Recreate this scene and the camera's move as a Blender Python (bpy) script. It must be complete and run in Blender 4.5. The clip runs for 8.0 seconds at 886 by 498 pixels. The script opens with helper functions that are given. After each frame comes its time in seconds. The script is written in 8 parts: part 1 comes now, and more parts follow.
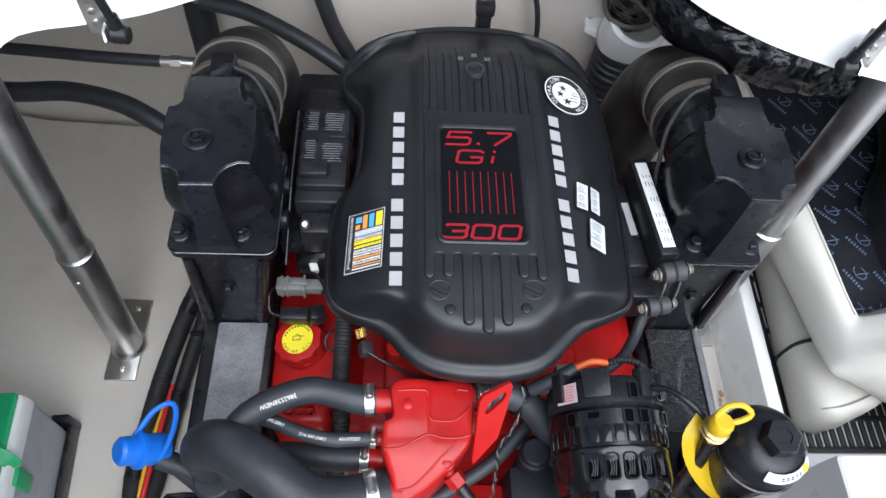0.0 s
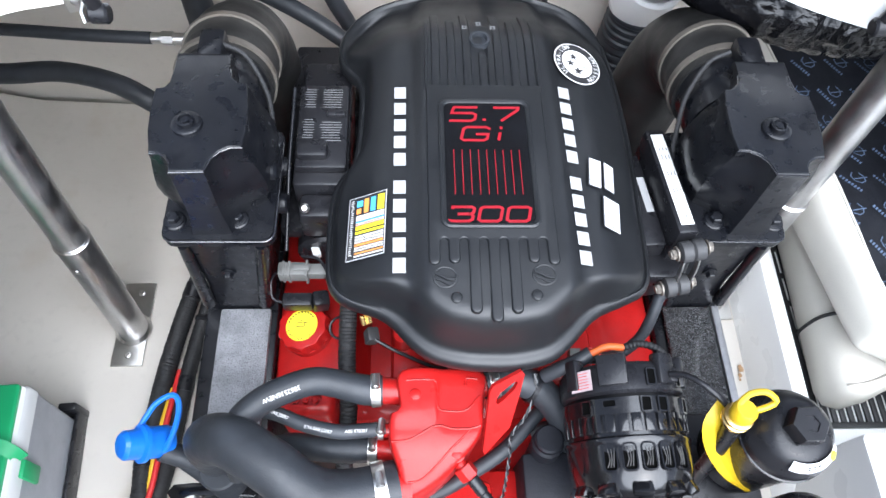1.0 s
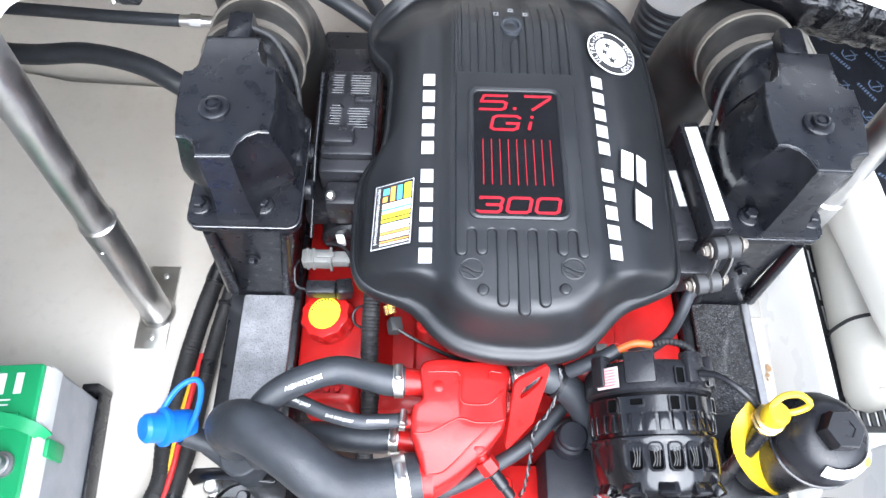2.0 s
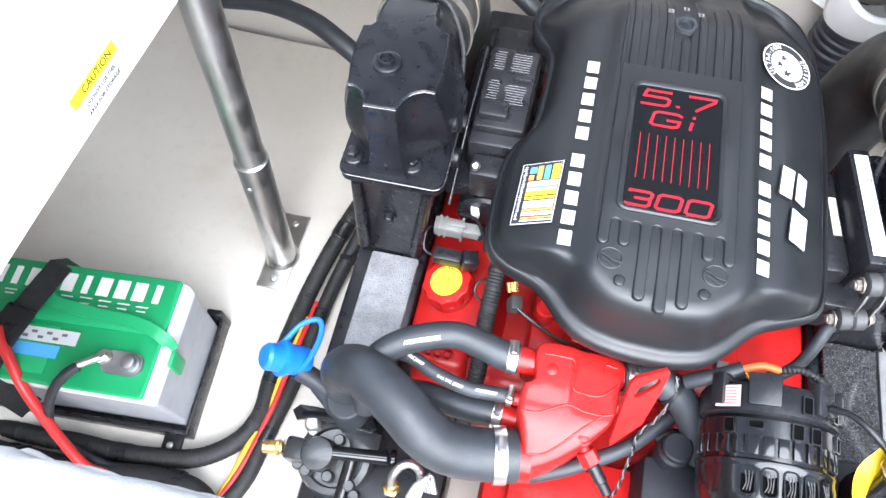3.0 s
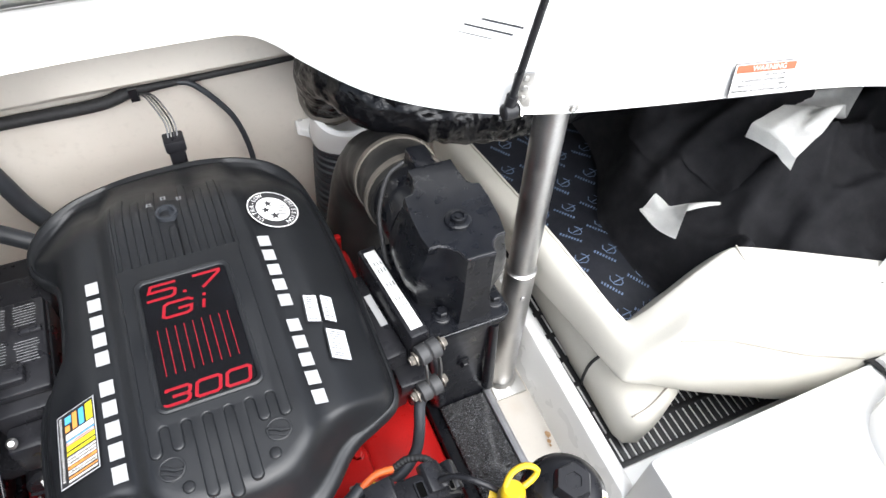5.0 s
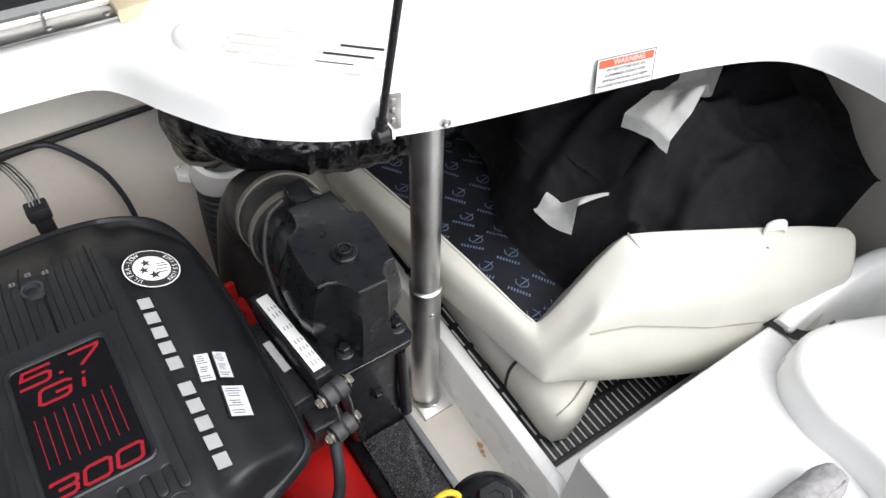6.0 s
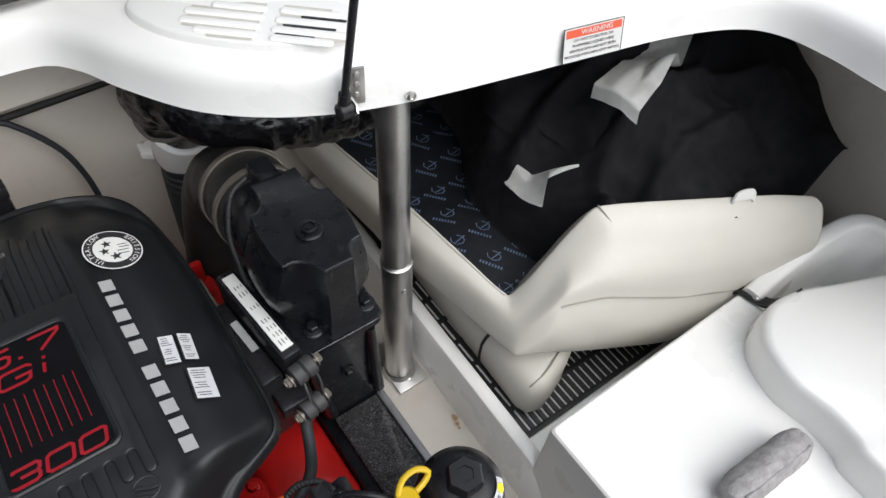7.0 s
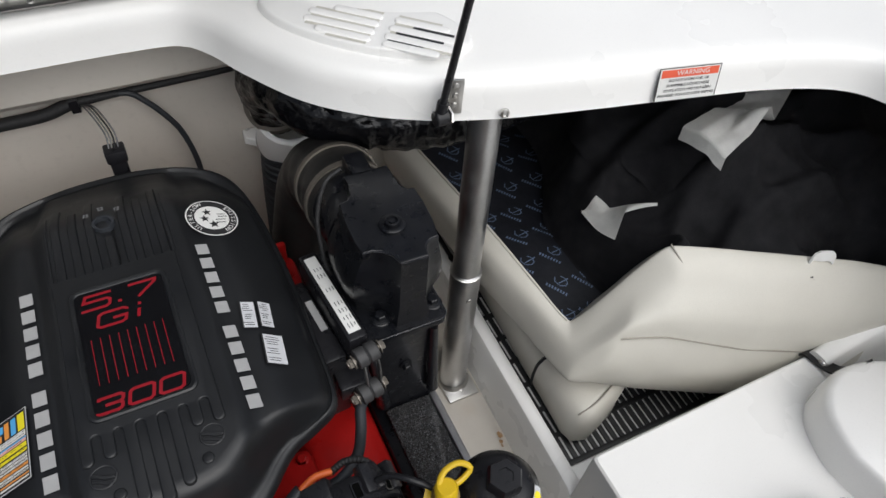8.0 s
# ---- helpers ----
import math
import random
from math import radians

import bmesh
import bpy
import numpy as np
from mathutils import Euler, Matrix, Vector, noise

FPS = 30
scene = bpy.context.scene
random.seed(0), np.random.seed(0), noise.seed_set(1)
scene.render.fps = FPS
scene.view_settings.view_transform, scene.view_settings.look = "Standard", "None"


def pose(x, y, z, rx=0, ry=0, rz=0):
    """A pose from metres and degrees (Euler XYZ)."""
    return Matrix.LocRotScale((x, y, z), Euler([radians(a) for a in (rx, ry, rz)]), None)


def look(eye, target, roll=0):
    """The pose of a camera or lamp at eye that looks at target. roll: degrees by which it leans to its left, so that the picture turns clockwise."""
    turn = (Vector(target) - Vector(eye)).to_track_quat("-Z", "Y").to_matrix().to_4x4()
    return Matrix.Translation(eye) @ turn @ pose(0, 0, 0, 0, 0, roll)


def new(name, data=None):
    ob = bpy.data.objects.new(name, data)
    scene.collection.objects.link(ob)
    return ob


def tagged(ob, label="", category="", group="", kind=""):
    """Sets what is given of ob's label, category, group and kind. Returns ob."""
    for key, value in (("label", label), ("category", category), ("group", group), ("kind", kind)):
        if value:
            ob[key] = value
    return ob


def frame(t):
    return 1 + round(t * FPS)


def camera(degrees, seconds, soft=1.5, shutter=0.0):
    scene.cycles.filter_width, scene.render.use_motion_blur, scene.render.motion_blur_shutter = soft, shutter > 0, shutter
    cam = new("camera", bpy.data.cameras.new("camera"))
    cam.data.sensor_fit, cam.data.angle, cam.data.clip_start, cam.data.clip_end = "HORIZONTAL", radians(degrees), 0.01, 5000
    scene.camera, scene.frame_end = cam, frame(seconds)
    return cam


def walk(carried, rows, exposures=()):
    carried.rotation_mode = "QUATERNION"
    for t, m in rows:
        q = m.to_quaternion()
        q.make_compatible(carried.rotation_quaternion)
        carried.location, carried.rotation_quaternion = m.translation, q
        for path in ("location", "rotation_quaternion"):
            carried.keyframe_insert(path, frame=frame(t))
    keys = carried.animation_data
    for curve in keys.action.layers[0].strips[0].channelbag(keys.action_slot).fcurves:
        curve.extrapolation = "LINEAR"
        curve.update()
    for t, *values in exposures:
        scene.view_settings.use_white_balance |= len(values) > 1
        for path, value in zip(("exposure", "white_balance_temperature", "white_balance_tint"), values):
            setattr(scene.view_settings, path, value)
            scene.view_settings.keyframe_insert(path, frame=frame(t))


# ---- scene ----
cam = camera(65.4, 8.0)
PATH = [
    (0, (-0.091, 0.143, 1.128), (0.051, 1.172, -0.58), 8.1),
    (0.5, (-0.086, 0.158, 1.118), (0.04, 1.14, -0.62), 7.0),
    (1, (-0.081, 0.178, 1.107), (0.024, 1.121, -0.654), 5.6),
    (1.2, (-0.078, 0.182, 1.101), (0.029, 1.115, -0.665), 5.7),
    (2.3, (-0.095, 0.185, 1.097), (-0.143, 1.097, -0.682), 0.5),
    (2.5, (-0.103, 0.177, 1.097), (-0.263, 1.096, -0.672), -3.7),
    (3, (-0.127, 0.154, 1.093), (-0.349, 1.033, -0.689), -1.4),
    (3.5, (-0.121, 0.157, 1.095), (-0.211, 1.17, -0.627), 2.8),
    (4, (-0.065, 0.157, 1.103), (0.101, 1.254, -0.561), 4.7),
    (4.5, (-0.009, 0.154, 1.11), (0.438, 1.271, -0.487), 8.2),
    (5, (0.044, 0.166, 1.119), (0.648, 1.296, -0.417), 5.7),
    (5.2, (0.056, 0.168, 1.122), (0.769, 1.262, -0.393), 7.2),
    (6.3, (0.095, 0.168, 1.122), (0.903, 1.207, -0.383), 3.8),
    (6.5, (0.096, 0.166, 1.122), (0.91, 1.196, -0.387), 3.8),
    (7, (0.107, 0.168, 1.121), (0.917, 1.125, -0.437), 5.5),
    (7.5, (0.096, 0.164, 1.128), (0.867, 1.17, -0.419), 5.0),
    (8, (0.078, 0.136, 1.132), (0.754, 1.249, -0.385), 6.9),
]
EXPOSURES = [(0, 0.05, 6000, 10), (0.5, 0.53, 5950, 10), (1, 0.90, 5900, 10), (2.3, 1.59, 5950, 10), (3, 1.63, 6000, 10), (3.5, 1.48, 6100, 10), (4, 1.28, 6300, 10),
             (4.5, 1.15, 6400, 10), (5, 0.72, 6450, 10), (6.5, -0.3, 6550, 10), (7, -0.6, 6550, 10), (8, -0.9, 6600, 10)]
walk(cam, [(t, look(eye, target, roll)) for t, eye, target, roll in PATH], EXPOSURES)

# ---- sky and light ----
world = bpy.data.worlds.new("sky")
scene.world = world
world.use_nodes = True
wn, wl = world.node_tree.nodes, world.node_tree.links
sky = wn.new("ShaderNodeTexSky")
sky.sky_type, sky.sun_disc = "NISHITA", False
sky.sun_elevation, sky.sun_rotation = radians(53), radians(165)
sky.air_density, sky.dust_density, sky.ozone_density = 1.0, 3.0, 1.0
haze = wn.new("ShaderNodeHueSaturation")
haze.inputs["Saturation"].default_value = 0.55
wl.new(sky.outputs[0], haze.inputs["Color"])
wl.new(haze.outputs[0], wn["Background"].inputs["Color"])
wn["Background"].inputs["Strength"].default_value = 0.15
sun = new("sun", bpy.data.lights.new("sun", "SUN"))
sun.data.energy, sun.data.angle, sun.data.color = 5.0, radians(80), (0.96, 0.98, 1.0)
sun.matrix_world = look((0.40, -1.0, 2.4), (0.0, 0.5, 0.3))


# ---- materials ----
def material(name, color, rough=0.5, metal=0.0, vary=0.12, scale=30.0, fine=400.0, bump=0.0, bump_scale=300.0,
             coat=0.0, bump_depth=0.001, stain=None, stain_scale=4.0, stain_amount=0.0, specular=0.5, rough_vary=0.1):
    """A node material: base colour varied at two scales, stains or painted glints with a shape of their own, uneven
    gloss and fine relief.
    """
    m = bpy.data.materials.new(name)
    m.use_nodes = True
    nodes, links = m.node_tree.nodes, m.node_tree.links
    b = nodes["Principled BSDF"]
    b.inputs["Metallic"].default_value = metal
    b.inputs["Specular IOR Level"].default_value = specular
    b.inputs["Coat Weight"].default_value = coat
    b.inputs["Coat Roughness"].default_value = 0.08
    where = nodes.new("ShaderNodeTexCoord").outputs["Object"]

    def grain(size, detail=4.0):
        n = nodes.new("ShaderNodeTexNoise")
        n.inputs["Scale"].default_value, n.inputs["Detail"].default_value = size, detail
        links.new(where, n.inputs["Vector"])
        return n.outputs["Fac"]

    def mixed(fac, a, c):
        n = nodes.new("ShaderNodeMix")
        n.data_type = "RGBA"
        links.new(fac, n.inputs[0])
        for value, socket in ((a, n.inputs[6]), (c, n.inputs[7])):
            if isinstance(value, tuple):
                socket.default_value = (*value[:3], 1)
            else:
                links.new(value, socket)
        return n.outputs[2]

    def ranged(value, low, high, to_low, to_high):
        n = nodes.new("ShaderNodeMapRange")
        links.new(value, n.inputs[0])
        for k, v in enumerate((low, high, to_low, to_high)):
            n.inputs[k + 1].default_value = v
        return n.outputs[0]

    low, high = (tuple(min(1.0, c * (1 + s * vary)) for c in color) for s in (-1, 1))
    col = mixed(ranged(grain(scale), 0.3, 0.7, 0, 1), low, high)
    fine_low = tuple(c * (1 - vary) for c in low)
    col = mixed(ranged(grain(fine, 2.0), 0.55, 0.75, 0, 0.5), col, fine_low)
    if stain:
        col = mixed(ranged(grain(stain_scale, 6.0), 0.62 - 0.1 * stain_amount, 0.75, 0, stain_amount), col, stain)
    links.new(col, b.inputs["Base Color"])
    links.new(ranged(grain(scale * 1.7), 0.3, 0.7, max(0.02, rough - rough_vary * rough), min(1, rough + rough_vary)), b.inputs["Roughness"])
    if bump:
        n = nodes.new("ShaderNodeBump")
        n.inputs["Strength"].default_value, n.inputs["Distance"].default_value = min(1.0, bump), bump_depth
        links.new(grain(bump_scale, 3.0), n.inputs["Height"])
        links.new(n.outputs[0], b.inputs["Normal"])
    return m


GELCOAT = material("white_gelcoat", (0.88, 0.875, 0.855), 0.28, vary=0.03, scale=3, coat=0.3, rough_vary=0.15)
BILGE = material("bilge_paint", (0.57, 0.535, 0.48), 0.5, vary=0.05, scale=6, fine=60, bump=0.25, bump_scale=25,
                 stain=(0.42, 0.33, 0.23), stain_scale=9, stain_amount=0.35)
BILGE_WALL = material("painted_hull", (0.66, 0.615, 0.55), 0.55, vary=0.06, scale=5, fine=80, bump=0.35, bump_scale=18,
                      stain=(0.36, 0.28, 0.2), stain_scale=5, stain_amount=0.25)
COVER = material("moulded_black_plastic", (0.0085, 0.0093, 0.0108), 0.39, vary=0.15, scale=12, bump=0.2, bump_scale=1500, specular=0.55,
                 stain=(0.017, 0.018, 0.019), stain_scale=10, stain_amount=0.25)
GLOSS_PANEL = material("gloss_black_panel", (0.006, 0.006, 0.007), 0.12, vary=0.1, coat=0.4)
PLASTIC = material("black_plastic", (0.012, 0.012, 0.014), 0.26, vary=0.2, bump=0.15, bump_scale=900, specular=0.36)
CASTING = material("black_painted_casting", (0.0055, 0.006, 0.008), 0.26, vary=0.2, scale=40, bump=0.25, bump_scale=150, coat=0.15, specular=0.34,
                   rough_vary=0.2, stain=(0.010, 0.011, 0.013), stain_scale=30, stain_amount=0.3)
# extra glossy, for beads added to draw edge highlights
CAST_EDGE = material("gloss_highlight_edge", (0.012, 0.012, 0.015), 0.14, vary=0.2, scale=60, coat=1.0, specular=0.8, bump=0.3, bump_scale=400)
GLOSS_PLASTIC = material("glossy_black_plastic", (0.006, 0.006, 0.007), 0.13, vary=0.2, bump=0.06, bump_scale=200, coat=0.35, specular=0.4)
PUMP = material("dark_grey_casting", (0.020, 0.021, 0.023), 0.30, vary=0.2, scale=40, bump=0.3, bump_scale=300, coat=0.3)
# the pale specks are glints of the crinkle, painted into the black
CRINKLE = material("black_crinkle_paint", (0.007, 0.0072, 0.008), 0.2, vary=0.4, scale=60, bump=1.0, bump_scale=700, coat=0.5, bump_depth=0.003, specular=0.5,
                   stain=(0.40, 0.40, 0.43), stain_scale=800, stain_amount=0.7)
SILVERY_CRINKLE = material("silvery_crinkle_paint", (0.22, 0.222, 0.235), 0.38, vary=0.35, scale=40, bump=1.0, bump_scale=800, coat=0.6, bump_depth=0.002, specular=0.8,
                        stain=(0.03, 0.031, 0.034), stain_scale=420, stain_amount=0.9)
RED = material("red_engine_paint", (0.36, 0.010, 0.009), 0.30, vary=0.16, scale=18, bump=0.4, bump_scale=70, coat=0.25, specular=0.22,
               stain=(0.36, 0.008, 0.006), stain_scale=22, stain_amount=0.35)
RED_TEXT = material("red_print", (0.27, 0.008, 0.016), 0.35, vary=0.06)
RUBBER = material("hose_rubber", (0.022, 0.025, 0.030), 0.48, vary=0.18, scale=40, bump=0.25, bump_scale=500,
                  stain=(0.048, 0.054, 0.064), stain_scale=13, stain_amount=0.55)
BELLOWS = material("weathered_rubber", (0.014, 0.0138, 0.0135), 0.42, vary=0.25, scale=30, bump=0.2, bump_scale=200,
                   stain=(0.04, 0.037, 0.032), stain_scale=18, stain_amount=0.45)
LOOM = material("braided_loom", (0.013, 0.013, 0.014), 0.6, vary=0.3, scale=200, bump=0.6, bump_scale=900)
STEEL = material("stainless_steel", (0.62, 0.61, 0.59), 0.3, metal=1.0, vary=0.08, scale=20, fine=300, bump=0.1, bump_scale=500)
POLE = material("galvanised_tube", (0.56, 0.56, 0.56), 0.33, metal=1.0, vary=0.10, scale=18, fine=260, bump=0.08, bump_scale=260,
                stain=(0.45, 0.45, 0.46), stain_scale=22, stain_amount=0.2, rough_vary=0.15)
BAND = material("clamp_band", (0.20, 0.18, 0.155), 0.42, metal=0.6, vary=0.15, scale=30, stain=(0.2, 0.14, 0.09), stain_scale=25, stain_amount=0.4)
BRASS = material("brass", (0.75, 0.52, 0.2), 0.25, metal=1.0, vary=0.1)
VINYL = material("ivory_vinyl", (0.60, 0.58, 0.52), 0.42, vary=0.04, scale=8, bump=0.35, bump_scale=600, coat=0.1)
CLOTH = material("black_canvas", (0.022, 0.022, 0.025), 0.8, vary=0.25, scale=30, bump=0.4, bump_scale=900, specular=0.25)
LINER = material("black_liner_vinyl", (0.009, 0.010, 0.014), 0.55, vary=0.2, bump=0.2, bump_scale=300, specular=0.3)
PRINT = material("pale_print", (0.10, 0.14, 0.22), 0.5, vary=0.2, scale=60)
TOWEL = material("white_fleece", (0.74, 0.74, 0.72), 0.95, vary=0.06, scale=60, bump=1.0, bump_scale=500, specular=0.1)
CARPET = material("grey_fleece", (0.36, 0.35, 0.35), 0.95, vary=0.2, scale=90, bump=1.0, bump_scale=350, specular=0.1)
MATTING = material("black_drain_matting", (0.016, 0.016, 0.017), 0.5, vary=0.2, bump=0.2)
GREEN = material("green_battery_lid", (0.02, 0.33, 0.12), 0.38, vary=0.08, scale=10, bump=0.1, bump_scale=400)
GREY_CASE = material("grey_battery_case", (0.36, 0.37, 0.39), 0.45, vary=0.08, bump=0.15, bump_scale=300)
LEAD = material("dull_lead", (0.38, 0.38, 0.39), 0.45, metal=0.9, vary=0.15)
BLUE = material("blue_plastic", (0.015, 0.15, 0.62), 0.3, vary=0.06)
YELLOW = material("yellow_plastic", (0.60, 0.40, 0.013), 0.35, vary=0.06)
YELLOW_PRINT = material("yellow_print", (0.85, 0.72, 0.03), 0.45, vary=0.03)
ORANGE = material("orange_sheath", (0.75, 0.14, 0.03), 0.4, vary=0.06)
RED_WIRE = material("red_wire", (0.6, 0.03, 0.03), 0.35, vary=0.08)
YELLOW_WIRE = material("yellow_wire", (0.72, 0.45, 0.02), 0.4, vary=0.08)
MOUNT = material("dark_grey_rubber", (0.038, 0.038, 0.039), 0.55, vary=0.12)
CONNECTOR = material("grey_connector", (0.15, 0.15, 0.142), 0.45, vary=0.08, bump=0.1)
WHITE_PRINT = material("white_print", (0.72, 0.72, 0.70), 0.45, vary=0.04)
NAME_PRINT = material("silver_print", (0.36, 0.36, 0.36), 0.4, vary=0.06)
SILVER_LABEL = material("silver_label", (0.60, 0.61, 0.63), 0.35, vary=0.05)
# near black: the shade inside openings that are not cut
VOID = material("shadowed_opening", (0.002, 0.002, 0.002), 0.9, vary=0.1, specular=0.05)
# print; also the dark of the vent openings and the pump's bolt hole
DARK_PRINT = material("dark_print", (0.02, 0.02, 0.022), 0.5, vary=0.05)
SKY_PRINT = material("light_blue_print", (0.10, 0.42, 0.78), 0.45, vary=0.04)
ORANGE_PRINT = material("orange_print", (0.80, 0.32, 0.07), 0.45, vary=0.04)
PINK_PRINT = material("pink_print", (0.80, 0.45, 0.38), 0.45, vary=0.04)
GREY_PRINT = material("grey_print", (0.13, 0.13, 0.135), 0.5, vary=0.05)
FINE_PRINT = material("pale_grey_print", (0.26, 0.26, 0.27), 0.5, vary=0.05)
# darker vinyl: shade of the seam creases, put into the colour
SEAM = material("vinyl_seam_shade", (0.30, 0.28, 0.24), 0.6, vary=0.08)
WARN_PRINT = material("warning_red_print", (0.78, 0.12, 0.06), 0.45, vary=0.03)
BAG = material("black_plastic_film", (0.004, 0.004, 0.005), 0.16, vary=0.2, bump=0.7, bump_scale=75, bump_depth=0.004, specular=0.4)
CREAM = material("cream_sealant", (0.62, 0.52, 0.36), 0.5, vary=0.12)
RUST = material("rust_stain", (0.36, 0.22, 0.11), 0.8, vary=0.3, scale=120, stain=(0.52, 0.45, 0.36), stain_scale=160, stain_amount=0.8)
WINDING = material("varnished_windings", (0.07, 0.068, 0.066), 0.45, metal=0.2, vary=0.4, scale=300)
PAPER = material("pink_paper_label", (0.50, 0.40, 0.41), 0.5, vary=0.06)


# ---- building helpers ----
def link(name, bm, mat, angle=38.0):
    me = bpy.data.meshes.new(name)
    bmesh.ops.recalc_face_normals(bm, faces=bm.faces)
    bm.to_mesh(me)
    bm.free()
    me.polygons.foreach_set("use_smooth", [True] * len(me.polygons))
    me.set_sharp_from_angle(angle=radians(angle))
    me.materials.append(mat)
    return new(name, me)


def part(name, bm, mat, parent, label="", angle=38.0):
    ob = link(name, bm, mat, angle)
    ob.parent = parent
    return tagged(ob, label)


def thing(name, label, category, group="", at=(0, 0, 0)):
    ob = new(name)
    ob.empty_display_size = 0.05
    return tagged(ob, label, category, group)


def single(name, bm, mat, label, category, group="", angle=38.0, kind=""):
    return tagged(link(name, bm, mat, angle), label, category, group, kind)


def box(bm, x0, x1, y0, y1, z0, z1, bevel=0.002, turn=None, seg=2):
    made = bmesh.ops.create_cube(bm, size=1.0)["verts"]
    for v in made:
        v.co = Vector(((v.co.x) * (x1 - x0), v.co.y * (y1 - y0), v.co.z * (z1 - z0)))
    if bevel:
        edges = {e for v in made for e in v.link_edges}
        made = list({v for f in bmesh.ops.bevel(bm, geom=list(edges), offset=bevel, segments=seg, profile=0.5, affect="EDGES")["faces"]
                     for v in f.verts} | {v for v in made if v.is_valid})
    m = Matrix.Translation(((x0 + x1) / 2, (y0 + y1) / 2, (z0 + z1) / 2))
    if turn:
        m = m @ pose(0, 0, 0, *turn)
    bmesh.ops.transform(bm, matrix=m, verts=made)
    return bm


def axes(way):
    way = Vector(way).normalized()
    side = way.cross(Vector((0, 0, 1)) if abs(way.z) < 0.9 else Vector((0, 1, 0))).normalized()
    return way, side, side.cross(way)


def loft(bm, rings, caps=(True, True), closed=True):
    rows = [[bm.verts.new(p) for p in ring] for ring in rings]
    n = len(rings[0])
    for a, b in zip(rows, rows[1:]):
        for i in range(n if closed else n - 1):
            j = (i + 1) % n
            bm.faces.new((a[i], a[j], b[j], b[i]))
    if caps[0]:
        bm.faces.new(rows[0][::-1])
    if caps[1]:
        bm.faces.new(rows[-1])
    return bm


def lathe(bm, profile, origin, axis=(0, 0, 1), n=24, caps=(True, True)):
    """Turns a profile of (radius, height) round an axis."""
    way, a, b = axes(axis)
    origin = Vector(origin)
    rings = [[origin + way * h + (a * math.cos(2 * math.pi * k / n) + b * math.sin(2 * math.pi * k / n)) * max(r, 1e-5)
              for k in range(n)] for r, h in profile]
    return loft(bm, rings, caps)


def rod(bm, p0, p1, r0, r1=None, n=16, bevel=0.0):
    p0, p1 = Vector(p0), Vector(p1)
    long, r1 = (p1 - p0).length, r0 if r1 is None else r1
    profile = [(r0, 0), (r1, long)]
    if bevel:
        profile = [(r0 - bevel, 0), (r0, bevel), (r1, long - bevel), (r1 - bevel, long)]
    return lathe(bm, profile, p0, p1 - p0, n)


def curve(points, step=0.006, closed=False):
    """Points along a smooth line through the given ones."""
    pts = [Vector(p) for p in points]
    n, out = len(pts), []
    for i in range(n if closed else n - 1):
        if closed:
            a, b, c, d = (pts[(i + k) % n] for k in (-1, 0, 1, 2))
        else:
            b, c = pts[i], pts[i + 1]
            a = pts[i - 1] if i else b * 2 - c
            d = pts[i + 2] if i + 2 < n else c * 2 - b
        m = max(2, int((c - b).length / step))
        for k in range(m):
            t = k / m
            out.append(0.5 * ((2 * b) + (c - a) * t + (2 * a - 5 * b + 4 * c - d) * t * t + (3 * b - a - 3 * c + d) * t ** 3))
    if not closed:
        out.append(pts[-1])
    return out


def tube(bm, points, radius, n=14, step=0.006, smooth=True, shape=None):
    """A hose along a smooth line. shape(arc length, share of the way): a factor on its radius."""
    line = curve(points, step) if smooth else [Vector(p) for p in points]
    side, rings, run = None, [], 0.0
    total = sum((b - a).length for a, b in zip(line, line[1:]))
    for i, p in enumerate(line):
        way = (line[min(i + 1, len(line) - 1)] - line[max(i - 1, 0)]).normalized()
        if i:
            run += (p - line[i - 1]).length
        side = axes(way)[1] if side is None else (side - way * side.dot(way)).normalized()
        up = side.cross(way)
        r = radius * (shape(run, run / total) if shape else 1.0)
        rings.append([p + (side * math.cos(2 * math.pi * k / n) + up * math.sin(2 * math.pi * k / n)) * r for k in range(n)])
    return loft(bm, rings)


def ribbed(pitch=0.005, depth=0.07):
    return lambda run, share: 1.0 + depth * (1 if (run / pitch) % 1.0 < 0.5 else -1)


def strap(bm, points, normal, width, thick, step=0.006, smooth=True):
    """A flat band along a line, with its face towards normal."""
    line, up = (curve(points, step) if smooth else [Vector(p) for p in points]), Vector(normal)
    rings = []
    for i, p in enumerate(line):
        way = (line[min(i + 1, len(line) - 1)] - line[max(i - 1, 0)]).normalized()
        side = way.cross(up).normalized()
        over = side.cross(way).normalized()
        rings.append([p + side * width / 2 * a + over * thick / 2 * b for a, b in ((-1, -1), (1, -1), (1, 1), (-1, 1))])
    return loft(bm, rings)


def ring(bm, centre, axis, big, small, n=32, m=8):
    way, a, b = axes(axis)
    rows = []
    for k in range(n):
        out = a * math.cos(2 * math.pi * k / n) + b * math.sin(2 * math.pi * k / n)
        rows.append([bm.verts.new(Vector(centre) + out * (big + small * math.cos(2 * math.pi * j / m)) + way * small * math.sin(2 * math.pi * j / m)) for j in range(m)])
    for k in range(n):
        for j in range(m):
            p, q = rows[k], rows[(k + 1) % n]
            bm.faces.new((p[j], p[(j + 1) % m], q[(j + 1) % m], q[j]))
    return bm


def rounded(x0, x1, y0, y1, r, z, n=5):
    """A rounded rectangle as a ring of points at one height."""
    out = []
    for cx, cy, a in ((x1 - r, y1 - r, 0), (x0 + r, y1 - r, 90), (x0 + r, y0 + r, 180), (x1 - r, y0 + r, 270)):
        for k in range(n):
            b = radians(a + 90 * k / (n - 1))
            out.append(Vector((cx + r * math.cos(b), cy + r * math.sin(b), z)))
    return out


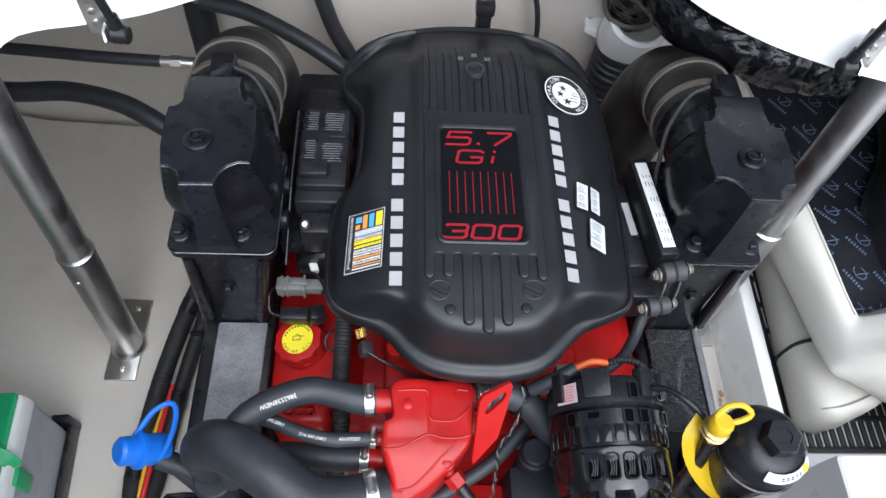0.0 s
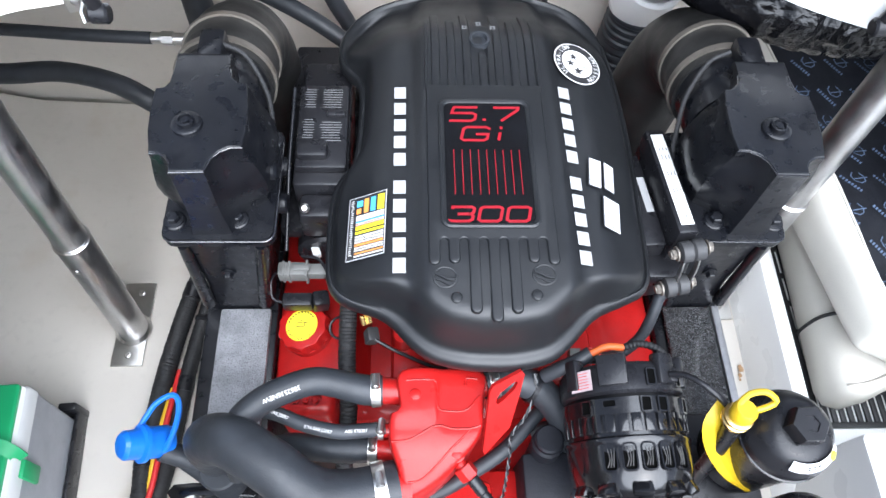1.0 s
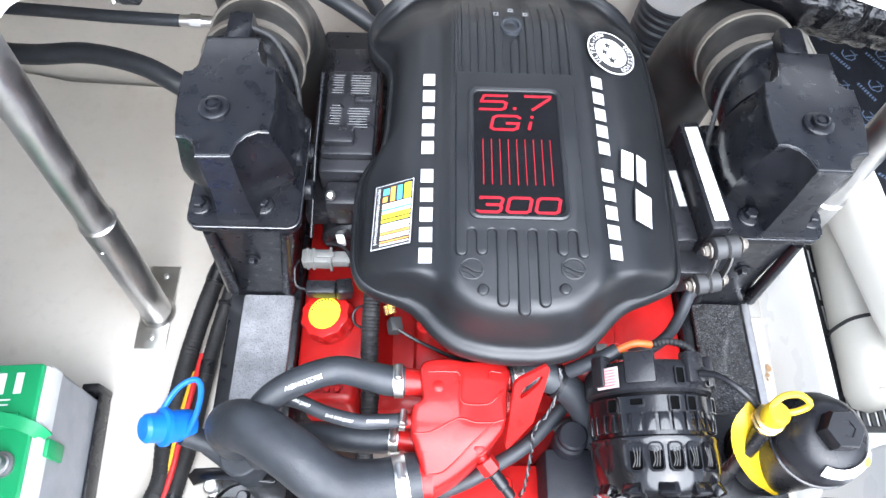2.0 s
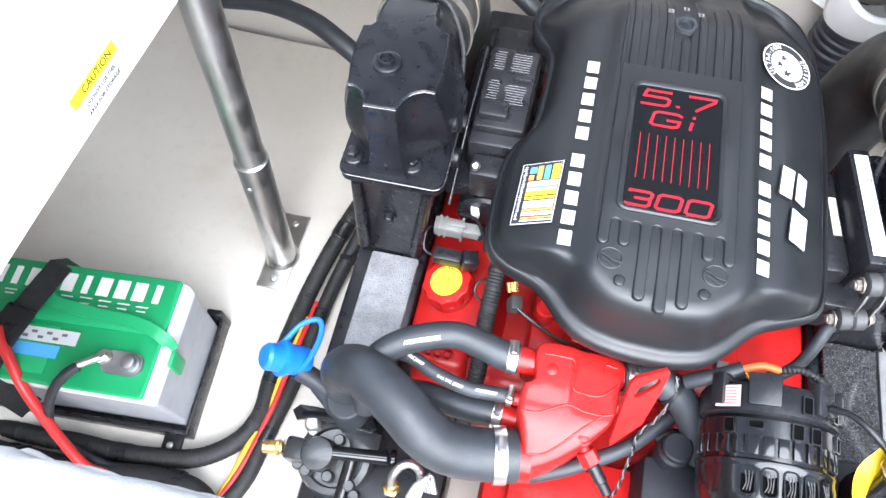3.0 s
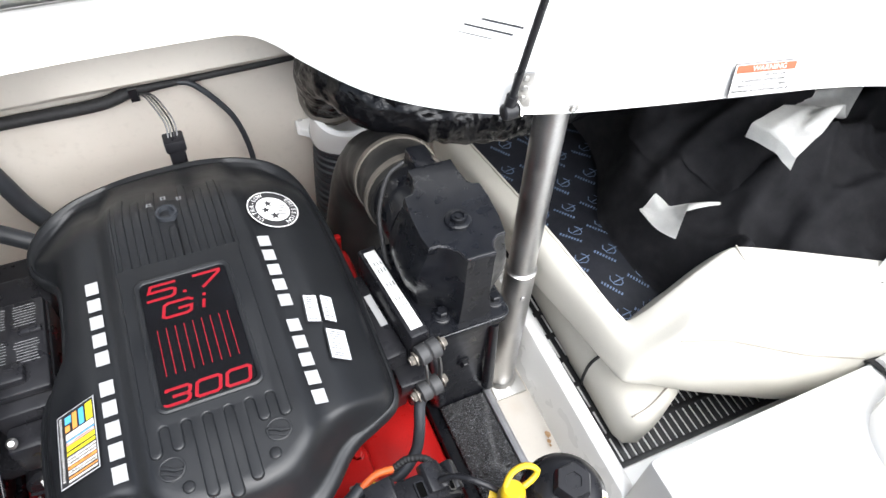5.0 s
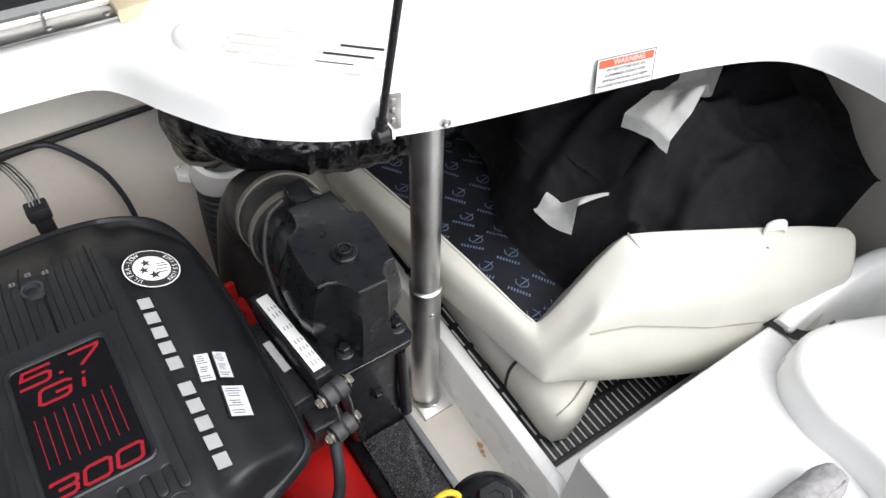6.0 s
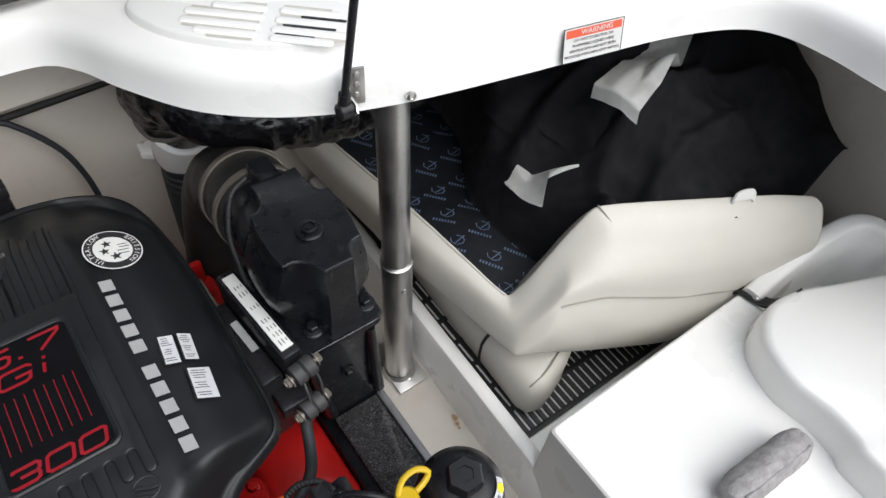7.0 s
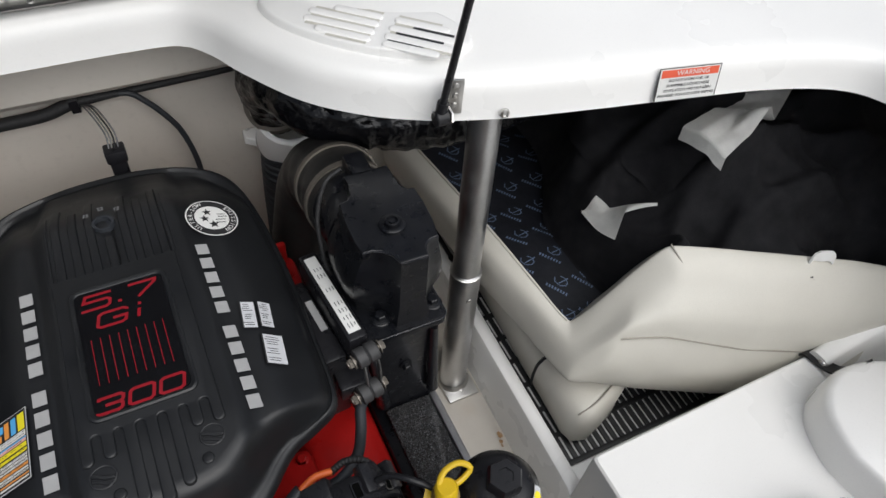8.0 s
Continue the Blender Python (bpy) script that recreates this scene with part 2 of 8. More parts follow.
def prism(bm, outline, z0, z1, bevel=0.0):
    """An outline in plan, raised from z0 to z1, with a rounded upper rim."""
    c = sum((Vector(p[:2]) for p in outline), Vector((0, 0))) / len(outline)

    def at(z, shrink):
        out = []
        for p in outline:
            d = Vector(p[:2]) - c
            d = d * (1 - shrink / max(d.length, 1e-4))
            out.append((c.x + d.x, c.y + d.y, z))
        return out
    rings = [at(z0, 0), at(z1 - bevel, 0), at(z1 - bevel * 0.3, bevel * 0.3), at(z1, bevel)] if bevel else [at(z0, 0), at(z1, 0)]
    return loft(bm, rings)


def bolt(bm, at, axis, r=0.008, h=0.006, washer=True):
    """A hexagon head on a washer."""
    way = Vector(axis).normalized()
    base = Vector(at)
    if washer:
        lathe(bm, [(r * 1.45, 0), (r * 1.45, 0.0015), (r * 1.2, 0.002)], base, way, 16)
        base = base + way * 0.002
    lathe(bm, [(r, 0), (r, h * 0.8), (r * 0.8, h)], base, way, 6)
    return bm


def words(name, text, size, mat, parent, m, align="CENTER", thick=0.0002, shear=0.0, wide=1.0, bold=0.0):
    """Lettering in the built-in font, as a flat mesh laid at the pose m."""
    cu = bpy.data.curves.new(name, "FONT")
    cu.body, cu.size, cu.align_x, cu.align_y, cu.extrude, cu.shear, cu.offset = text, size, align, "CENTER", thick, shear, bold
    cu.resolution_u = 3
    temp = new(name + "_outline", cu)
    me = bpy.data.meshes.new_from_object(temp.evaluated_get(bpy.context.evaluated_depsgraph_get()))
    bpy.data.objects.remove(temp)
    bpy.data.curves.remove(cu)
    me.transform(m @ Matrix.Diagonal((wide, 1, 1, 1)))
    me.materials.clear()
    me.materials.append(mat)
    ob = new(name, me)
    ob.parent = parent
    return ob


def bars(bm, m, rows):
    """Flat bars in the plane of the pose m: x, y, width, height."""
    for x, y, w, h in rows:
        vs = [bm.verts.new(m @ Vector((x + a * w / 2, y + b * h / 2, 0))) for a, b in ((-1, -1), (1, -1), (1, 1), (-1, 1))]
        bm.faces.new(vs)
    return bm


def plane(origin, right, up):
    """A pose whose x runs along right and whose y lies towards up."""
    x = Vector(right).normalized()
    z = x.cross(Vector(up)).normalized()
    y = z.cross(x)
    m = Matrix((x, y, z)).transposed().to_4x4()
    m.translation = Vector(origin)
    return m


B = bmesh.new

# ---- the boat's shell ----
# rim of the hatch opening, clockwise from the aft middle
OPENING = [(0.0, 0.956), (0.09, 0.955), (0.15, 0.948), (0.182, 0.915), (0.208, 0.865), (0.258, 0.79), (0.318, 0.739), (0.38, 0.706), (0.43, 0.688),
           (0.49, 0.672), (0.60, 0.650), (0.72, 0.628), (0.83, 0.605), (0.92, 0.572), (0.962, 0.53), (0.978, 0.46), (0.982, 0.36), (1.02, 0.2),
           (1.09, 0.0), (1.11, -0.35), (1.04, -0.70), (0.85, -0.78), (0.5, -0.80), (0.0, -0.80), (-0.3, -0.78), (-0.48, -0.70), (-0.525, -0.5), (-0.53, -0.2), (-0.53, 0.1), (-0.522, 0.25),
           (-0.513, 0.41), (-0.504, 0.53), (-0.497, 0.62), (-0.487, 0.682), (-0.462, 0.703), (-0.416, 0.716), (-0.366, 0.733), (-0.312, 0.762),
           (-0.258, 0.80), (-0.212, 0.86), (-0.185, 0.915), (-0.155, 0.948), (-0.09, 0.955)]


def offset_loop(line, d):
    out, n = [], len(line)
    for i, p in enumerate(line):
        way = (line[(i + 2) % n] - line[i - 2]).normalized()
        out.append(p + Vector((-way.y, way.x, 0)) * d)
    return out


def build_deck():
    bm = B()
    rim = curve([(x, y, 0.0) for x, y in OPENING], 0.012, closed=True)
    levels = [(0.004, 0.612), (0.0, 0.610), (-0.003, 0.612), (-0.001, 0.618), (0.002, 0.64), (0.005, 0.652), (0.010, 0.660), (0.018, 0.665), (0.035, 0.668), (0.07, 0.672)]
    rings = []
    for out, z in levels:
        rings.append([Vector((p.x, p.y, z)) for p in offset_loop(rim, out)])
    far = []
    for p in rim:
        d = Vector((p.x - 0.2, p.y - 0.5, 0))
        s = min(1.7 / max(abs(d.x), 1e-6), (0.62 if d.y > 0 else 1.6) / max(abs(d.y), 1e-6))
        far.append(Vector((0.2 + d.x * s, 0.5 + d.y * s, 0.69)))
    near = rings[-1]
    for k in (0.15, 0.4, 0.7):
        rings.append([a.lerp(b, k) + Vector((0, 0, 0.012 * math.sin(k * 3.14))) for a, b in zip(near, far)])
    rings.append(far)
    rings.append([Vector((p.x, p.y, 0.60)) for p in far])
    # underside back to the rim
    for k in (0.6, 0.15):
        rings.append([Vector((*a.lerp(b, k).xy, 0.635 - 0.02 * k)) for a, b in zip(near, far)])
    rings.append([Vector((p.x, p.y, 0.64)) for p in offset_loop(rim, 0.014)])
    loft(bm, rings + [rings[0]], (False, False))
    return tagged(link("deck", bm, GELCOAT, 60), "white gelcoat deck moulding with a rolled lip round the hatch", "deck", kind="structure")


build_deck()


def build_floor():
    """Bilge floor: flat beside the engine, with a trough under it, turning up to the hull sides."""
    bm = B()
    xs = [-1.25, -1.12, -1.0, -0.9, -0.8, -0.6, -0.45, -0.36, -0.34, -0.2, 0.0, 0.2, 0.34, 0.36, 0.45, 0.475, 0.6, 0.9, 1.2]
    zs = [0.55, 0.30, 0.13, 0.04, 0.01, 0, 0, 0, -0.06, -0.1, -0.12, -0.1, -0.06, 0, 0, 0, -0.01, -0.01, -0.01]
    rings = [[Vector((x, y, z + 0.004 * noise.noise((x * 5, y * 5, 0)))) for x, z in zip(xs, zs)] for y in [-0.98 + 0.08 * k for k in range(27)]]
    loft(bm, rings, (False, False), closed=False)
    return tagged(link("floor", bm, BILGE, 50), "off-white painted bilge floor with rusty stains", "floor", kind="structure")


build_floor()


def build_rust_mark():
    """A rusty run on the floor beside the low wall."""
    bm = B()
    rnd = random.Random(12)
    for x, y, r in ((0.4845, 0.538, 0.006), (0.4810, 0.527, 0.004), (0.4790, 0.519, 0.0025)):
        vs = [bm.verts.new((x + r * rnd.uniform(0.6, 1.1) * math.cos(a), y + r * 1.3 * rnd.uniform(0.6, 1.1) * math.sin(a), 0.0046)) for a in [2 * math.pi * k / 14 for k in range(14)]]
        bm.faces.new(vs)
    tagged(link("rust_mark", bm, RUST), "brown rust mark on the painted bilge floor", "stain", kind="structure")


build_rust_mark()


def wall(name, bm, mat, label):
    return tagged(link(name, bm, mat, 40), label, "wall", kind="structure")


def build_transom():
    bm = B()
    rings = []
    for y, z in ((1.125, -0.15), (1.115, 0.0), (1.105, 0.2), (1.10, 0.36), (1.10, 0.455), (1.09, 0.475), (1.06, 0.488), (1.05, 0.50), (1.05, 0.62),
                 (1.09, 0.62), (1.16, 0.5), (1.16, -0.15)):
        rings.append([Vector((x, y + 0.004 * noise.noise((x * 4, z * 6, 3)), z + 0.003 * noise.noise((x * 6, z * 3, 1)))) for x in [-1.3 + 0.065 * k for k in range(41)]])
    loft(bm, rings + [rings[0]], (False, False), closed=False)
    wall("wall_transom", bm, BILGE_WALL, "off-white painted transom with a ledge below the deck")


build_transom()
bm = B()
box(bm, -1.32, -1.24, -1.0, 1.15, -0.1, 0.66, 0.004)
wall("wall_port_hull", bm, BILGE_WALL, "painted hull side beside the engine bay")
bm = B()
box(bm, 1.215, 1.29, -1.0, 1.15, -0.1, 0.66, 0.004)
wall("wall_starboard_hull", bm, BILGE_WALL, "painted hull side of the stowage bay")
bm = B()
box(bm, -1.24, 1.215, -0.98, -0.92, -0.1, 0.66, 0.004)
wall("wall_forward", bm, BILGE_WALL, "painted forward bulkhead of the engine bay")


def build_partition():
    """Low wall between the engine bay and the stowage bay, with a rounded top."""
    bm = B()
    rings = []
    for y in [0.30 + 0.02 * k for k in range(40)]:
        fade = min(1.0, max(0.0, (y - 0.30) / 0.08))
        top = 0.03 + 0.085 * (fade * fade * (3 - 2 * fade))
        s = (y - 0.45) * 0.02
        rings.append([Vector((x + s, y, z)) for x, z in ((0.490, -0.02), (0.494, 0.02), (0.498, top - 0.012), (0.501, top - 0.003), (0.506, top), (0.519, top),
                                                        (0.524, top - 0.004), (0.527, top - 0.02), (0.529, -0.02))])
    loft(bm, rings)
    wall("wall_partition", bm, GELCOAT, "low white gelcoat wall between engine bay and stowage bay")


build_partition()


def build_side_bay():
    """Floor of the stowage bay, the white ledge in front of it and the moulded hump on the ledge."""
    bm = B()
    box(bm, 0.522, 1.21, 0.30, 1.10, -0.02, 0.045, 0.004)
    tagged(link("floor_stowage", bm, GELCOAT), "white gelcoat floor of the stowage bay", "floor", kind="structure")
    bm = B()
    # an L in plan: the far corner is left open as a pocket behind the hump

    def outline(d, z):
        r = 0.007
        soft_corner = [(0.497 + d + r - r * math.sin(a), 0.372 - d - r + r * math.cos(a)) for a in (0.0, 0.52, 1.05, 1.57)]
        return [Vector((x, y, z)) for x, y in [(0.497 + d, -0.88), (1.205, -0.88), (1.205, 0.10), (0.99, 0.20), (0.912 - d, 0.26), (0.908 - d, 0.372 - d)] + soft_corner]
    loft(bm, [outline(d, z) for d, z in ((0.0, 0.0), (0.0, 0.242), (0.001, 0.247), (0.004, 0.25))])
    tagged(link("ledge", bm, GELCOAT, 24), "white gelcoat ledge in front of the stowage bay", "ledge", kind="structure")
    bm = B()
    plan = [(0.775, -0.45), (0.775, 0.05), (0.788, 0.12), (0.795, 0.17), (0.789, 0.215), (0.797, 0.255), (0.816, 0.292), (0.86, 0.318), (0.92, 0.317), (1.0, 0.285), (1.08, 0.252), (1.155, 0.21), (1.155, -0.45)]
    line = curve(plan_points(plan), 0.02, closed=True)
    rings = []
    c = Vector((0.98, 0.02, 0))
    for z, s in ((0.05, 1.0), (0.285, 1.0), (0.298, 0.996), (0.306, 0.987), (0.311, 0.972), (0.3135, 0.95), (0.314, 0.5)):
        rings.append([Vector((c.x + (p.x - c.x) * s, c.y + (p.y - c.y) * s, z)) for p in line])
    loft(bm, rings)
    tagged(link("moulded_hump", bm, GELCOAT, 70), "rounded white gelcoat hump moulded into the ledge", "moulding", kind="structure")
    bm = B()
    way = curve([Vector(p) for p in ((0.909, 0.356, 0.252), (0.97, 0.360, 0.268), (1.05, 0.356, 0.290), (1.10, 0.349, 0.303), (1.132, 0.334, 0.310), (1.146, 0.30, 0.312), (1.150, 0.20, 0.306), (1.150, 0.10, 0.295))], 0.012)
    rings = []
    for k, p in enumerate(way):
        run = way[min(k + 1, len(way) - 1)] - way[max(k - 1, 0)]
        side = Vector((-run.y, run.x, 0)).normalized()
        rings.append([Vector((p.x, p.y, 0)) + side * o + Vector((0, 0, z)) for o, z in ((-0.016, 0.03), (-0.016, p.z + 0.004), (-0.013, p.z + 0.011), (-0.008, p.z + 0.014), (0.008, p.z + 0.014), (0.013, p.z + 0.011), (0.016, p.z + 0.004), (0.016, 0.03))])
    loft(bm, rings)
    tagged(link("ledge_rim", bm, GELCOAT, 60), "white rounded rim along the stowage bay", "trim", kind="structure")
    bm = B()
    box(bm, 0.906, 1.165, 0.08, 0.345, 0.046, 0.16, 0.004)
    tagged(link("pocket_floor", bm, GELCOAT), "white gelcoat floor of the small pocket beside the hump", "floor", kind="structure")


def plan_points(plan):
    return [(x, y, 0.0) for x, y in plan]


build_side_bay()


def build_lid():
    """The raised hatch lid: white shell, black printed lining, piano hinge."""
    lid = thing("hatch_lid", "raised white hatch lid lined with black printed vinyl", "hatch")
    m = pose(0, 1.012, 0.695, 118, 0, 0)
    bm = B()
    box(bm, -0.425, 0.425, 0.0, 0.62, -0.05, 0.0, 0.012)
    bmesh.ops.transform(bm, matrix=m, verts=bm.verts)
    part("shell", bm, GELCOAT, lid)
    bm = B()
    box(bm, -0.41, 0.41, 0.01, 0.61, 0.002, 0.008, 0.003)
    bmesh.ops.transform(bm, matrix=m, verts=bm.verts)
    part("lining", bm, LINER, lid, "black vinyl lining with pale print")
    for i in range(13):
        for j in range(8):
            bm = B()
            x, y = -0.385 + 0.062 * i + 0.03 * (j % 2), 0.05 + 0.068 * j
            bars(bm, m @ Matrix.Translation((0, 0, 0.0095)), [(x, y, 0.034, 0.005), (x + 0.004, y + 0.014, 0.006, 0.014), (x - 0.006, y + 0.013, 0.005, 0.010)])
            part("printed_mark", bm, PRINT, lid)
    bm = B()
    for k in range(8):
        rod(bm, (-0.40 + 0.076 * k, 1.004, 0.683), (-0.326 + 0.076 * k, 1.004, 0.683), 0.006, n=10, bevel=0.001)
    box(bm, -0.405, 0.21, 0.968, 1.002, 0.677, 0.680, 0.0005)
    part("piano_hinge", bm, STEEL, lid, "stainless steel piano hinge")
    for k in range(10):
        bm = B()
        lathe(bm, [(0.0045, 0), (0.004, 0.002), (0.001, 0.0028)], (-0.38 + 0.064 * k, 0.98, 0.680), (0, 0, 1), 10)
        part("screw", bm, STEEL, lid)
    bm = B()
    prism(bm, [(0.205, 0.965), (0.245, 0.972), (0.25, 0.992), (0.205, 1.0)], 0.672, 0.688, 0.004)
    part("hinge_end_cap", bm, CREAM, lid, "yellowed sealant at the hinge's end")


build_lid()
bm = B()
loft(bm, [rounded(-0.62, -0.21, 0.06, 0.150, 0.03, z) for z in (0.56, 0.600)] + [rounded(-0.62, -0.215, 0.065, 0.145, 0.026, 0.608)])
tagged(link("coaming", bm, GELCOAT), "white gelcoat coaming across the forward end of the hatch", "coaming", kind="structure")

# ---- the engine ----
RIM = [(0.012, 0.937), (0.065, 0.934), (0.115, 0.919), (0.152, 0.888), (0.172, 0.845), (0.182, 0.78), (0.186, 0.72), (0.187, 0.65), (0.185, 0.58), (0.183, 0.515),
       (0.175, 0.487), (0.150, 0.473), (0.122, 0.460), (0.105, 0.443), (0.088, 0.422), (0.066, 0.405), (0.035, 0.397), (0.008, 0.396), (-0.022, 0.398),
       (-0.052, 0.406), (-0.074, 0.422), (-0.090, 0.443), (-0.108, 0.459), (-0.140, 0.472), (-0.158, 0.487), (-0.165, 0.515), (-0.165, 0.585), (-0.157, 0.622),
       (-0.141, 0.650), (-0.136, 0.70), (-0.137, 0.765), (-0.152, 0.788), (-0.163, 0.808), (-0.162, 0.845), (-0.140, 0.885), (-0.102, 0.915), (-0.045, 0.932)]


def smooth(a, b, x):
    t = min(1.0, max(0.0, (x - a) / (b - a)))
    return t * t * (3 - 2 * t)


def top(x, y):
    """Height of the cover's upper face."""
    u = abs(x - 0.01)
    z = 0.511 - 0.014 * smooth(0.068, 0.090, u) - 0.040 * smooth(0.10, 0.18, u)
    return z - 0.006 * smooth(0.50, 0.40, y) - 0.066 * smooth(0.77, 0.93, y)


def ridge(bm, points, width, height, step=0.004, closed=False, ease=0.5):
    """A rounded raised line that lies on the cover."""
    line = curve([(x, y, 0) for x, y in points], step, closed)
    rings = []
    n = len(line)
    for i, p in enumerate(line):
        if closed:
            way = (line[(i + 1) % n] - line[i - 1]).normalized()
        else:
            way = (line[min(i + 1, n - 1)] - line[max(i - 1, 0)]).normalized()
        side = Vector((-way.y, way.x, 0))
        near = min(1.0, min((p - line[0]).length, (p - line[-1]).length) / (width * ease))
        end = 1.0 if closed else max(0.12, math.sqrt(1 - (1 - near) ** 2))
        rise = 1.0 if closed else smooth(0.0, 1.0, near)
        row = []
        for a, h in ((-1, -0.002), (-0.92, 0.0), (-0.74, 0.80), (-0.54, 1.0), (0.54, 1.0), (0.74, 0.80), (0.92, 0.0), (1, -0.002)):
            q = p + side * a * width / 2 * end
            row.append(Vector((q.x, q.y, top(q.x, q.y) + (h * height * rise if h > 0 else h))))
        rings.append(row)
    loft(bm, rings + ([rings[0]] if closed else []), (False, False), closed=False)


SHAPES = {"block": [[(0.14, 0.5), (0.86, 0.5), (0.86, -0.5), (0.14, -0.5)]]}
ROW = ("block",) * 5 + (None,) + ("block",) * 5


def name_row(cover, x, y0, y1, size):
    """A row of plain pale shapes, one for each letter of the maker's name, along the cover."""
    step = (y1 - y0) / (len(ROW) - 0.45)
    y = y0
    for kind in ROW:
        if kind is None:
            y += step * 0.55
            continue
        bm = B()
        for shape in SHAPES[kind]:
            corners = []
            for u, v in shape:
                px, py = x + v * size, y + u * step
                corners.append(bm.verts.new((px, py, top(px, py) + 0.0022)))
            bm.faces.new(corners)
        part("name_shape", bm, NAME_PRINT, cover)
        y += step


# wide square letter shapes as strokes in a unit box
NUMERALS = {"5": [[(1, 1), (0.07, 1), (0.03, 0.57), (0.87, 0.57), (1, 0.46), (1, 0.12), (0.87, 0), (0, 0)]], "7": [[(0, 1), (1, 1), (1, 0.84), (0.42, 0)]],
            ".": [[(0, 0.5), (1, 0.5)]], "i": [[(0.5, 0), (0.5, 0.62)], [(0.5, 0.86), (0.5, 1.06)]],
            "G": [[(1, 0.80), (1, 0.88), (0.87, 1), (0.13, 1), (0, 0.88), (0, 0.12), (0.13, 0), (0.87, 0), (1, 0.12), (1, 0.46), (0.52, 0.46)]],
            "3": [[(0.0, 0.86), (0.0, 1), (0.87, 1), (1, 0.88), (1, 0.63), (0.90, 0.5), (1, 0.37), (1, 0.12), (0.87, 0), (0, 0), (0, 0.14)], [(0.86, 0.5), (0.28, 0.5)]],
            "0": [[(0.13, 0), (0.87, 0), (1, 0.12), (1, 0.88), (0.87, 1), (0.13, 1), (0, 0.88), (0, 0.12), (0.13, 0)]]}


def stroked(bm, lines, m, w, h, thick, slant):
    """Flat mitred strokes of one width along the lines of a letter, in the plane of the pose m."""
    for line in lines:
        pts = [Vector(((x - 0.5) * w + (y - 0.5) * h * slant, (y - 0.5) * h)) for x, y in line]
        shut, n, rows = line[0] == line[-1], len(pts), []
        for i, p in enumerate(pts):
            a = pts[i - 1] if i else (pts[-2] if shut else None)
            c = pts[i + 1] if i + 1 < n else (pts[1] if shut else None)
            sides = [Vector((-(q - o).y, (q - o).x)).normalized() for o, q in ((a, p), (p, c)) if o is not None and q is not None]
            n_ = sum(sides, Vector((0, 0))).normalized()
            d = n_ * thick / 2 / max(0.5, n_.dot(sides[0]))
            rows.append([bm.verts.new(m @ Vector((*(p + d * k), 0))) for k in (-1, 1)])
        for (a, b), (c, d) in zip(rows, rows[1:]):
            bm.faces.new((a, c, d, b))


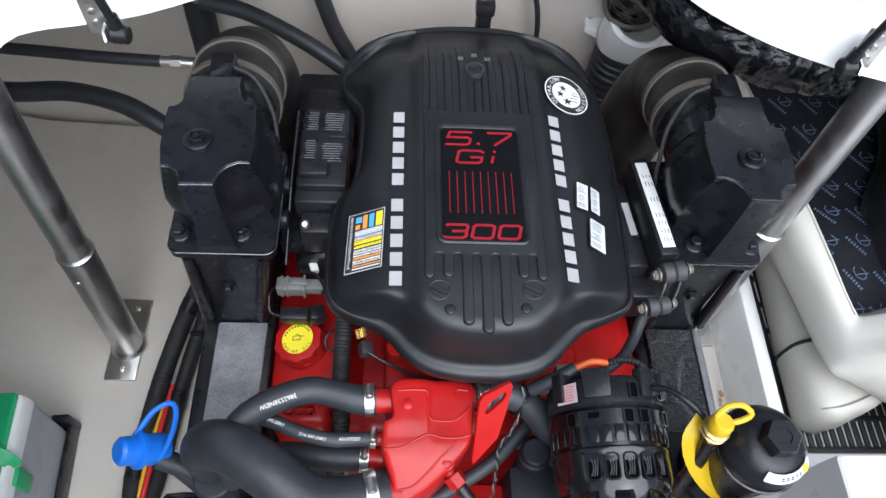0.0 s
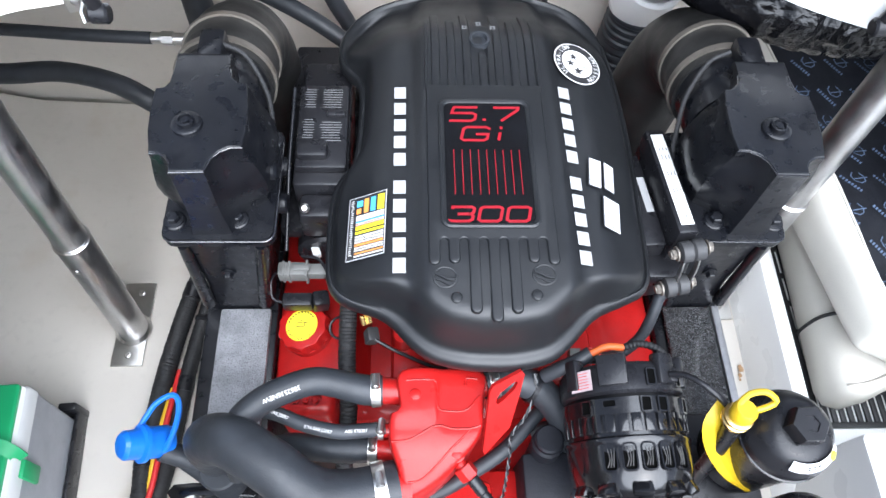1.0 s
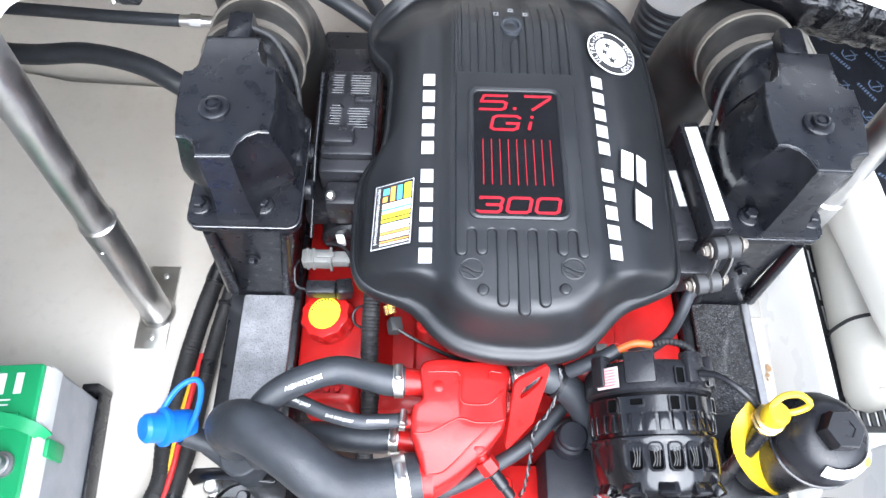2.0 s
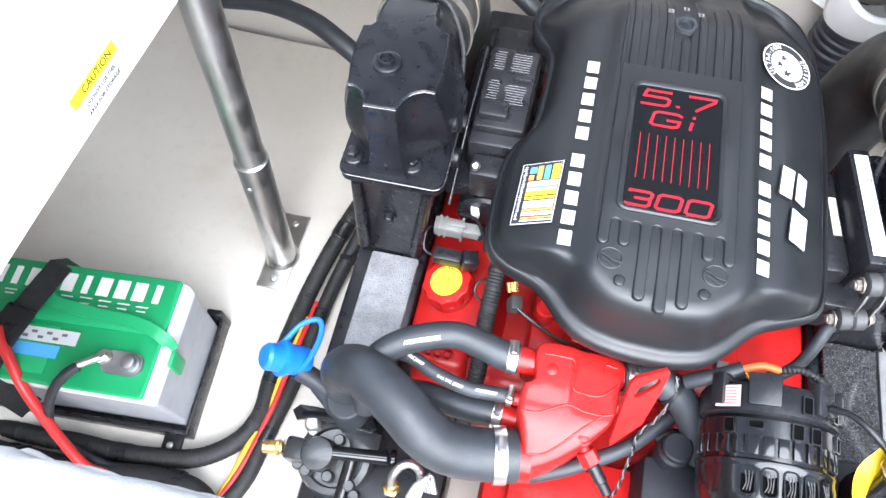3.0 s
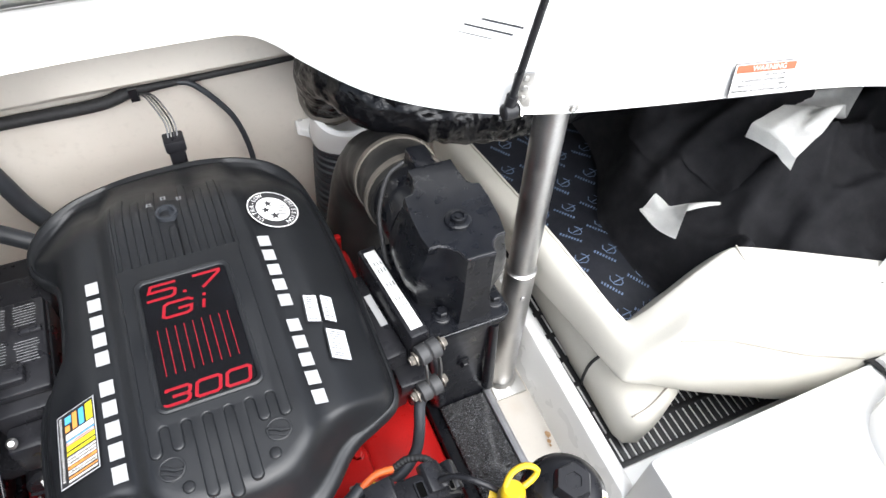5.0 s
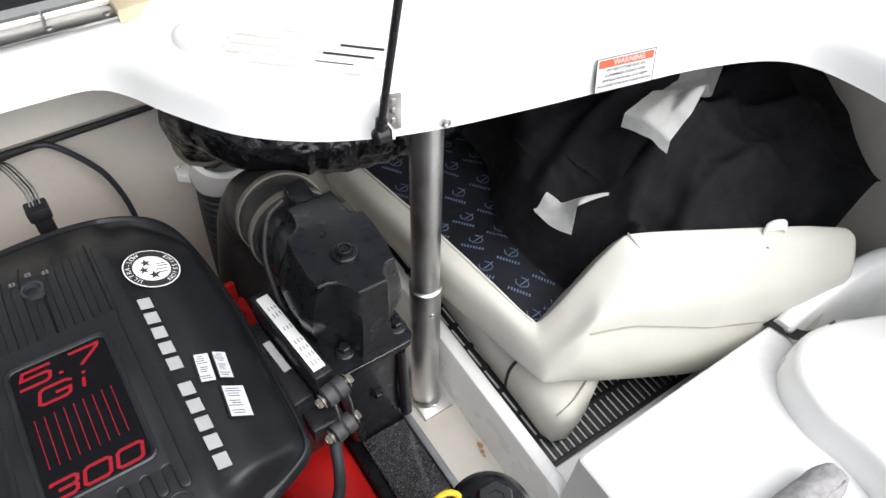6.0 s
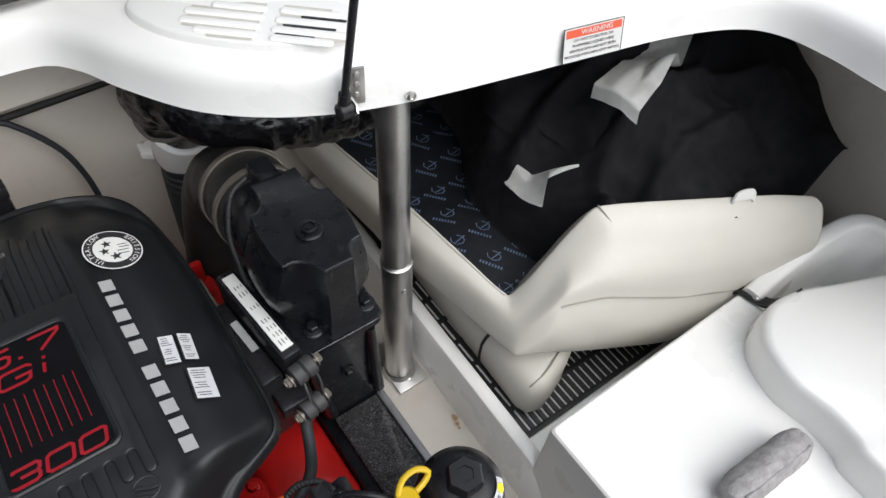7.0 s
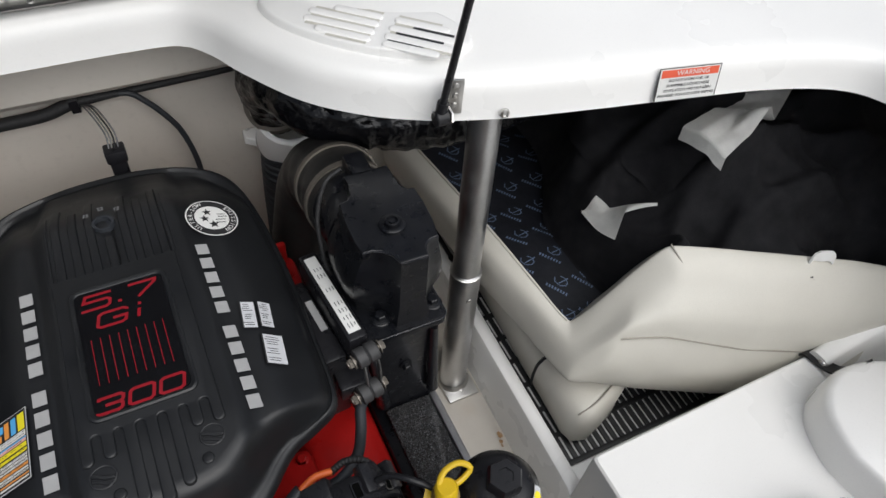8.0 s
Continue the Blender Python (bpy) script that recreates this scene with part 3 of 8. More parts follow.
def build_cover():
    cover = thing("engine_cover", "matt black moulded plastic engine cover with red and white lettering", "engine cover")
    rim = curve([(x, y + 0.0095 * smooth(0.475, 0.42, y) - 0.006 * smooth(0.86, 0.93, y), 0) for x, y in RIM], 0.007, closed=True)
    bm = B()
    prof = [(0.0, "r", 0.421), (-0.16, "r", 0.4225), (-0.26, "r", 0.4265), (-0.28, "r", 0.432), (-0.24, "r", 0.437), (-0.16, "r", 0.4405), (-0.05, "r", 0.4425), (0.08, "r", 0.4432), (0.20, "m", 0.065), (0.31, "m", 0.15), (0.42, "m", 0.32),
            (0.52, "m", 0.56), (0.62, "m", 0.74), (0.74, "m", 0.87), (0.88, "m", 0.95), (1.06, "m", 0.988), (1.3, "m", 1.0)] + [(k, "s", 1.0) for k in (0.2, 0.24, 0.28, 0.32, 0.36, 0.4, 0.44, 0.48, 0.52, 0.56, 0.6, 0.65, 0.7, 0.76, 0.82, 0.88, 0.94, 0.98)]
    rings = []
    for s, kind, v in prof:
        row = []
        for p in rim:
            mid = Vector((0.01, min(max(p.y, 0.515), 0.80), 0))
            skirt = 0.015 + 0.010 * smooth(0.50, 0.42, p.y) + 0.008 * smooth(0.85, 0.93, p.y)
            q = p.lerp(mid, s * skirt / (mid - p).length if kind != "s" else max(s, 1.3 * skirt / (mid - p).length + 0.1 * s))
            z = v if kind == "r" else 0.440 + (top(q.x, q.y) - 0.440) * v
            row.append(Vector((q.x, q.y, z)))
        rings.append(row)
    loft(bm, rings, (False, False))
    # close along the spine
    bmesh.ops.holes_fill(bm, edges=[e for e in bm.edges if e.is_boundary and all(abs(v.co.x - 0.01) < 0.02 for v in e.verts)], sides=0)
    part("shell", bm, COVER, cover, angle=65)
    bm = B()
    for k in range(7):
        x, far = 0.0065 + 0.0182 * (k - 3), (0.848, 0.825, 0.852, 0.758, 0.852, 0.825, 0.848)[k]
        ridge(bm, [(x, 0.688), (x, 0.75), (x, far)], 0.0112, 0.0024, 0.002, ease=0.6)
    part("aft_ribs", bm, COVER, cover)
    # raised middle field that ends in a comb of round fingers, long in the middle
    c, pitch, r, g, high = 0.005, 0.0196, 0.0052, 0.0046, 0.509
    arc = lambda x, y, rad, a0, a1: [(x + rad * math.cos(radians(a0 + (a1 - a0) * i / 10)), y + rad * math.sin(radians(a0 + (a1 - a0) * i / 10))) for i in range(11)]
    line = [(c - 3 * pitch - r, y) for y in (0.705, 0.66, 0.60, 0.54, 0.50)]
    for k, low in zip(range(-3, 4), (0.480, 0.4815, 0.431, 0.422, 0.431, 0.482, 0.480)):
        line += arc(c + k * pitch, low + r, r, 180, 360)
        if k < 3:
            line += arc(c + (k + 0.5) * pitch, high - g, g, 180, 0)
    line += [(c + 3 * pitch + r, y) for y in (0.50, 0.54, 0.60, 0.66, 0.705)]
    bm = B()
    rings = []
    for inset, h in ((-0.0010, -0.001), (-0.0005, 0.0004), (-0.0001, 0.0020), (0.0005, 0.0027), (0.0013, 0.0029)):
        row = []
        for i, (x, y) in enumerate(line):
            (x0, y0), (x1, y1) = line[i - 1], line[(i + 1) % len(line)]
            way = Vector((x1 - x0, y1 - y0, 0)).normalized()
            x, y = x - way.y * inset, y + way.x * inset
            row.append(Vector((x, y, top(x, y) + h)))
        rings.append(row)
    loft(bm, rings, (False, False))
    inner = [e for e in bm.edges if e.is_boundary and all(v.co.z > top(v.co.x, v.co.y) - 0.0004 for v in e.verts)]
    bmesh.ops.triangle_fill(bm, use_beauty=True, edges=inner)
    part("raised_field", bm, COVER, cover, angle=50)
    for s, y in ((-1, 0.4673), (1, 0.4695)):
        bm = B()
        x = 0.0045 + s * 0.0485
        ridge(bm, [(x + 0.0112 * math.cos(a * 0.5236), y + 0.0105 * math.sin(a * 0.5236)) for a in range(12)], 0.0026, 0.0010, 0.002, closed=True)
        ridge(bm, [(x - 0.011, y + 0.004), (x - 0.003, y + 0.001), (x + 0.002, y - 0.002), (x + 0.011, y - 0.003)], 0.0042, 0.0022, 0.0015)
        ridge(bm, [(x - 0.011, y - 0.001), (x - 0.003, y - 0.004), (x + 0.002, y - 0.007), (x + 0.009, y - 0.008)], 0.0030, 0.0014, 0.0015)
        part("moulded_emblem", bm, COVER, cover)
        bm = B()
        lathe(bm, [(0.0058, -0.002), (0.0056, 0.0012), (0.0042, 0.0026), (0.0, 0.0030)], (0.0054 + s * 0.0387, y - 0.0208, top(0.0054 + s * 0.0387, y - 0.0208)), (0, 0, 1), 18, (False, False))
        part("moulded_stud", bm, COVER, cover)
    # edges of the middle field towards the aft end
    for s in (-1, 1):
        bm = B()
        ridge(bm, [(c + s * 0.064, 0.83), (c + s * 0.064, 0.76), (c + s * 0.064, 0.69)], 0.005, 0.0014, 0.01)
        part("field_edge", bm, COVER, cover)
    # raised frame and gloss panel
    bm = B()
    rings = []
    for d, z in ((0.0, 0.5100), (0.001, 0.5158), (0.003, 0.5170), (0.006, 0.5163), (0.0072, 0.5146)):
        rings.append(rounded(-0.0475 + d, 0.0555 - d, 0.518 + d, 0.684 - d, 0.011 - d * 0.6, z))
    loft(bm, rings, (False, False))
    part("panel_frame", bm, COVER, cover)
    bm = B()
    loft(bm, [rounded(-0.0405, 0.0485, 0.525, 0.677, 0.007, z) for z in (0.511, 0.5152)])
    part("panel", bm, GLOSS_PANEL, cover, "glossy black panel")
    z = 0.5157
    for text, x, y, w, h in (("5", -0.0195, 0.6615, 0.0277, 0.0185), (".", 0.0030, 0.6540, 0.004, 0.0035), ("7", 0.0255, 0.6615, 0.0277, 0.0185), ("G", -0.0075, 0.6350, 0.0277, 0.0175),
                             ("i", 0.0190, 0.6350, 0.004, 0.0175), ("3", -0.0253, 0.5345, 0.0222, 0.0165), ("0", 0.0033, 0.5345, 0.0222, 0.0165), ("0", 0.0318, 0.5345, 0.0222, 0.0165)):
        bm = B()
        stroked(bm, NUMERALS[text], pose(x, y, z), w, h, 0.0033, 0.22)
        part("lettering", bm, RED_TEXT, cover)
    for k in range(9):
        bm = B()
        bars(bm, pose(0, 0, z), [(-0.0315 + 0.0087 * k, 0.586, 0.0008, 0.056)])
        part("stripe", bm, RED_TEXT, cover)
    name_row(cover, -0.0885, 0.716, 0.474, 0.0130)
    name_row(cover, 0.0985, 0.481, 0.716, -0.0130)
    # grommet and dial marks near the aft end
    bm = B()
    lathe(bm, [(0.013, 0), (0.012, 0.006), (0.009, 0.006), (0.008, 0.001), (0.0, 0.001)], (0.004, 0.775, 0.509), (0, 0, 1), 24, (True, False))
    part("grommet", bm, RUBBER, cover, "black rubber grommet")
    bm = B()
    for x in (-0.013, 0.004, 0.021):
        bars(bm, pose(x, 0.796 if x != 0.004 else 0.802, 0.5107), [(0, 0.002, 0.007, 0.0012), (0, -0.002, 0.007, 0.0012), (-0.002, 0, 0.0015, 0.003), (0.002, 0, 0.0015, 0.003)])
    part("dial_marks", bm, GREY_PRINT, cover)
    return cover


build_cover()


def on_cover(x, y, lift, turn):
    """A pose lying on the cover's skin."""
    e = 0.006
    n = Vector((top(x - e, y) - top(x + e, y), top(x, y - e) - top(x, y + e), 2 * e)).normalized()
    r = Vector((math.cos(radians(turn)), math.sin(radians(turn)), 0))
    m = plane((x, y, top(x, y)), r - n * r.dot(n), n.cross(r))
    return m @ Matrix.Translation((0, 0, lift))


def disc(bm, m, r, n=40, inner=0.0):
    outer = [bm.verts.new(m @ Vector((r * math.cos(2 * math.pi * k / n), r * math.sin(2 * math.pi * k / n), 0))) for k in range(n)]
    if not inner:
        bm.faces.new(outer)
        return
    ins = [bm.verts.new(m @ Vector((inner * math.cos(2 * math.pi * k / n), inner * math.sin(2 * math.pi * k / n), 0))) for k in range(n)]
    for k in range(n):
        j = (k + 1) % n
        bm.faces.new((outer[k], outer[j], ins[j], ins[k]))


def star(bm, m, x, y, r):
    pts = []
    for k in range(10):
        a, d = radians(90 + 36 * k), r if k % 2 == 0 else r * 0.42
        pts.append(bm.verts.new(m @ Vector((x + d * math.cos(a), y + d * math.sin(a), 0))))
    c = bm.verts.new(m @ Vector((x, y, 0)))
    for k in range(10):
        bm.faces.new((c, pts[k], pts[(k + 1) % 10]))


def build_badge():
    badge = thing("emission_badge", "round white and black ultra-low emission sticker on the engine cover", "sticker")
    m = on_cover(0.1205, 0.754, 0.0015, 0)
    up = lambda d: m @ Matrix.Translation((0, 0, d))
    bm = B(); disc(bm, m, 0.031); part("disc", bm, WHITE_PRINT, badge)
    bm = B(); disc(bm, up(0.0003), 0.0295, inner=0.0205); part("band", bm, DARK_PRINT, badge, "black band with white words")
    bm = B()
    for x, y, r in ((-0.004, 0.010, 0.0062), (-0.009, -0.001, 0.0062), (0.0, -0.011, 0.0068)):
        star(bm, up(0.0003), x, y, r)
    bars(bm, up(0.0003), [(0.012, 0.006, 0.010, 0.0012), (0.013, 0.002, 0.011, 0.0012), (0.010, -0.003, 0.012, 0.0012), (0.009, -0.008, 0.012, 0.0012)])
    part("stars", bm, DARK_PRINT, badge, "three black stars")
    for text, mid, sign in (("ULTRA-LOW", 170, -1), ("EMISSION", -10, -1)):
        for k, ch in enumerate(text):
            a = mid + sign * (k - (len(text) - 1) / 2) * 13.5
            w = up(0.0006) @ pose(0.025 * math.cos(radians(a)), 0.025 * math.sin(radians(a)), 0, 0, 0, a - 90)
            words("letter", ch, 0.0075, WHITE_PRINT, badge, w, thick=0.0001)


build_badge()


def build_spec_label():
    """The coloured service label, and the grey plates on the other side."""
    lab = thing("service_label", "printed service label with blue, yellow and orange fields", "label")
    m = plane((-0.1227, 0.5386, 0.4852), (0.0402, -0.0012, 0.024), (0.001, 0.0735, 0)) @ Matrix.Diagonal((0.98, 0.92, 1, 1))
    up = lambda d: m @ Matrix.Translation((0, 0, d))
    w, h = 0.046, 0.080
    bm = B(); bars(bm, m, [(0, 0, w + 0.002, h + 0.002)]); part("backing", bm, SILVER_LABEL, lab)
    bm = B(); bars(bm, up(0.0003), [(0, 0, w, h)]); part("dark_field", bm, DARK_PRINT, lab)
    rnd = random.Random(9)
    mid, wide = 0.0045, 0.0355
    fields = {"blue_field": (SKY_PRINT, [(-0.0095, 0.031, 0.008, 0.0085), (0.0075, 0.0265, 0.0065, 0.019), (mid, 0.0065, wide, 0.0018)]),
              "orange_field": (ORANGE_PRINT, [(-0.001, 0.0265, 0.006, 0.019), (-0.0105, 0.021, 0.006, 0.007), (mid, -0.0230, wide, 0.0030), (mid, -0.0335, wide, 0.0018)]),
              "yellow_field": (YELLOW_PRINT, [(0.0175, 0.0265, 0.0085, 0.020), (mid, -0.0015, wide, 0.0050), (mid, -0.0075, wide, 0.0034)]),
              "white_field": (WHITE_PRINT, [(mid, 0.0115, wide, 0.0070), (mid, -0.0125, wide, 0.0026), (mid, -0.0160, wide, 0.0026), (mid, -0.0195, wide, 0.0024), (mid, -0.0270, wide, 0.0022), (mid, -0.0300, wide, 0.0020), (mid, -0.0370, wide, 0.0020)]
                              + [(-0.0185 + rnd.uniform(-0.0006, 0.0006), 0.036 - 0.0026 * k, 0.0040 * rnd.uniform(0.6, 1), 0.0011) for k in range(28)]),
              "pink_field": (PINK_PRINT, [(mid, 0.0035, wide, 0.0034)])}
    for k, (name, (mt, rows)) in enumerate(fields.items()):
        for row in rows if name != "white_field" else [rows]:
            bm = B(); bars(bm, up(0.0006 + 0.0001 * k), row if name == "white_field" else [row]); part(name, bm, mt, lab)
    bm = B()
    bars(bm, up(0.0013), [(-0.011 + 0.0038 * k + rnd.uniform(-0.0005, 0.0005), y, 0.0024, 0.0007) for k in range(9) for y in (0.0130, 0.0100, 0.0035, -0.0015, -0.0075, -0.0125, -0.0160, -0.0195, -0.0230, -0.0275, -0.0305) if rnd.random() < 0.7])
    part("small_print", bm, DARK_PRINT, lab)
    rnd = random.Random(4)
    plates = ((0.1215, 0.598, 0.036, 0.0145), (0.1385, 0.598, 0.036, 0.0145), (0.1345, 0.549, 0.039, 0.023))
    for x, y, h, w in plates:
        one = thing("plate_label", "small silver plate label with tiny black print", "label", "labels on the engine cover")
        m = on_cover(x, y, 0.0022, -7)
        bm = B(); bars(bm, m, [(-0.0005, 0, w + 0.0026, h + 0.0026)]); part("border", bm, DARK_PRINT, one)
        bm = B(); bars(bm, m @ Matrix.Translation((0, 0, 0.0003)), [(0, 0, w, h)]); part("plate", bm, SILVER_LABEL, one)
        bm = B()
        rows = [(-w * 0.1 + rnd.uniform(-0.001, 0.001), h * (0.40 - 0.08 * k), w * rnd.uniform(0.4, 0.8), 0.0009) for k in range(11) if k not in (4, 8)]
        bars(bm, m @ Matrix.Translation((0, 0, 0.0006)), rows)
        part("print", bm, DARK_PRINT, one)


build_spec_label()


def build_riser(s, name, label):
    """Exhaust riser with its elbow bellows; s = -1 to port, 1 to starboard."""
    riser = thing(name, label, "exhaust riser", "exhaust risers")

    def at(pts):
        return [Vector((s * x, y, z)) for x, y, z in pts]

    def body(levels, n=8):
        rings = []
        for z, plan in levels:
            line = [Vector((s * x, y, z)) for x, y in plan]
            rings.append(line if s > 0 else line[::-1])
        return rings
    # top plan, seen for the starboard side: scalloped corners round the bolts
    shift = 0.010 if s > 0 else 0.0
    crown = [(x + shift, y) for x, y in ((0.272, 0.553), (0.304, 0.552), (0.305, 0.562), (0.309, 0.569), (0.316, 0.573), (0.326, 0.574), (0.331, 0.60), (0.333, 0.63), (0.332, 0.652), (0.324, 0.654),
             (0.319, 0.661), (0.318, 0.672), (0.317, 0.700), (0.262, 0.700), (0.262, 0.680), (0.259, 0.668), (0.252, 0.661), (0.242, 0.659), (0.238, 0.63), (0.237, 0.60), (0.239, 0.581), (0.250, 0.581), (0.260, 0.576), (0.268, 0.567))]

    def grown(plan, k, dy=0.0, cx=0.288, cy=0.622):
        return [(cx + (x - cx) * k, cy + (y - cy) * k + dy) for x, y in plan]
    # widest half-way up, drawn in round the bolts at the foot
    belly = [(x + shift, y) for x, y in ((0.272, 0.551), (0.304, 0.550), (0.309, 0.558), (0.316, 0.564), (0.326, 0.568), (0.337, 0.576), (0.346, 0.60), (0.349, 0.63), (0.347, 0.655), (0.338, 0.668), (0.329, 0.675), (0.322, 0.682),
             (0.317, 0.70), (0.262, 0.70), (0.250, 0.69), (0.238, 0.68), (0.229, 0.668), (0.223, 0.655), (0.220, 0.63), (0.221, 0.60), (0.227, 0.582), (0.241, 0.572), (0.256, 0.566), (0.266, 0.559))]
    foot = list(belly)
    for k, p in enumerate(((0.268, 0.547), (0.309, 0.546), (0.311, 0.558), (0.313, 0.566), (0.318, 0.574), (0.328, 0.580), (0.336, 0.60), (0.338, 0.63), (0.338, 0.655))):
        foot[k] = (p[0] + shift, p[1])
    for k, p in enumerate(((0.228, 0.655), (0.228, 0.63), (0.229, 0.605), (0.234, 0.590), (0.245, 0.583), (0.255, 0.576), (0.262, 0.564))):
        foot[17 + k] = (p[0] + shift, p[1])

    def between(a, b, k):
        return [(p[0] * (1 - k) + q[0] * k, p[1] * (1 - k) + q[1] * k) for p, q in zip(a, b)]
    bm = B()
    loft(bm, body([(0.446, foot), (0.458, foot), (0.468, between(foot, belly, 0.35)), (0.482, between(foot, belly, 0.8)), (0.500, belly), (0.518, between(belly, crown, 0.25)), (0.536, between(belly, crown, 0.6)),
                   (0.549, between(belly, crown, 0.9)), (0.5565, grown(crown, 1.010)), (0.5600, grown(crown, 1.006)), (0.5615, grown(crown, 0.996)), (0.5622, grown(crown, 0.978)), (0.5620, grown(crown, 0.94)), (0.5616, grown(crown, 0.5))]))
    part("riser_body", bm, CASTING, riser, angle=34)
    # thin beads added only along edges that should show a highlight
    bm = B()
    edge = [Vector((s * x, y, 0.5604)) for x, y in grown(crown, 1.004)]
    for run in (edge[20:] + edge[:6], edge[8:12], edge[14:18]):
        tube(bm, run, 0.0008, 7, smooth=False)
        part("highlight_bead", bm, CAST_EDGE, riser, "glossy bead added along the upper edge to catch highlights")
        bm = B()
    bm.free()
    bm = B()
    lathe(bm, [(0.024, 0), (0.024, 0.006), (0.021, 0.009), (0.012, 0.009), (0.010, 0.006), (0.010, 0.022), (0.007, 0.024)], (s * 0.240, 0.60, 0.49), (-s, 0, 0.25), 26)
    part("side_boss", bm, CASTING, riser) if s < 0 else bm.free()
    bm = B()
    lathe(bm, [(0.0155, 0.561), (0.0148, 0.5645), (0.012, 0.566), (0.0085, 0.5655), (0.0085, 0.570), (0.0065, 0.5705), (0.0055, 0.568), (0.0, 0.568)], (s * 0.2945, 0.6075, 0), (0, 0, 1), 24, (True, False))
    part("plug_boss", bm, CASTING, riser)
    bm = B()
    rod(bm, (s * 0.2945, 0.6075, 0.567), (s * 0.2945, 0.6075, 0.5695), 0.004, n=6)
    part("drain_plug", bm, CASTING, riser)
    # flange with bolts
    bm = B()
    fl = rounded(0.224, 0.343, 0.539, 0.69, 0.012, 0)
    rings = [[Vector((s * p.x, p.y, z)) for p in (fl if s > 0 else fl[::-1])] for z in (0.438, 0.4475)]
    rings += [[Vector((s * (p.x + (0.284 - p.x) * 0.02), p.y + (0.61 - p.y) * 0.02, 0.452)) for p in (fl if s > 0 else fl[::-1])]]
    loft(bm, rings)
    part("flange", bm, CASTING, riser)
    # the same added highlight bead round the flange's front
    bm = B()
    edge = [Vector((s * p.x, p.y, 0.4490)) for p in fl]
    tube(bm, edge[9:] + edge[:1], 0.0010, 7, smooth=False)
    part("flange_bead", bm, CAST_EDGE, riser)
    for x, y in ((0.264, 0.565), (0.331, 0.563), (0.236, 0.672), (0.336, 0.677)):
        bm = B()
        lathe(bm, [(0.0125, 0.4515), (0.012, 0.4535), (0.010, 0.455)], (s * x, y, 0), (0, 0, 1), 24)
        bolt(bm, (s * x, y, 0.4545), (0, 0, 1), 0.0072, 0.007)
        part("bolt", bm, CASTING, riser)
    # tapered column below the flange
    bm = B()
    levels = []
    for z, x0, x1, y0, y1 in ((0.436, 0.236, 0.330, 0.545, 0.68), (0.40, 0.238, 0.328, 0.546, 0.68), (0.32, 0.252, 0.332, 0.548, 0.68), (0.29, 0.256, 0.336, 0.546, 0.69), (0.255, 0.256, 0.338, 0.544, 0.69)):
        r = rounded(x0, x1, y0, y1, 0.012, z)
        levels.append([Vector((s * p.x, p.y, z)) for p in (r if s > 0 else r[::-1])])
    loft(bm, levels)
    part("column", bm, CASTING, riser)
    bm = B()
    for a, b in (((0.242, 0.545, 0.43), (0.262, 0.540, 0.285)), ((0.326, 0.545, 0.43), (0.332, 0.540, 0.285))):
        rod(bm, at([a])[0], at([b])[0], 0.006, 0.008, 10)
    for p in ((0.292, 0.546, 0.36), (0.262, 0.542, 0.285), (0.333, 0.542, 0.285)):
        bolt(bm, at([p])[0], (0, -1, 0), 0.006, 0.006)
    part("column_ribs", bm, CASTING, riser)
    # outlet neck and rubber elbow
    bm = B()
    tube(bm, at([(0.288, 0.66, 0.500), (0.288, 0.71, 0.492), (0.289, 0.745, 0.482)]), 0.052, 28)
    part("outlet_neck", bm, CASTING, riser)
    bm = B()
    tube(bm, at([(0.288, 0.715, 0.490), (0.289, 0.76, 0.480), (0.289, 0.80, 0.464), (0.286, 0.832, 0.440), (0.279, 0.850, 0.400), (0.268, 0.848, 0.345), (0.254, 0.832, 0.28), (0.246, 0.82, 0.15)] if s > 0 else [(0.288, 0.715, 0.490), (0.289, 0.76, 0.480), (0.289, 0.80, 0.464), (0.288, 0.832, 0.440), (0.285, 0.852, 0.40), (0.281, 0.856, 0.345), (0.278, 0.85, 0.28), (0.276, 0.84, 0.15)]), 0.0555, 32, 0.006,
         shape=lambda run, share: 1.0 + (0.012 * math.cos(run / 0.032 * 6.283) if 0.02 < run < 0.13 else 0.0))
    elbow = part("rubber_elbow", bm, BELLOWS, riser, "weathered black rubber exhaust elbow")
    line = curve(at([(0.288, 0.715, 0.490), (0.289, 0.76, 0.480), (0.290, 0.81, 0.462), (0.290, 0.85, 0.432)]), 0.004)
    for i in (4, 15):
        bm = B()
        way = (line[i + 1] - line[i - 1]).normalized()
        lathe(bm, [(0.0555, -0.0042), (0.0582, -0.0042), (0.0582, 0.0042), (0.0555, 0.0042)], line[i], way, 36, (False, False))
        part("clamp_band", bm, BAND, riser, "dull steel hose clamp")
    # hose that runs from the neck down beside the body
    bm = B()
    inner = at([(0.276, 0.722, 0.553), (0.252, 0.712, 0.545), (0.234, 0.690, 0.515), (0.230, 0.668, 0.485), (0.231, 0.655, 0.46), (0.236, 0.648, 0.44)])
    tube(bm, inner, 0.0029, 10, 0.002, shape=ribbed(0.004, 0.12))
    part("vent_hose", bm, LOOM, riser, "thin ribbed black hose")
    bm = B()
    box(bm, *sorted((s * (0.274 + shift), s * (0.302 + shift))), 0.690, 0.742, 0.508, 0.5585, 0.006)
    part("bracket_lug", bm, CASTING, riser)
    if s > 0:
        return riser
    # thin rod and studs on the inner side, to port only
    bm = B()
    rod(bm, (s * 0.213, 0.735, 0.470), (s * 0.217, 0.640, 0.44), 0.0022, n=10)
    rod(bm, (s * 0.217, 0.640, 0.44), (s * 0.221, 0.560, 0.39), 0.0022, n=10)
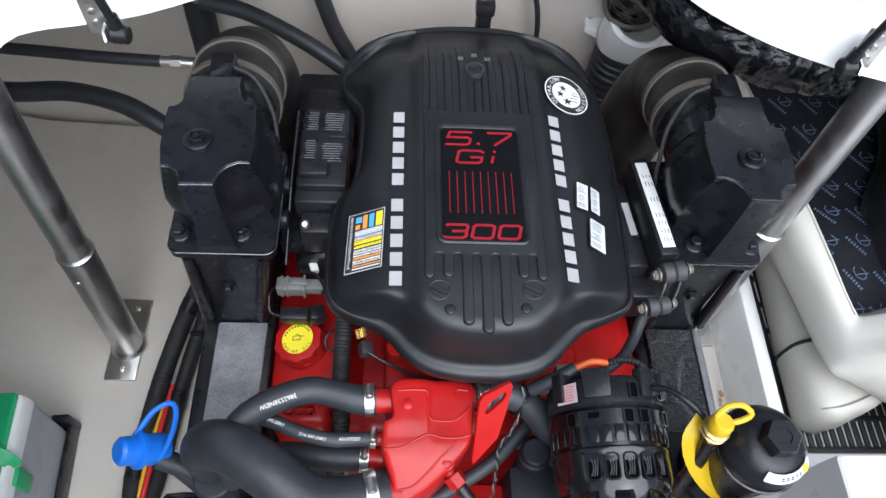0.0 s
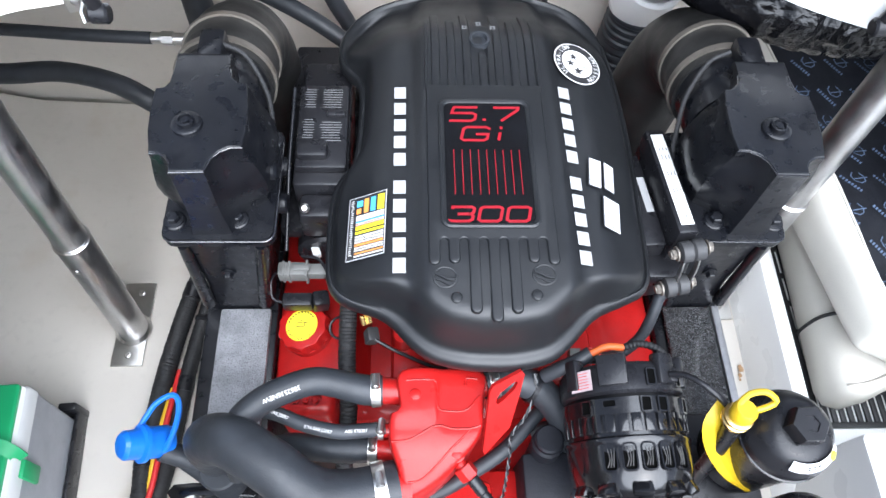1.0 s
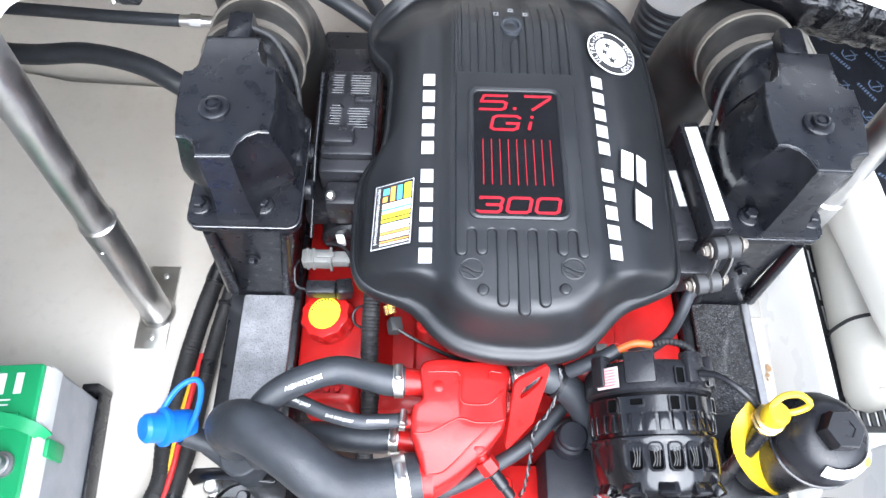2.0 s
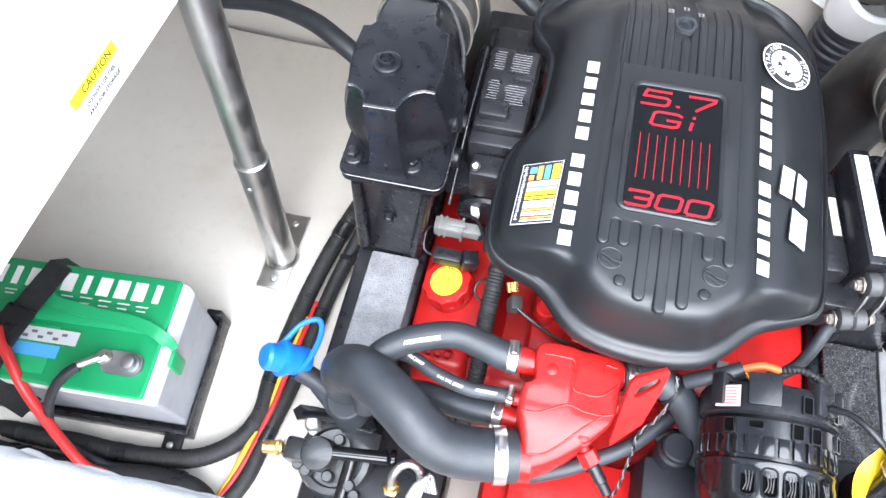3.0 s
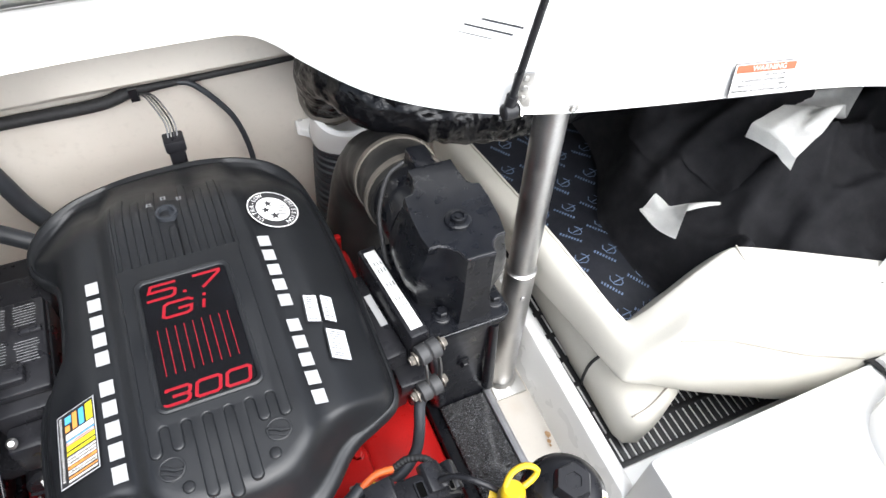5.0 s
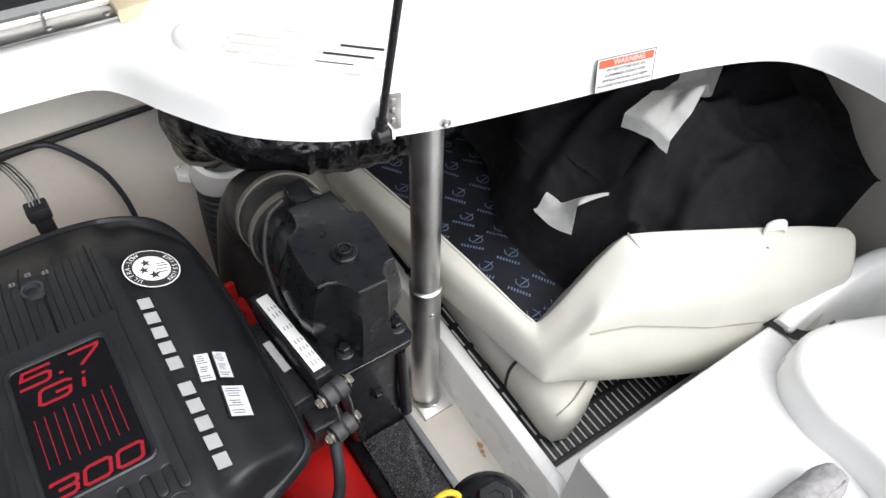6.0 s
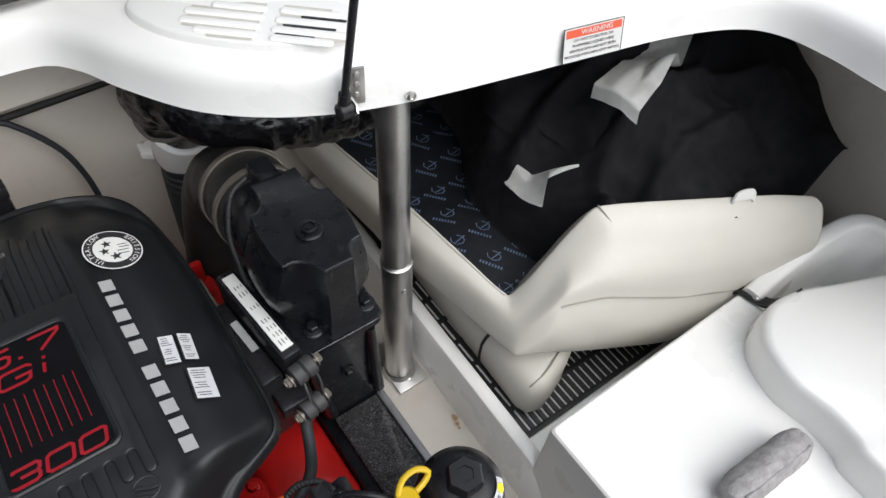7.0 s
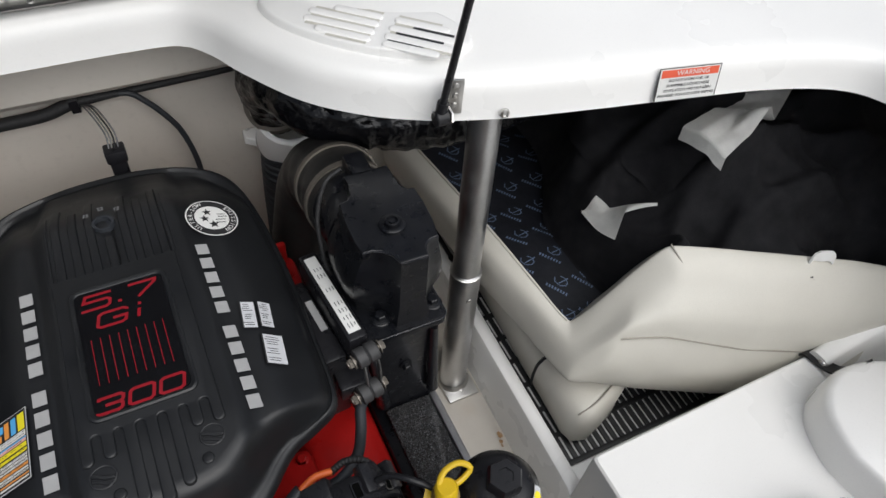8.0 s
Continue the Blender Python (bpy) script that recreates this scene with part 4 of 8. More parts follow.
    part("linkage_rod", bm, CASTING, riser)
    for y in (0.60, 0.65):
        bm = B()
        rod(bm, (s * 0.216, y, 0.43), (s * 0.234, y, 0.43), 0.012, n=16, bevel=0.002)
        part("stud_boss", bm, CASTING, riser)
    return riser


build_riser(-1, "exhaust_riser", "glossy black cast exhaust riser beside the fuse box")
build_riser(1, "exhaust_riser", "glossy black cast exhaust riser beside the control module")


def build_bearer(s):
    """Engine bearer: black crinkle-painted beam with a raised top plate."""
    beam = thing("engine_bearer", "black crinkle-painted engine bearer beam", "engine bearer", "engine bearers")
    bm = B()
    box(bm, *sorted((s * 0.250, s * 0.345)), 0.36 if s < 0 else -0.2, 0.76, 0.0, 0.252, 0.006)
    part("beam", bm, CASTING, beam)
    bm = B()
    box(bm, *(sorted((s * 0.258, s * 0.324)) if s < 0 else (0.264, 0.330)), 0.365 if s < 0 else -0.15, 0.543, 0.252, 0.262, 0.004)
    if s > 0:
        strip = B()
        box(strip, 0.3305, 0.341, -0.15, 0.543, 0.252, 0.2635, 0.002)
        part("edge_strip", strip, LEAD, beam, "bright worn edge")
    part("top_plate", bm, CRINKLE if s > 0 else SILVERY_CRINKLE, beam, "glossy black crinkle finish" if s > 0 else "silvery crinkle finish")


build_bearer(-1)
build_bearer(1)


def build_block():
    """The red engine underneath: block, heads, rocker covers and intake."""
    engine = thing("engine", "red-painted V8 marine engine below the black cover", "engine")
    bm = B()
    box(bm, -0.16, 0.17, 0.40, 0.95, -0.05, 0.22, 0.02)
    box(bm, -0.11, 0.12, 0.20, 0.42, -0.05, 0.20, 0.02)
    box(bm, -0.06, 0.08, 0.43, 0.90, 0.2, 0.36, 0.02)
    part("block", bm, RED, engine)
    for s in (-1, 1):
        bm = B()
        tilt = pose(s * 0.195, 0.65, 0.245, 0, s * 18, 0)
        r = [rounded(-0.055, 0.055, -0.215, 0.215, 0.02, z) for z in (-0.09, 0.0)] + [rounded(-0.055 + d, 0.055 - d, -0.215 + d, 0.215 - d, 0.018, z) for d, z in ((0.003, 0.012), (0.010, 0.018), (0.03, 0.02))]
        loft(bm, r)
        bmesh.ops.transform(bm, matrix=tilt, verts=bm.verts)
        part("rocker_cover", bm, RED, engine)
        bm = B()
        box(bm, -0.05, 0.05, -0.22, 0.22, -0.2, -0.02, 0.008)
        bmesh.ops.transform(bm, matrix=tilt, verts=bm.verts)
        part("cylinder_head", bm, RED, engine)
        for y in (0.455, 0.60, 0.75):
            bm = B()
            bolt(bm, (s * 0.205, y, 0.258), (s * 0.3, 0, 1), 0.006, 0.006)
            part("cover_bolt", bm, RED, engine)
    # raised intake flank, seen between the cover and the starboard riser
    bm = B()
    box(bm, 0.150, 0.222, 0.575, 0.80, 0.2, 0.335, 0.012)
    part("intake_flank", bm, RED, engine)
    for y in (0.60, 0.70, 0.76):
        bm = B()
        bolt(bm, (0.205, y, 0.335), (0, 0, 1), 0.006, 0.006)
        part("flank_bolt", bm, RED, engine)
    bm = B()
    rod(bm, (0.196, 0.735, 0.333), (0.190, 0.762, 0.372), 0.011, n=14, bevel=0.002)
    part("sender", bm, STEEL, engine, "small silver sender unit")
    bm = B()
    box(bm, 0.176, 0.212, 0.786, 0.796, 0.33, 0.372, 0.004)
    part("lifting_eye", bm, RED, engine)
    # drilled lug and cast pads in front of the port rocker cover
    bm = B()
    loft(bm, [rounded(-0.238, -0.166, 0.392, 0.428, 0.013, z) for z in (0.20, 0.286)] + [rounded(-0.236, -0.168, 0.394, 0.426, 0.012, 0.292), rounded(-0.232, -0.172, 0.398, 0.422, 0.010, 0.295),
              rounded(-0.222, -0.182, 0.404, 0.417, 0.006, 0.2955), rounded(-0.221, -0.183, 0.405, 0.416, 0.005, 0.288)])
    part("lifting_lug", bm, RED, engine)
    for x in (-0.214, -0.202, -0.190):
        bm = B()
        lathe(bm, [(0.0042, 0.288), (0.0042, 0.2925), (0.003, 0.2935)], (x, 0.4105, 0), (0, 0, 1), 10)
        part("lug_pin", bm, RED, engine)
    for x0, x1, z in ((-0.10, -0.05, 0.315), (0.07, 0.15, 0.30)):
        bm = B()
        box(bm, x0, x1, 0.42, 0.52, 0.2, z, 0.012)
        part("intake_runner", bm, RED, engine)
    bm = B()
    rod(bm, (-0.085, 0.475, 0.30), (-0.085, 0.475, 0.345), 0.012, n=14, bevel=0.002)
    part("intake_boss", bm, RED, engine)
    for x, y in ((-0.075, 0.43), (-0.06, 0.505), (0.085, 0.435), (0.135, 0.505)):
        bm = B()
        bolt(bm, (x, y, 0.313 if x < 0 else 0.298), (0, 0, 1), 0.006, 0.006)
        part("intake_bolt", bm, RED, engine)
    bm = B()
    box(bm, -0.12, 0.13, 0.17, 0.34, 0.06, 0.235, 0.015)
    rod(bm, (0.0, 0.19, 0.15), (0.0, 0.30, 0.15), 0.07, n=30, bevel=0.004)
    box(bm, -0.09, 0.02, 0.22, 0.32, 0.22, 0.262, 0.008)
    part("timing_cover", bm, RED, engine)
    return engine


build_block()


def build_oil_cap():
    cap = thing("oil_filler_cap", "red oil filler cap with a round yellow sticker", "filler cap")
    m = pose(-0.2055, 0.5065, 0.262, 0, -14, 0) @ Matrix.Diagonal((0.93, 0.93, 0.92, 1))
    bm = B()
    n = 80
    rings = []
    for z, r, k in ((0, 0.034, 0), (0.012, 0.034, 0), (0.012, 0.036, 1), (0.028, 0.036, 1), (0.031, 0.034, 0.5), (0.032, 0.030, 0)):
        rings.append([Vector(((r - k * 0.004 * (0.5 + 0.5 * math.cos(10 * 2 * math.pi * i / n))) * math.cos(2 * math.pi * i / n),
                              (r - k * 0.004 * (0.5 + 0.5 * math.cos(10 * 2 * math.pi * i / n))) * math.sin(2 * math.pi * i / n), z)) for i in range(n)])
    loft(bm, rings)
    bmesh.ops.transform(bm, matrix=m, verts=bm.verts)
    part("cap", bm, RED, cap)
    up = lambda d: m @ Matrix.Translation((0, 0, d))
    bm = B(); disc(bm, up(0.0325), 0.0225); part("sticker", bm, YELLOW_PRINT, cap, "yellow sticker")
    for k, ch in enumerate("ENGINE OIL"):
        a = 200 + k * 15
        words("letter", ch, 0.0055, DARK_PRINT, cap, up(0.033) @ pose(0.0195 * math.cos(radians(a)), 0.0195 * math.sin(radians(a)), 0, 0, 0, a + 90), thick=0.0001)
    bm = B()
    bars(bm, up(0.0331), [(-0.001, 0.004, 0.011, 0.0010), (-0.001, -0.002, 0.011, 0.0010), (-0.0065, 0.001, 0.0010, 0.006), (0.0045, 0.001, 0.0010, 0.006), (0.0075, 0.003, 0.005, 0.0010), (-0.001, 0.0065, 0.004, 0.0010)])
    bars(bm, up(0.0331) @ pose(0, 0, 0, 0, 0, 25), [(0.019 * math.cos(radians(a)), 0.019 * math.sin(radians(a)), 0.002, 0.003) for a in range(10, 150, 14)])
    part("sticker_print", bm, DARK_PRINT, cap)


build_oil_cap()


def band(bm, at, axis, r, w=0.009):
    lathe(bm, [(r, -w / 2), (r + 0.0015, -w / 2), (r + 0.0015, w / 2), (r, w / 2)], at, axis, 28, (False, False))


def clamp(parent, at, axis, r, lift=(0, 0, 1), w=0.010):
    bm = B()
    band(bm, at, axis, r + 0.0005, w)
    c = part("hose_clamp", bm, STEEL, parent, "bright steel worm-drive hose clamp")
    bm = B()
    p = Vector(at) + Vector(lift).normalized() * (r + 0.006)
    side = Vector(axis).cross(Vector(lift)).normalized()
    p = p - Vector(lift).normalized() * 0.003
    rod(bm, p - side * 0.007, p + side * 0.007, 0.0036, n=8, bevel=0.001)
    lathe(bm, [(0.0045, 0), (0.0045, 0.003), (0.003, 0.004)], p + side * 0.007, side, 8)
    part("screw", bm, STEEL, c)


def build_cooling():
    """Thermostat housing with its hoses."""
    house = thing("thermostat_housing", "red-painted cast thermostat housing with bolted hose necks", "thermostat housing")
    plan = [(-0.0886, 0.411), (-0.0436, 0.415), (0.0015, 0.410), (0.0005, 0.379), (-0.0024, 0.350), (-0.012, 0.3335), (-0.032, 0.313), (-0.0547, 0.2956), (-0.078, 0.285), (-0.0845, 0.290),
            (-0.0895, 0.311), (-0.0985, 0.336), (-0.0995, 0.352), (-0.0975, 0.366), (-0.0885, 0.373)]
    edge = curve([(x, y, 0) for x, y in plan], 0.005, closed=True)
    bm = B()
    rings = []
    c = Vector((-0.050, 0.352, 0))
    for z, k in ((0.25, 0.92), (0.34, 0.965), (0.380, 1.0), (0.388, 0.998), (0.3925, 0.985), (0.395, 0.965), (0.3965, 0.935), (0.397, 0.85), (0.397, 0.65), (0.397, 0.45), (0.397, 0.25), (0.397, 0.08)):
        ring_ = [c + (p - c) * k for p in edge]
        rings.append([Vector((p.x, p.y, z - 0.028 * smooth(0.345, 0.275, p.y) + 0.004 * smooth(0.345, 0.372, p.y) * smooth(-0.046, -0.052, p.x))) for p in ring_])
    loft(bm, rings)
    part("casting", bm, RED, house, angle=40)
    for a, b, r in (((-0.085, 0.394, 0.378), (-0.115, 0.396, 0.378), 0.0145), ((-0.09, 0.357, 0.362), (-0.115, 0.357, 0.361), 0.0075), ((-0.09, 0.340, 0.335), (-0.12, 0.345, 0.332), 0.0135),
                    ((-0.075, 0.300, 0.352), (-0.115, 0.297, 0.350), 0.0255), ((-0.02, 0.398, 0.368), (0.012, 0.408, 0.364), 0.0145)):
        bm = B()
        rod(bm, a, b, r, n=22)
        part("hose_neck", bm, RED, house)
    for x, y, z in ((-0.072, 0.384, 0.401), (-0.030, 0.326, 0.389)):
        bm = B()
        lathe(bm, [(0.009, -0.008), (0.009, 0.001), (0.006, 0.002), (0.006, 0.006), (0.004, 0.007)], (x, y, z - 0.004), (0, 0, 1), 12)
        part("bolt", bm, RED, house)
    # raised seam lines of the casting
    bm = B()
    for line in ([(-0.082, 0.3995), (-0.060, 0.400), (-0.0496, 0.397), (-0.0484, 0.371), (-0.036, 0.367), (-0.0186, 0.3687), (-0.0042, 0.383)],
                 [(-0.096, 0.3372), (-0.078, 0.339), (-0.0515, 0.352), (-0.034, 0.349), (-0.016, 0.349), (-0.005, 0.352)],
                 [(-0.080, 0.300), (-0.067, 0.302), (-0.054, 0.3116), (-0.034, 0.331), (-0.015, 0.3485)], [(-0.006, 0.401), (-0.018, 0.402), (-0.019, 0.394)]):
        tube(bm, [(x, y, 0.3970 - 0.028 * smooth(0.345, 0.275, y) + 0.004 * smooth(0.345, 0.372, y) * smooth(-0.046, -0.052, x)) for x, y in line], 0.0013, 8, 0.003)
    part("cast_ridge", bm, RED, house)
    eye = thing("lifting_eye", "red-painted flat steel lifting eye with a slotted hole", "lifting eye")
    bm = B()
    a, across, down = Vector((0.003, 0.383, 0.430)), Vector((0.0353, 0.0155, 0.006)), Vector((-0.0048, -0.0539, -0.065))
    side = across.cross(down).normalized()
    # plate leaning forward, pointed below, with a slot near its upper edge
    outer = [(0.0, 0.06), (0.08, 0.0), (0.90, -0.02), (1.0, 0.05), (0.92, 0.35), (0.75, 0.76), (0.06, 1.0), (0.0, 0.93), (0.0, 0.45)]
    slot = [(0.22, 0.22), (0.30, 0.15), (0.68, 0.09), (0.78, 0.09), (0.82, 0.13), (0.76, 0.20), (0.45, 0.28), (0.28, 0.30), (0.22, 0.27)]
    for th in (-0.0025, 0.0025):
        o = [bm.verts.new(a + across * u + down * v + side * th) for u, v in outer]
        i = [bm.verts.new(a + across * u + down * v + side * th) for u, v in slot]
        for k in range(9):
            j = (k + 1) % 9
            bm.faces.new((o[k], o[j], i[j], i[k]))
    bm.verts.ensure_lookup_table()
    for base in (0, 9):
        for k in range(9):
            j = (k + 1) % 9
            bm.faces.new([bm.verts[q] for q in (base + k, base + j, base + j + 18, base + k + 18)])
    part("plate", bm, RED, eye)
    # sender plug in front
    snd = thing("temperature_sender", "red hexagon fitting with a black sender and plug", "sensor")
    bm = B()
    rod(bm, (-0.024, 0.317, 0.371), (-0.0145, 0.306, 0.366), 0.0105, n=6, bevel=0.001)
    rod(bm, (-0.032, 0.328, 0.372), (-0.022, 0.314, 0.370), 0.0065, n=12)
    part("fitting", bm, RED, snd)
    bm = B()
    rod(bm, (-0.0145, 0.306, 0.366), (-0.002, 0.292, 0.358), 0.0068, n=14, bevel=0.001)
    rod(bm, (-0.0025, 0.2925, 0.3583), (0.006, 0.283, 0.352), 0.0056, n=14, bevel=0.001)
    part("plug", bm, PLASTIC, snd)

    hose = thing("coolant_hose", "thick black rubber coolant hose with printed number", "hose", "coolant hoses")
    bm = B()
    tube(bm, [(-0.107, 0.396, 0.378), (-0.125, 0.396, 0.379), (-0.150, 0.401, 0.382), (-0.178, 0.405, 0.384), (-0.208, 0.397, 0.383), (-0.236, 0.384, 0.379), (-0.258, 0.366, 0.368), (-0.270, 0.345, 0.335), (-0.268, 0.33, 0.29)], 0.0150, 22, shape=lambda run, share: 1.0 + 0.09 * math.exp(-((run - 0.015) / 0.022) ** 2))
    part("hose", bm, RUBBER, hose)
    clamp(hose, (-0.114, 0.396, 0.378), (1, 0.05, 0), 0.0162, (0, 0.3, 1))
    words("hose_print", "3862536NEW", 0.0070, WHITE_PRINT, hose, plane((-0.211, 0.3875, 0.3962), (0.93, 0.36, 0.02), (-0.28, 0.90, 0.32)) @ pose(0, 0, 0.0016, 0, 0, 180), thick=0.0001)
    hose = thing("coolant_hose", "thin black rubber hose with white printed standard", "hose", "coolant hoses")
    bm = B()
    tube(bm, [(-0.104, 0.358, 0.362), (-0.13, 0.356, 0.364), (-0.155, 0.355, 0.366), (-0.19, 0.363, 0.366), (-0.225, 0.377, 0.364), (-0.25, 0.378, 0.358), (-0.268, 0.357, 0.345), (-0.272, 0.34, 0.31)], 0.0080, 16)
    part("hose", bm, RUBBER, hose)
    clamp(hose, (-0.108, 0.357, 0.362), (1, -0.1, 0), 0.0084, (0, 0.3, 1), 0.006)
    words("hose_print", "5/16 SAE J30R7", 0.0048, WHITE_PRINT, hose, plane((-0.174, 0.3555, 0.3745), (0.975, -0.22, 0.0), (0.22, 0.97, 0.1)) @ pose(0, 0, 0.0008), thick=0.0001)
    words("hose_print", "A50 070207", 0.0048, WHITE_PRINT, hose, plane((-0.134, 0.3535, 0.3731), (1, 0.02, -0.03), (-0.02, 0.99, 0.1)) @ pose(0, 0, 0.0008), thick=0.0001)
    words("hose_print", "SAE J30R7", 0.0048, WHITE_PRINT, hose, plane((-0.215, 0.3715, 0.3736), (0.93, -0.37, 0.02), (0.37, 0.92, 0.1)) @ pose(0, 0, 0.0008), thick=0.0001)
    hose = thing("coolant_hose", "wide black rubber hose bent to the sea-water pump", "hose", "coolant hoses")
    bm = B()
    tube(bm, [(-0.091, 0.300, 0.351), (-0.13, 0.292, 0.356), (-0.165, 0.290, 0.366), (-0.19, 0.298, 0.378), (-0.215, 0.315, 0.386), (-0.245, 0.334, 0.384), (-0.268, 0.346, 0.374), (-0.286, 0.351, 0.356), (-0.298, 0.354, 0.325), (-0.302, 0.355, 0.275)], 0.0272, 28,
         shape=lambda run, share: 1.0 + 0.04 * math.exp(-((run - 0.01) / 0.012) ** 2))
    part("hose", bm, RUBBER, hose)
    clamp(hose, (-0.1085, 0.2965, 0.3525), (1, 0.2, -0.05), 0.0282, (0, 0.25, 1), 0.013)
    hose = thing("coolant_hose", "black rubber hose below the others", "hose", "coolant hoses")
    bm = B()
    tube(bm, [(-0.113, 0.344, 0.333), (-0.14, 0.343, 0.332), (-0.175, 0.346, 0.328), (-0.21, 0.352, 0.315), (-0.24, 0.35, 0.29), (-0.255, 0.34, 0.24)], 0.0145, 20)
    part("hose", bm, RUBBER, hose)
    clamp(hose, (-0.118, 0.344, 0.333), (1, -0.05, 0), 0.0150, (0, 0.2, 1))
    hose = thing("coolant_hose", "black rubber hose behind the lifting eye", "hose", "coolant hoses")
    bm = B()
    tube(bm, [(0.004, 0.406, 0.365), (0.03, 0.411, 0.362), (0.055, 0.408, 0.357), (0.078, 0.397, 0.343), (0.10, 0.376, 0.318), (0.115, 0.355, 0.28), (0.12, 0.34, 0.23)], 0.0172, 20)
    part("hose", bm, RUBBER, hose)
    clamp(hose, (0.0135, 0.4085, 0.364), (1, 0.2, -0.05), 0.0175, (0, 0.2, 1), 0.011)
    bm = B()
    band(bm, (0.060, 0.406, 0.354), (0.9, -0.3, -0.4), 0.0175, 0.005)
    part("tie", bm, PLASTIC, hose, "black plastic cable tie")
    hose = thing("coolant_hose", "long slim black hose across the front of the engine", "hose", "coolant hoses")
    bm = B()
    tube(bm, [(0.112, 0.43, 0.28), (0.0836, 0.399, 0.297), (0.055, 0.3695, 0.300), (0.028, 0.3445, 0.300), (-0.007, 0.323, 0.297), (-0.04, 0.306, 0.29), (-0.08, 0.295, 0.27), (-0.14, 0.30, 0.22)], 0.0085, 14)
    part("hose", bm, RUBBER, hose)
    hose = thing("coolant_hose", "short slim black hose running under the alternator", "hose", "coolant hoses")
    bm = B()
    tube(bm, [(0.068, 0.372, 0.272), (0.09, 0.378, 0.277), (0.115, 0.380, 0.275), (0.14, 0.375, 0.26)], 0.0085, 14)
    part("hose", bm, RUBBER, hose)
    lead = thing("twisted_lead", "thin black and white twisted lead hanging before the engine", "cable")
    for k, mt in enumerate((PLASTIC, GREY_PRINT)):
        bm = B()
        line = curve([(0.0606, 0.413, 0.378), (0.061, 0.394, 0.366), (0.050, 0.372, 0.345), (0.0368, 0.3574, 0.328), (0.037, 0.338, 0.295), (0.034, 0.308, 0.255), (0.030, 0.300, 0.235)], 0.0015)
        tube(bm, [p + Vector((0.0013 * math.cos(i * 0.55 + math.pi * k), 0.0013 * math.sin(i * 0.55 + math.pi * k), 0)) for i, p in enumerate(line)], 0.0013 if k == 0 else 0.0009, 6, smooth=False)
        part("strand", bm, mt, lead)
    # braided line beside the cover
    hose = thing("braided_line", "black braided line running along the engine", "hose")
    bm = B()
    tube(bm, [(-0.148, 0.56, 0.355), (-0.151, 0.50, 0.335), (-0.152, 0.45, 0.315), (-0.150, 0.40, 0.29), (-0.155, 0.36, 0.26), (-0.158, 0.32, 0.22)], 0.0105, 14, 0.002, shape=ribbed(0.0045, 0.04))
    part("line", bm, LOOM, hose)


build_cooling()


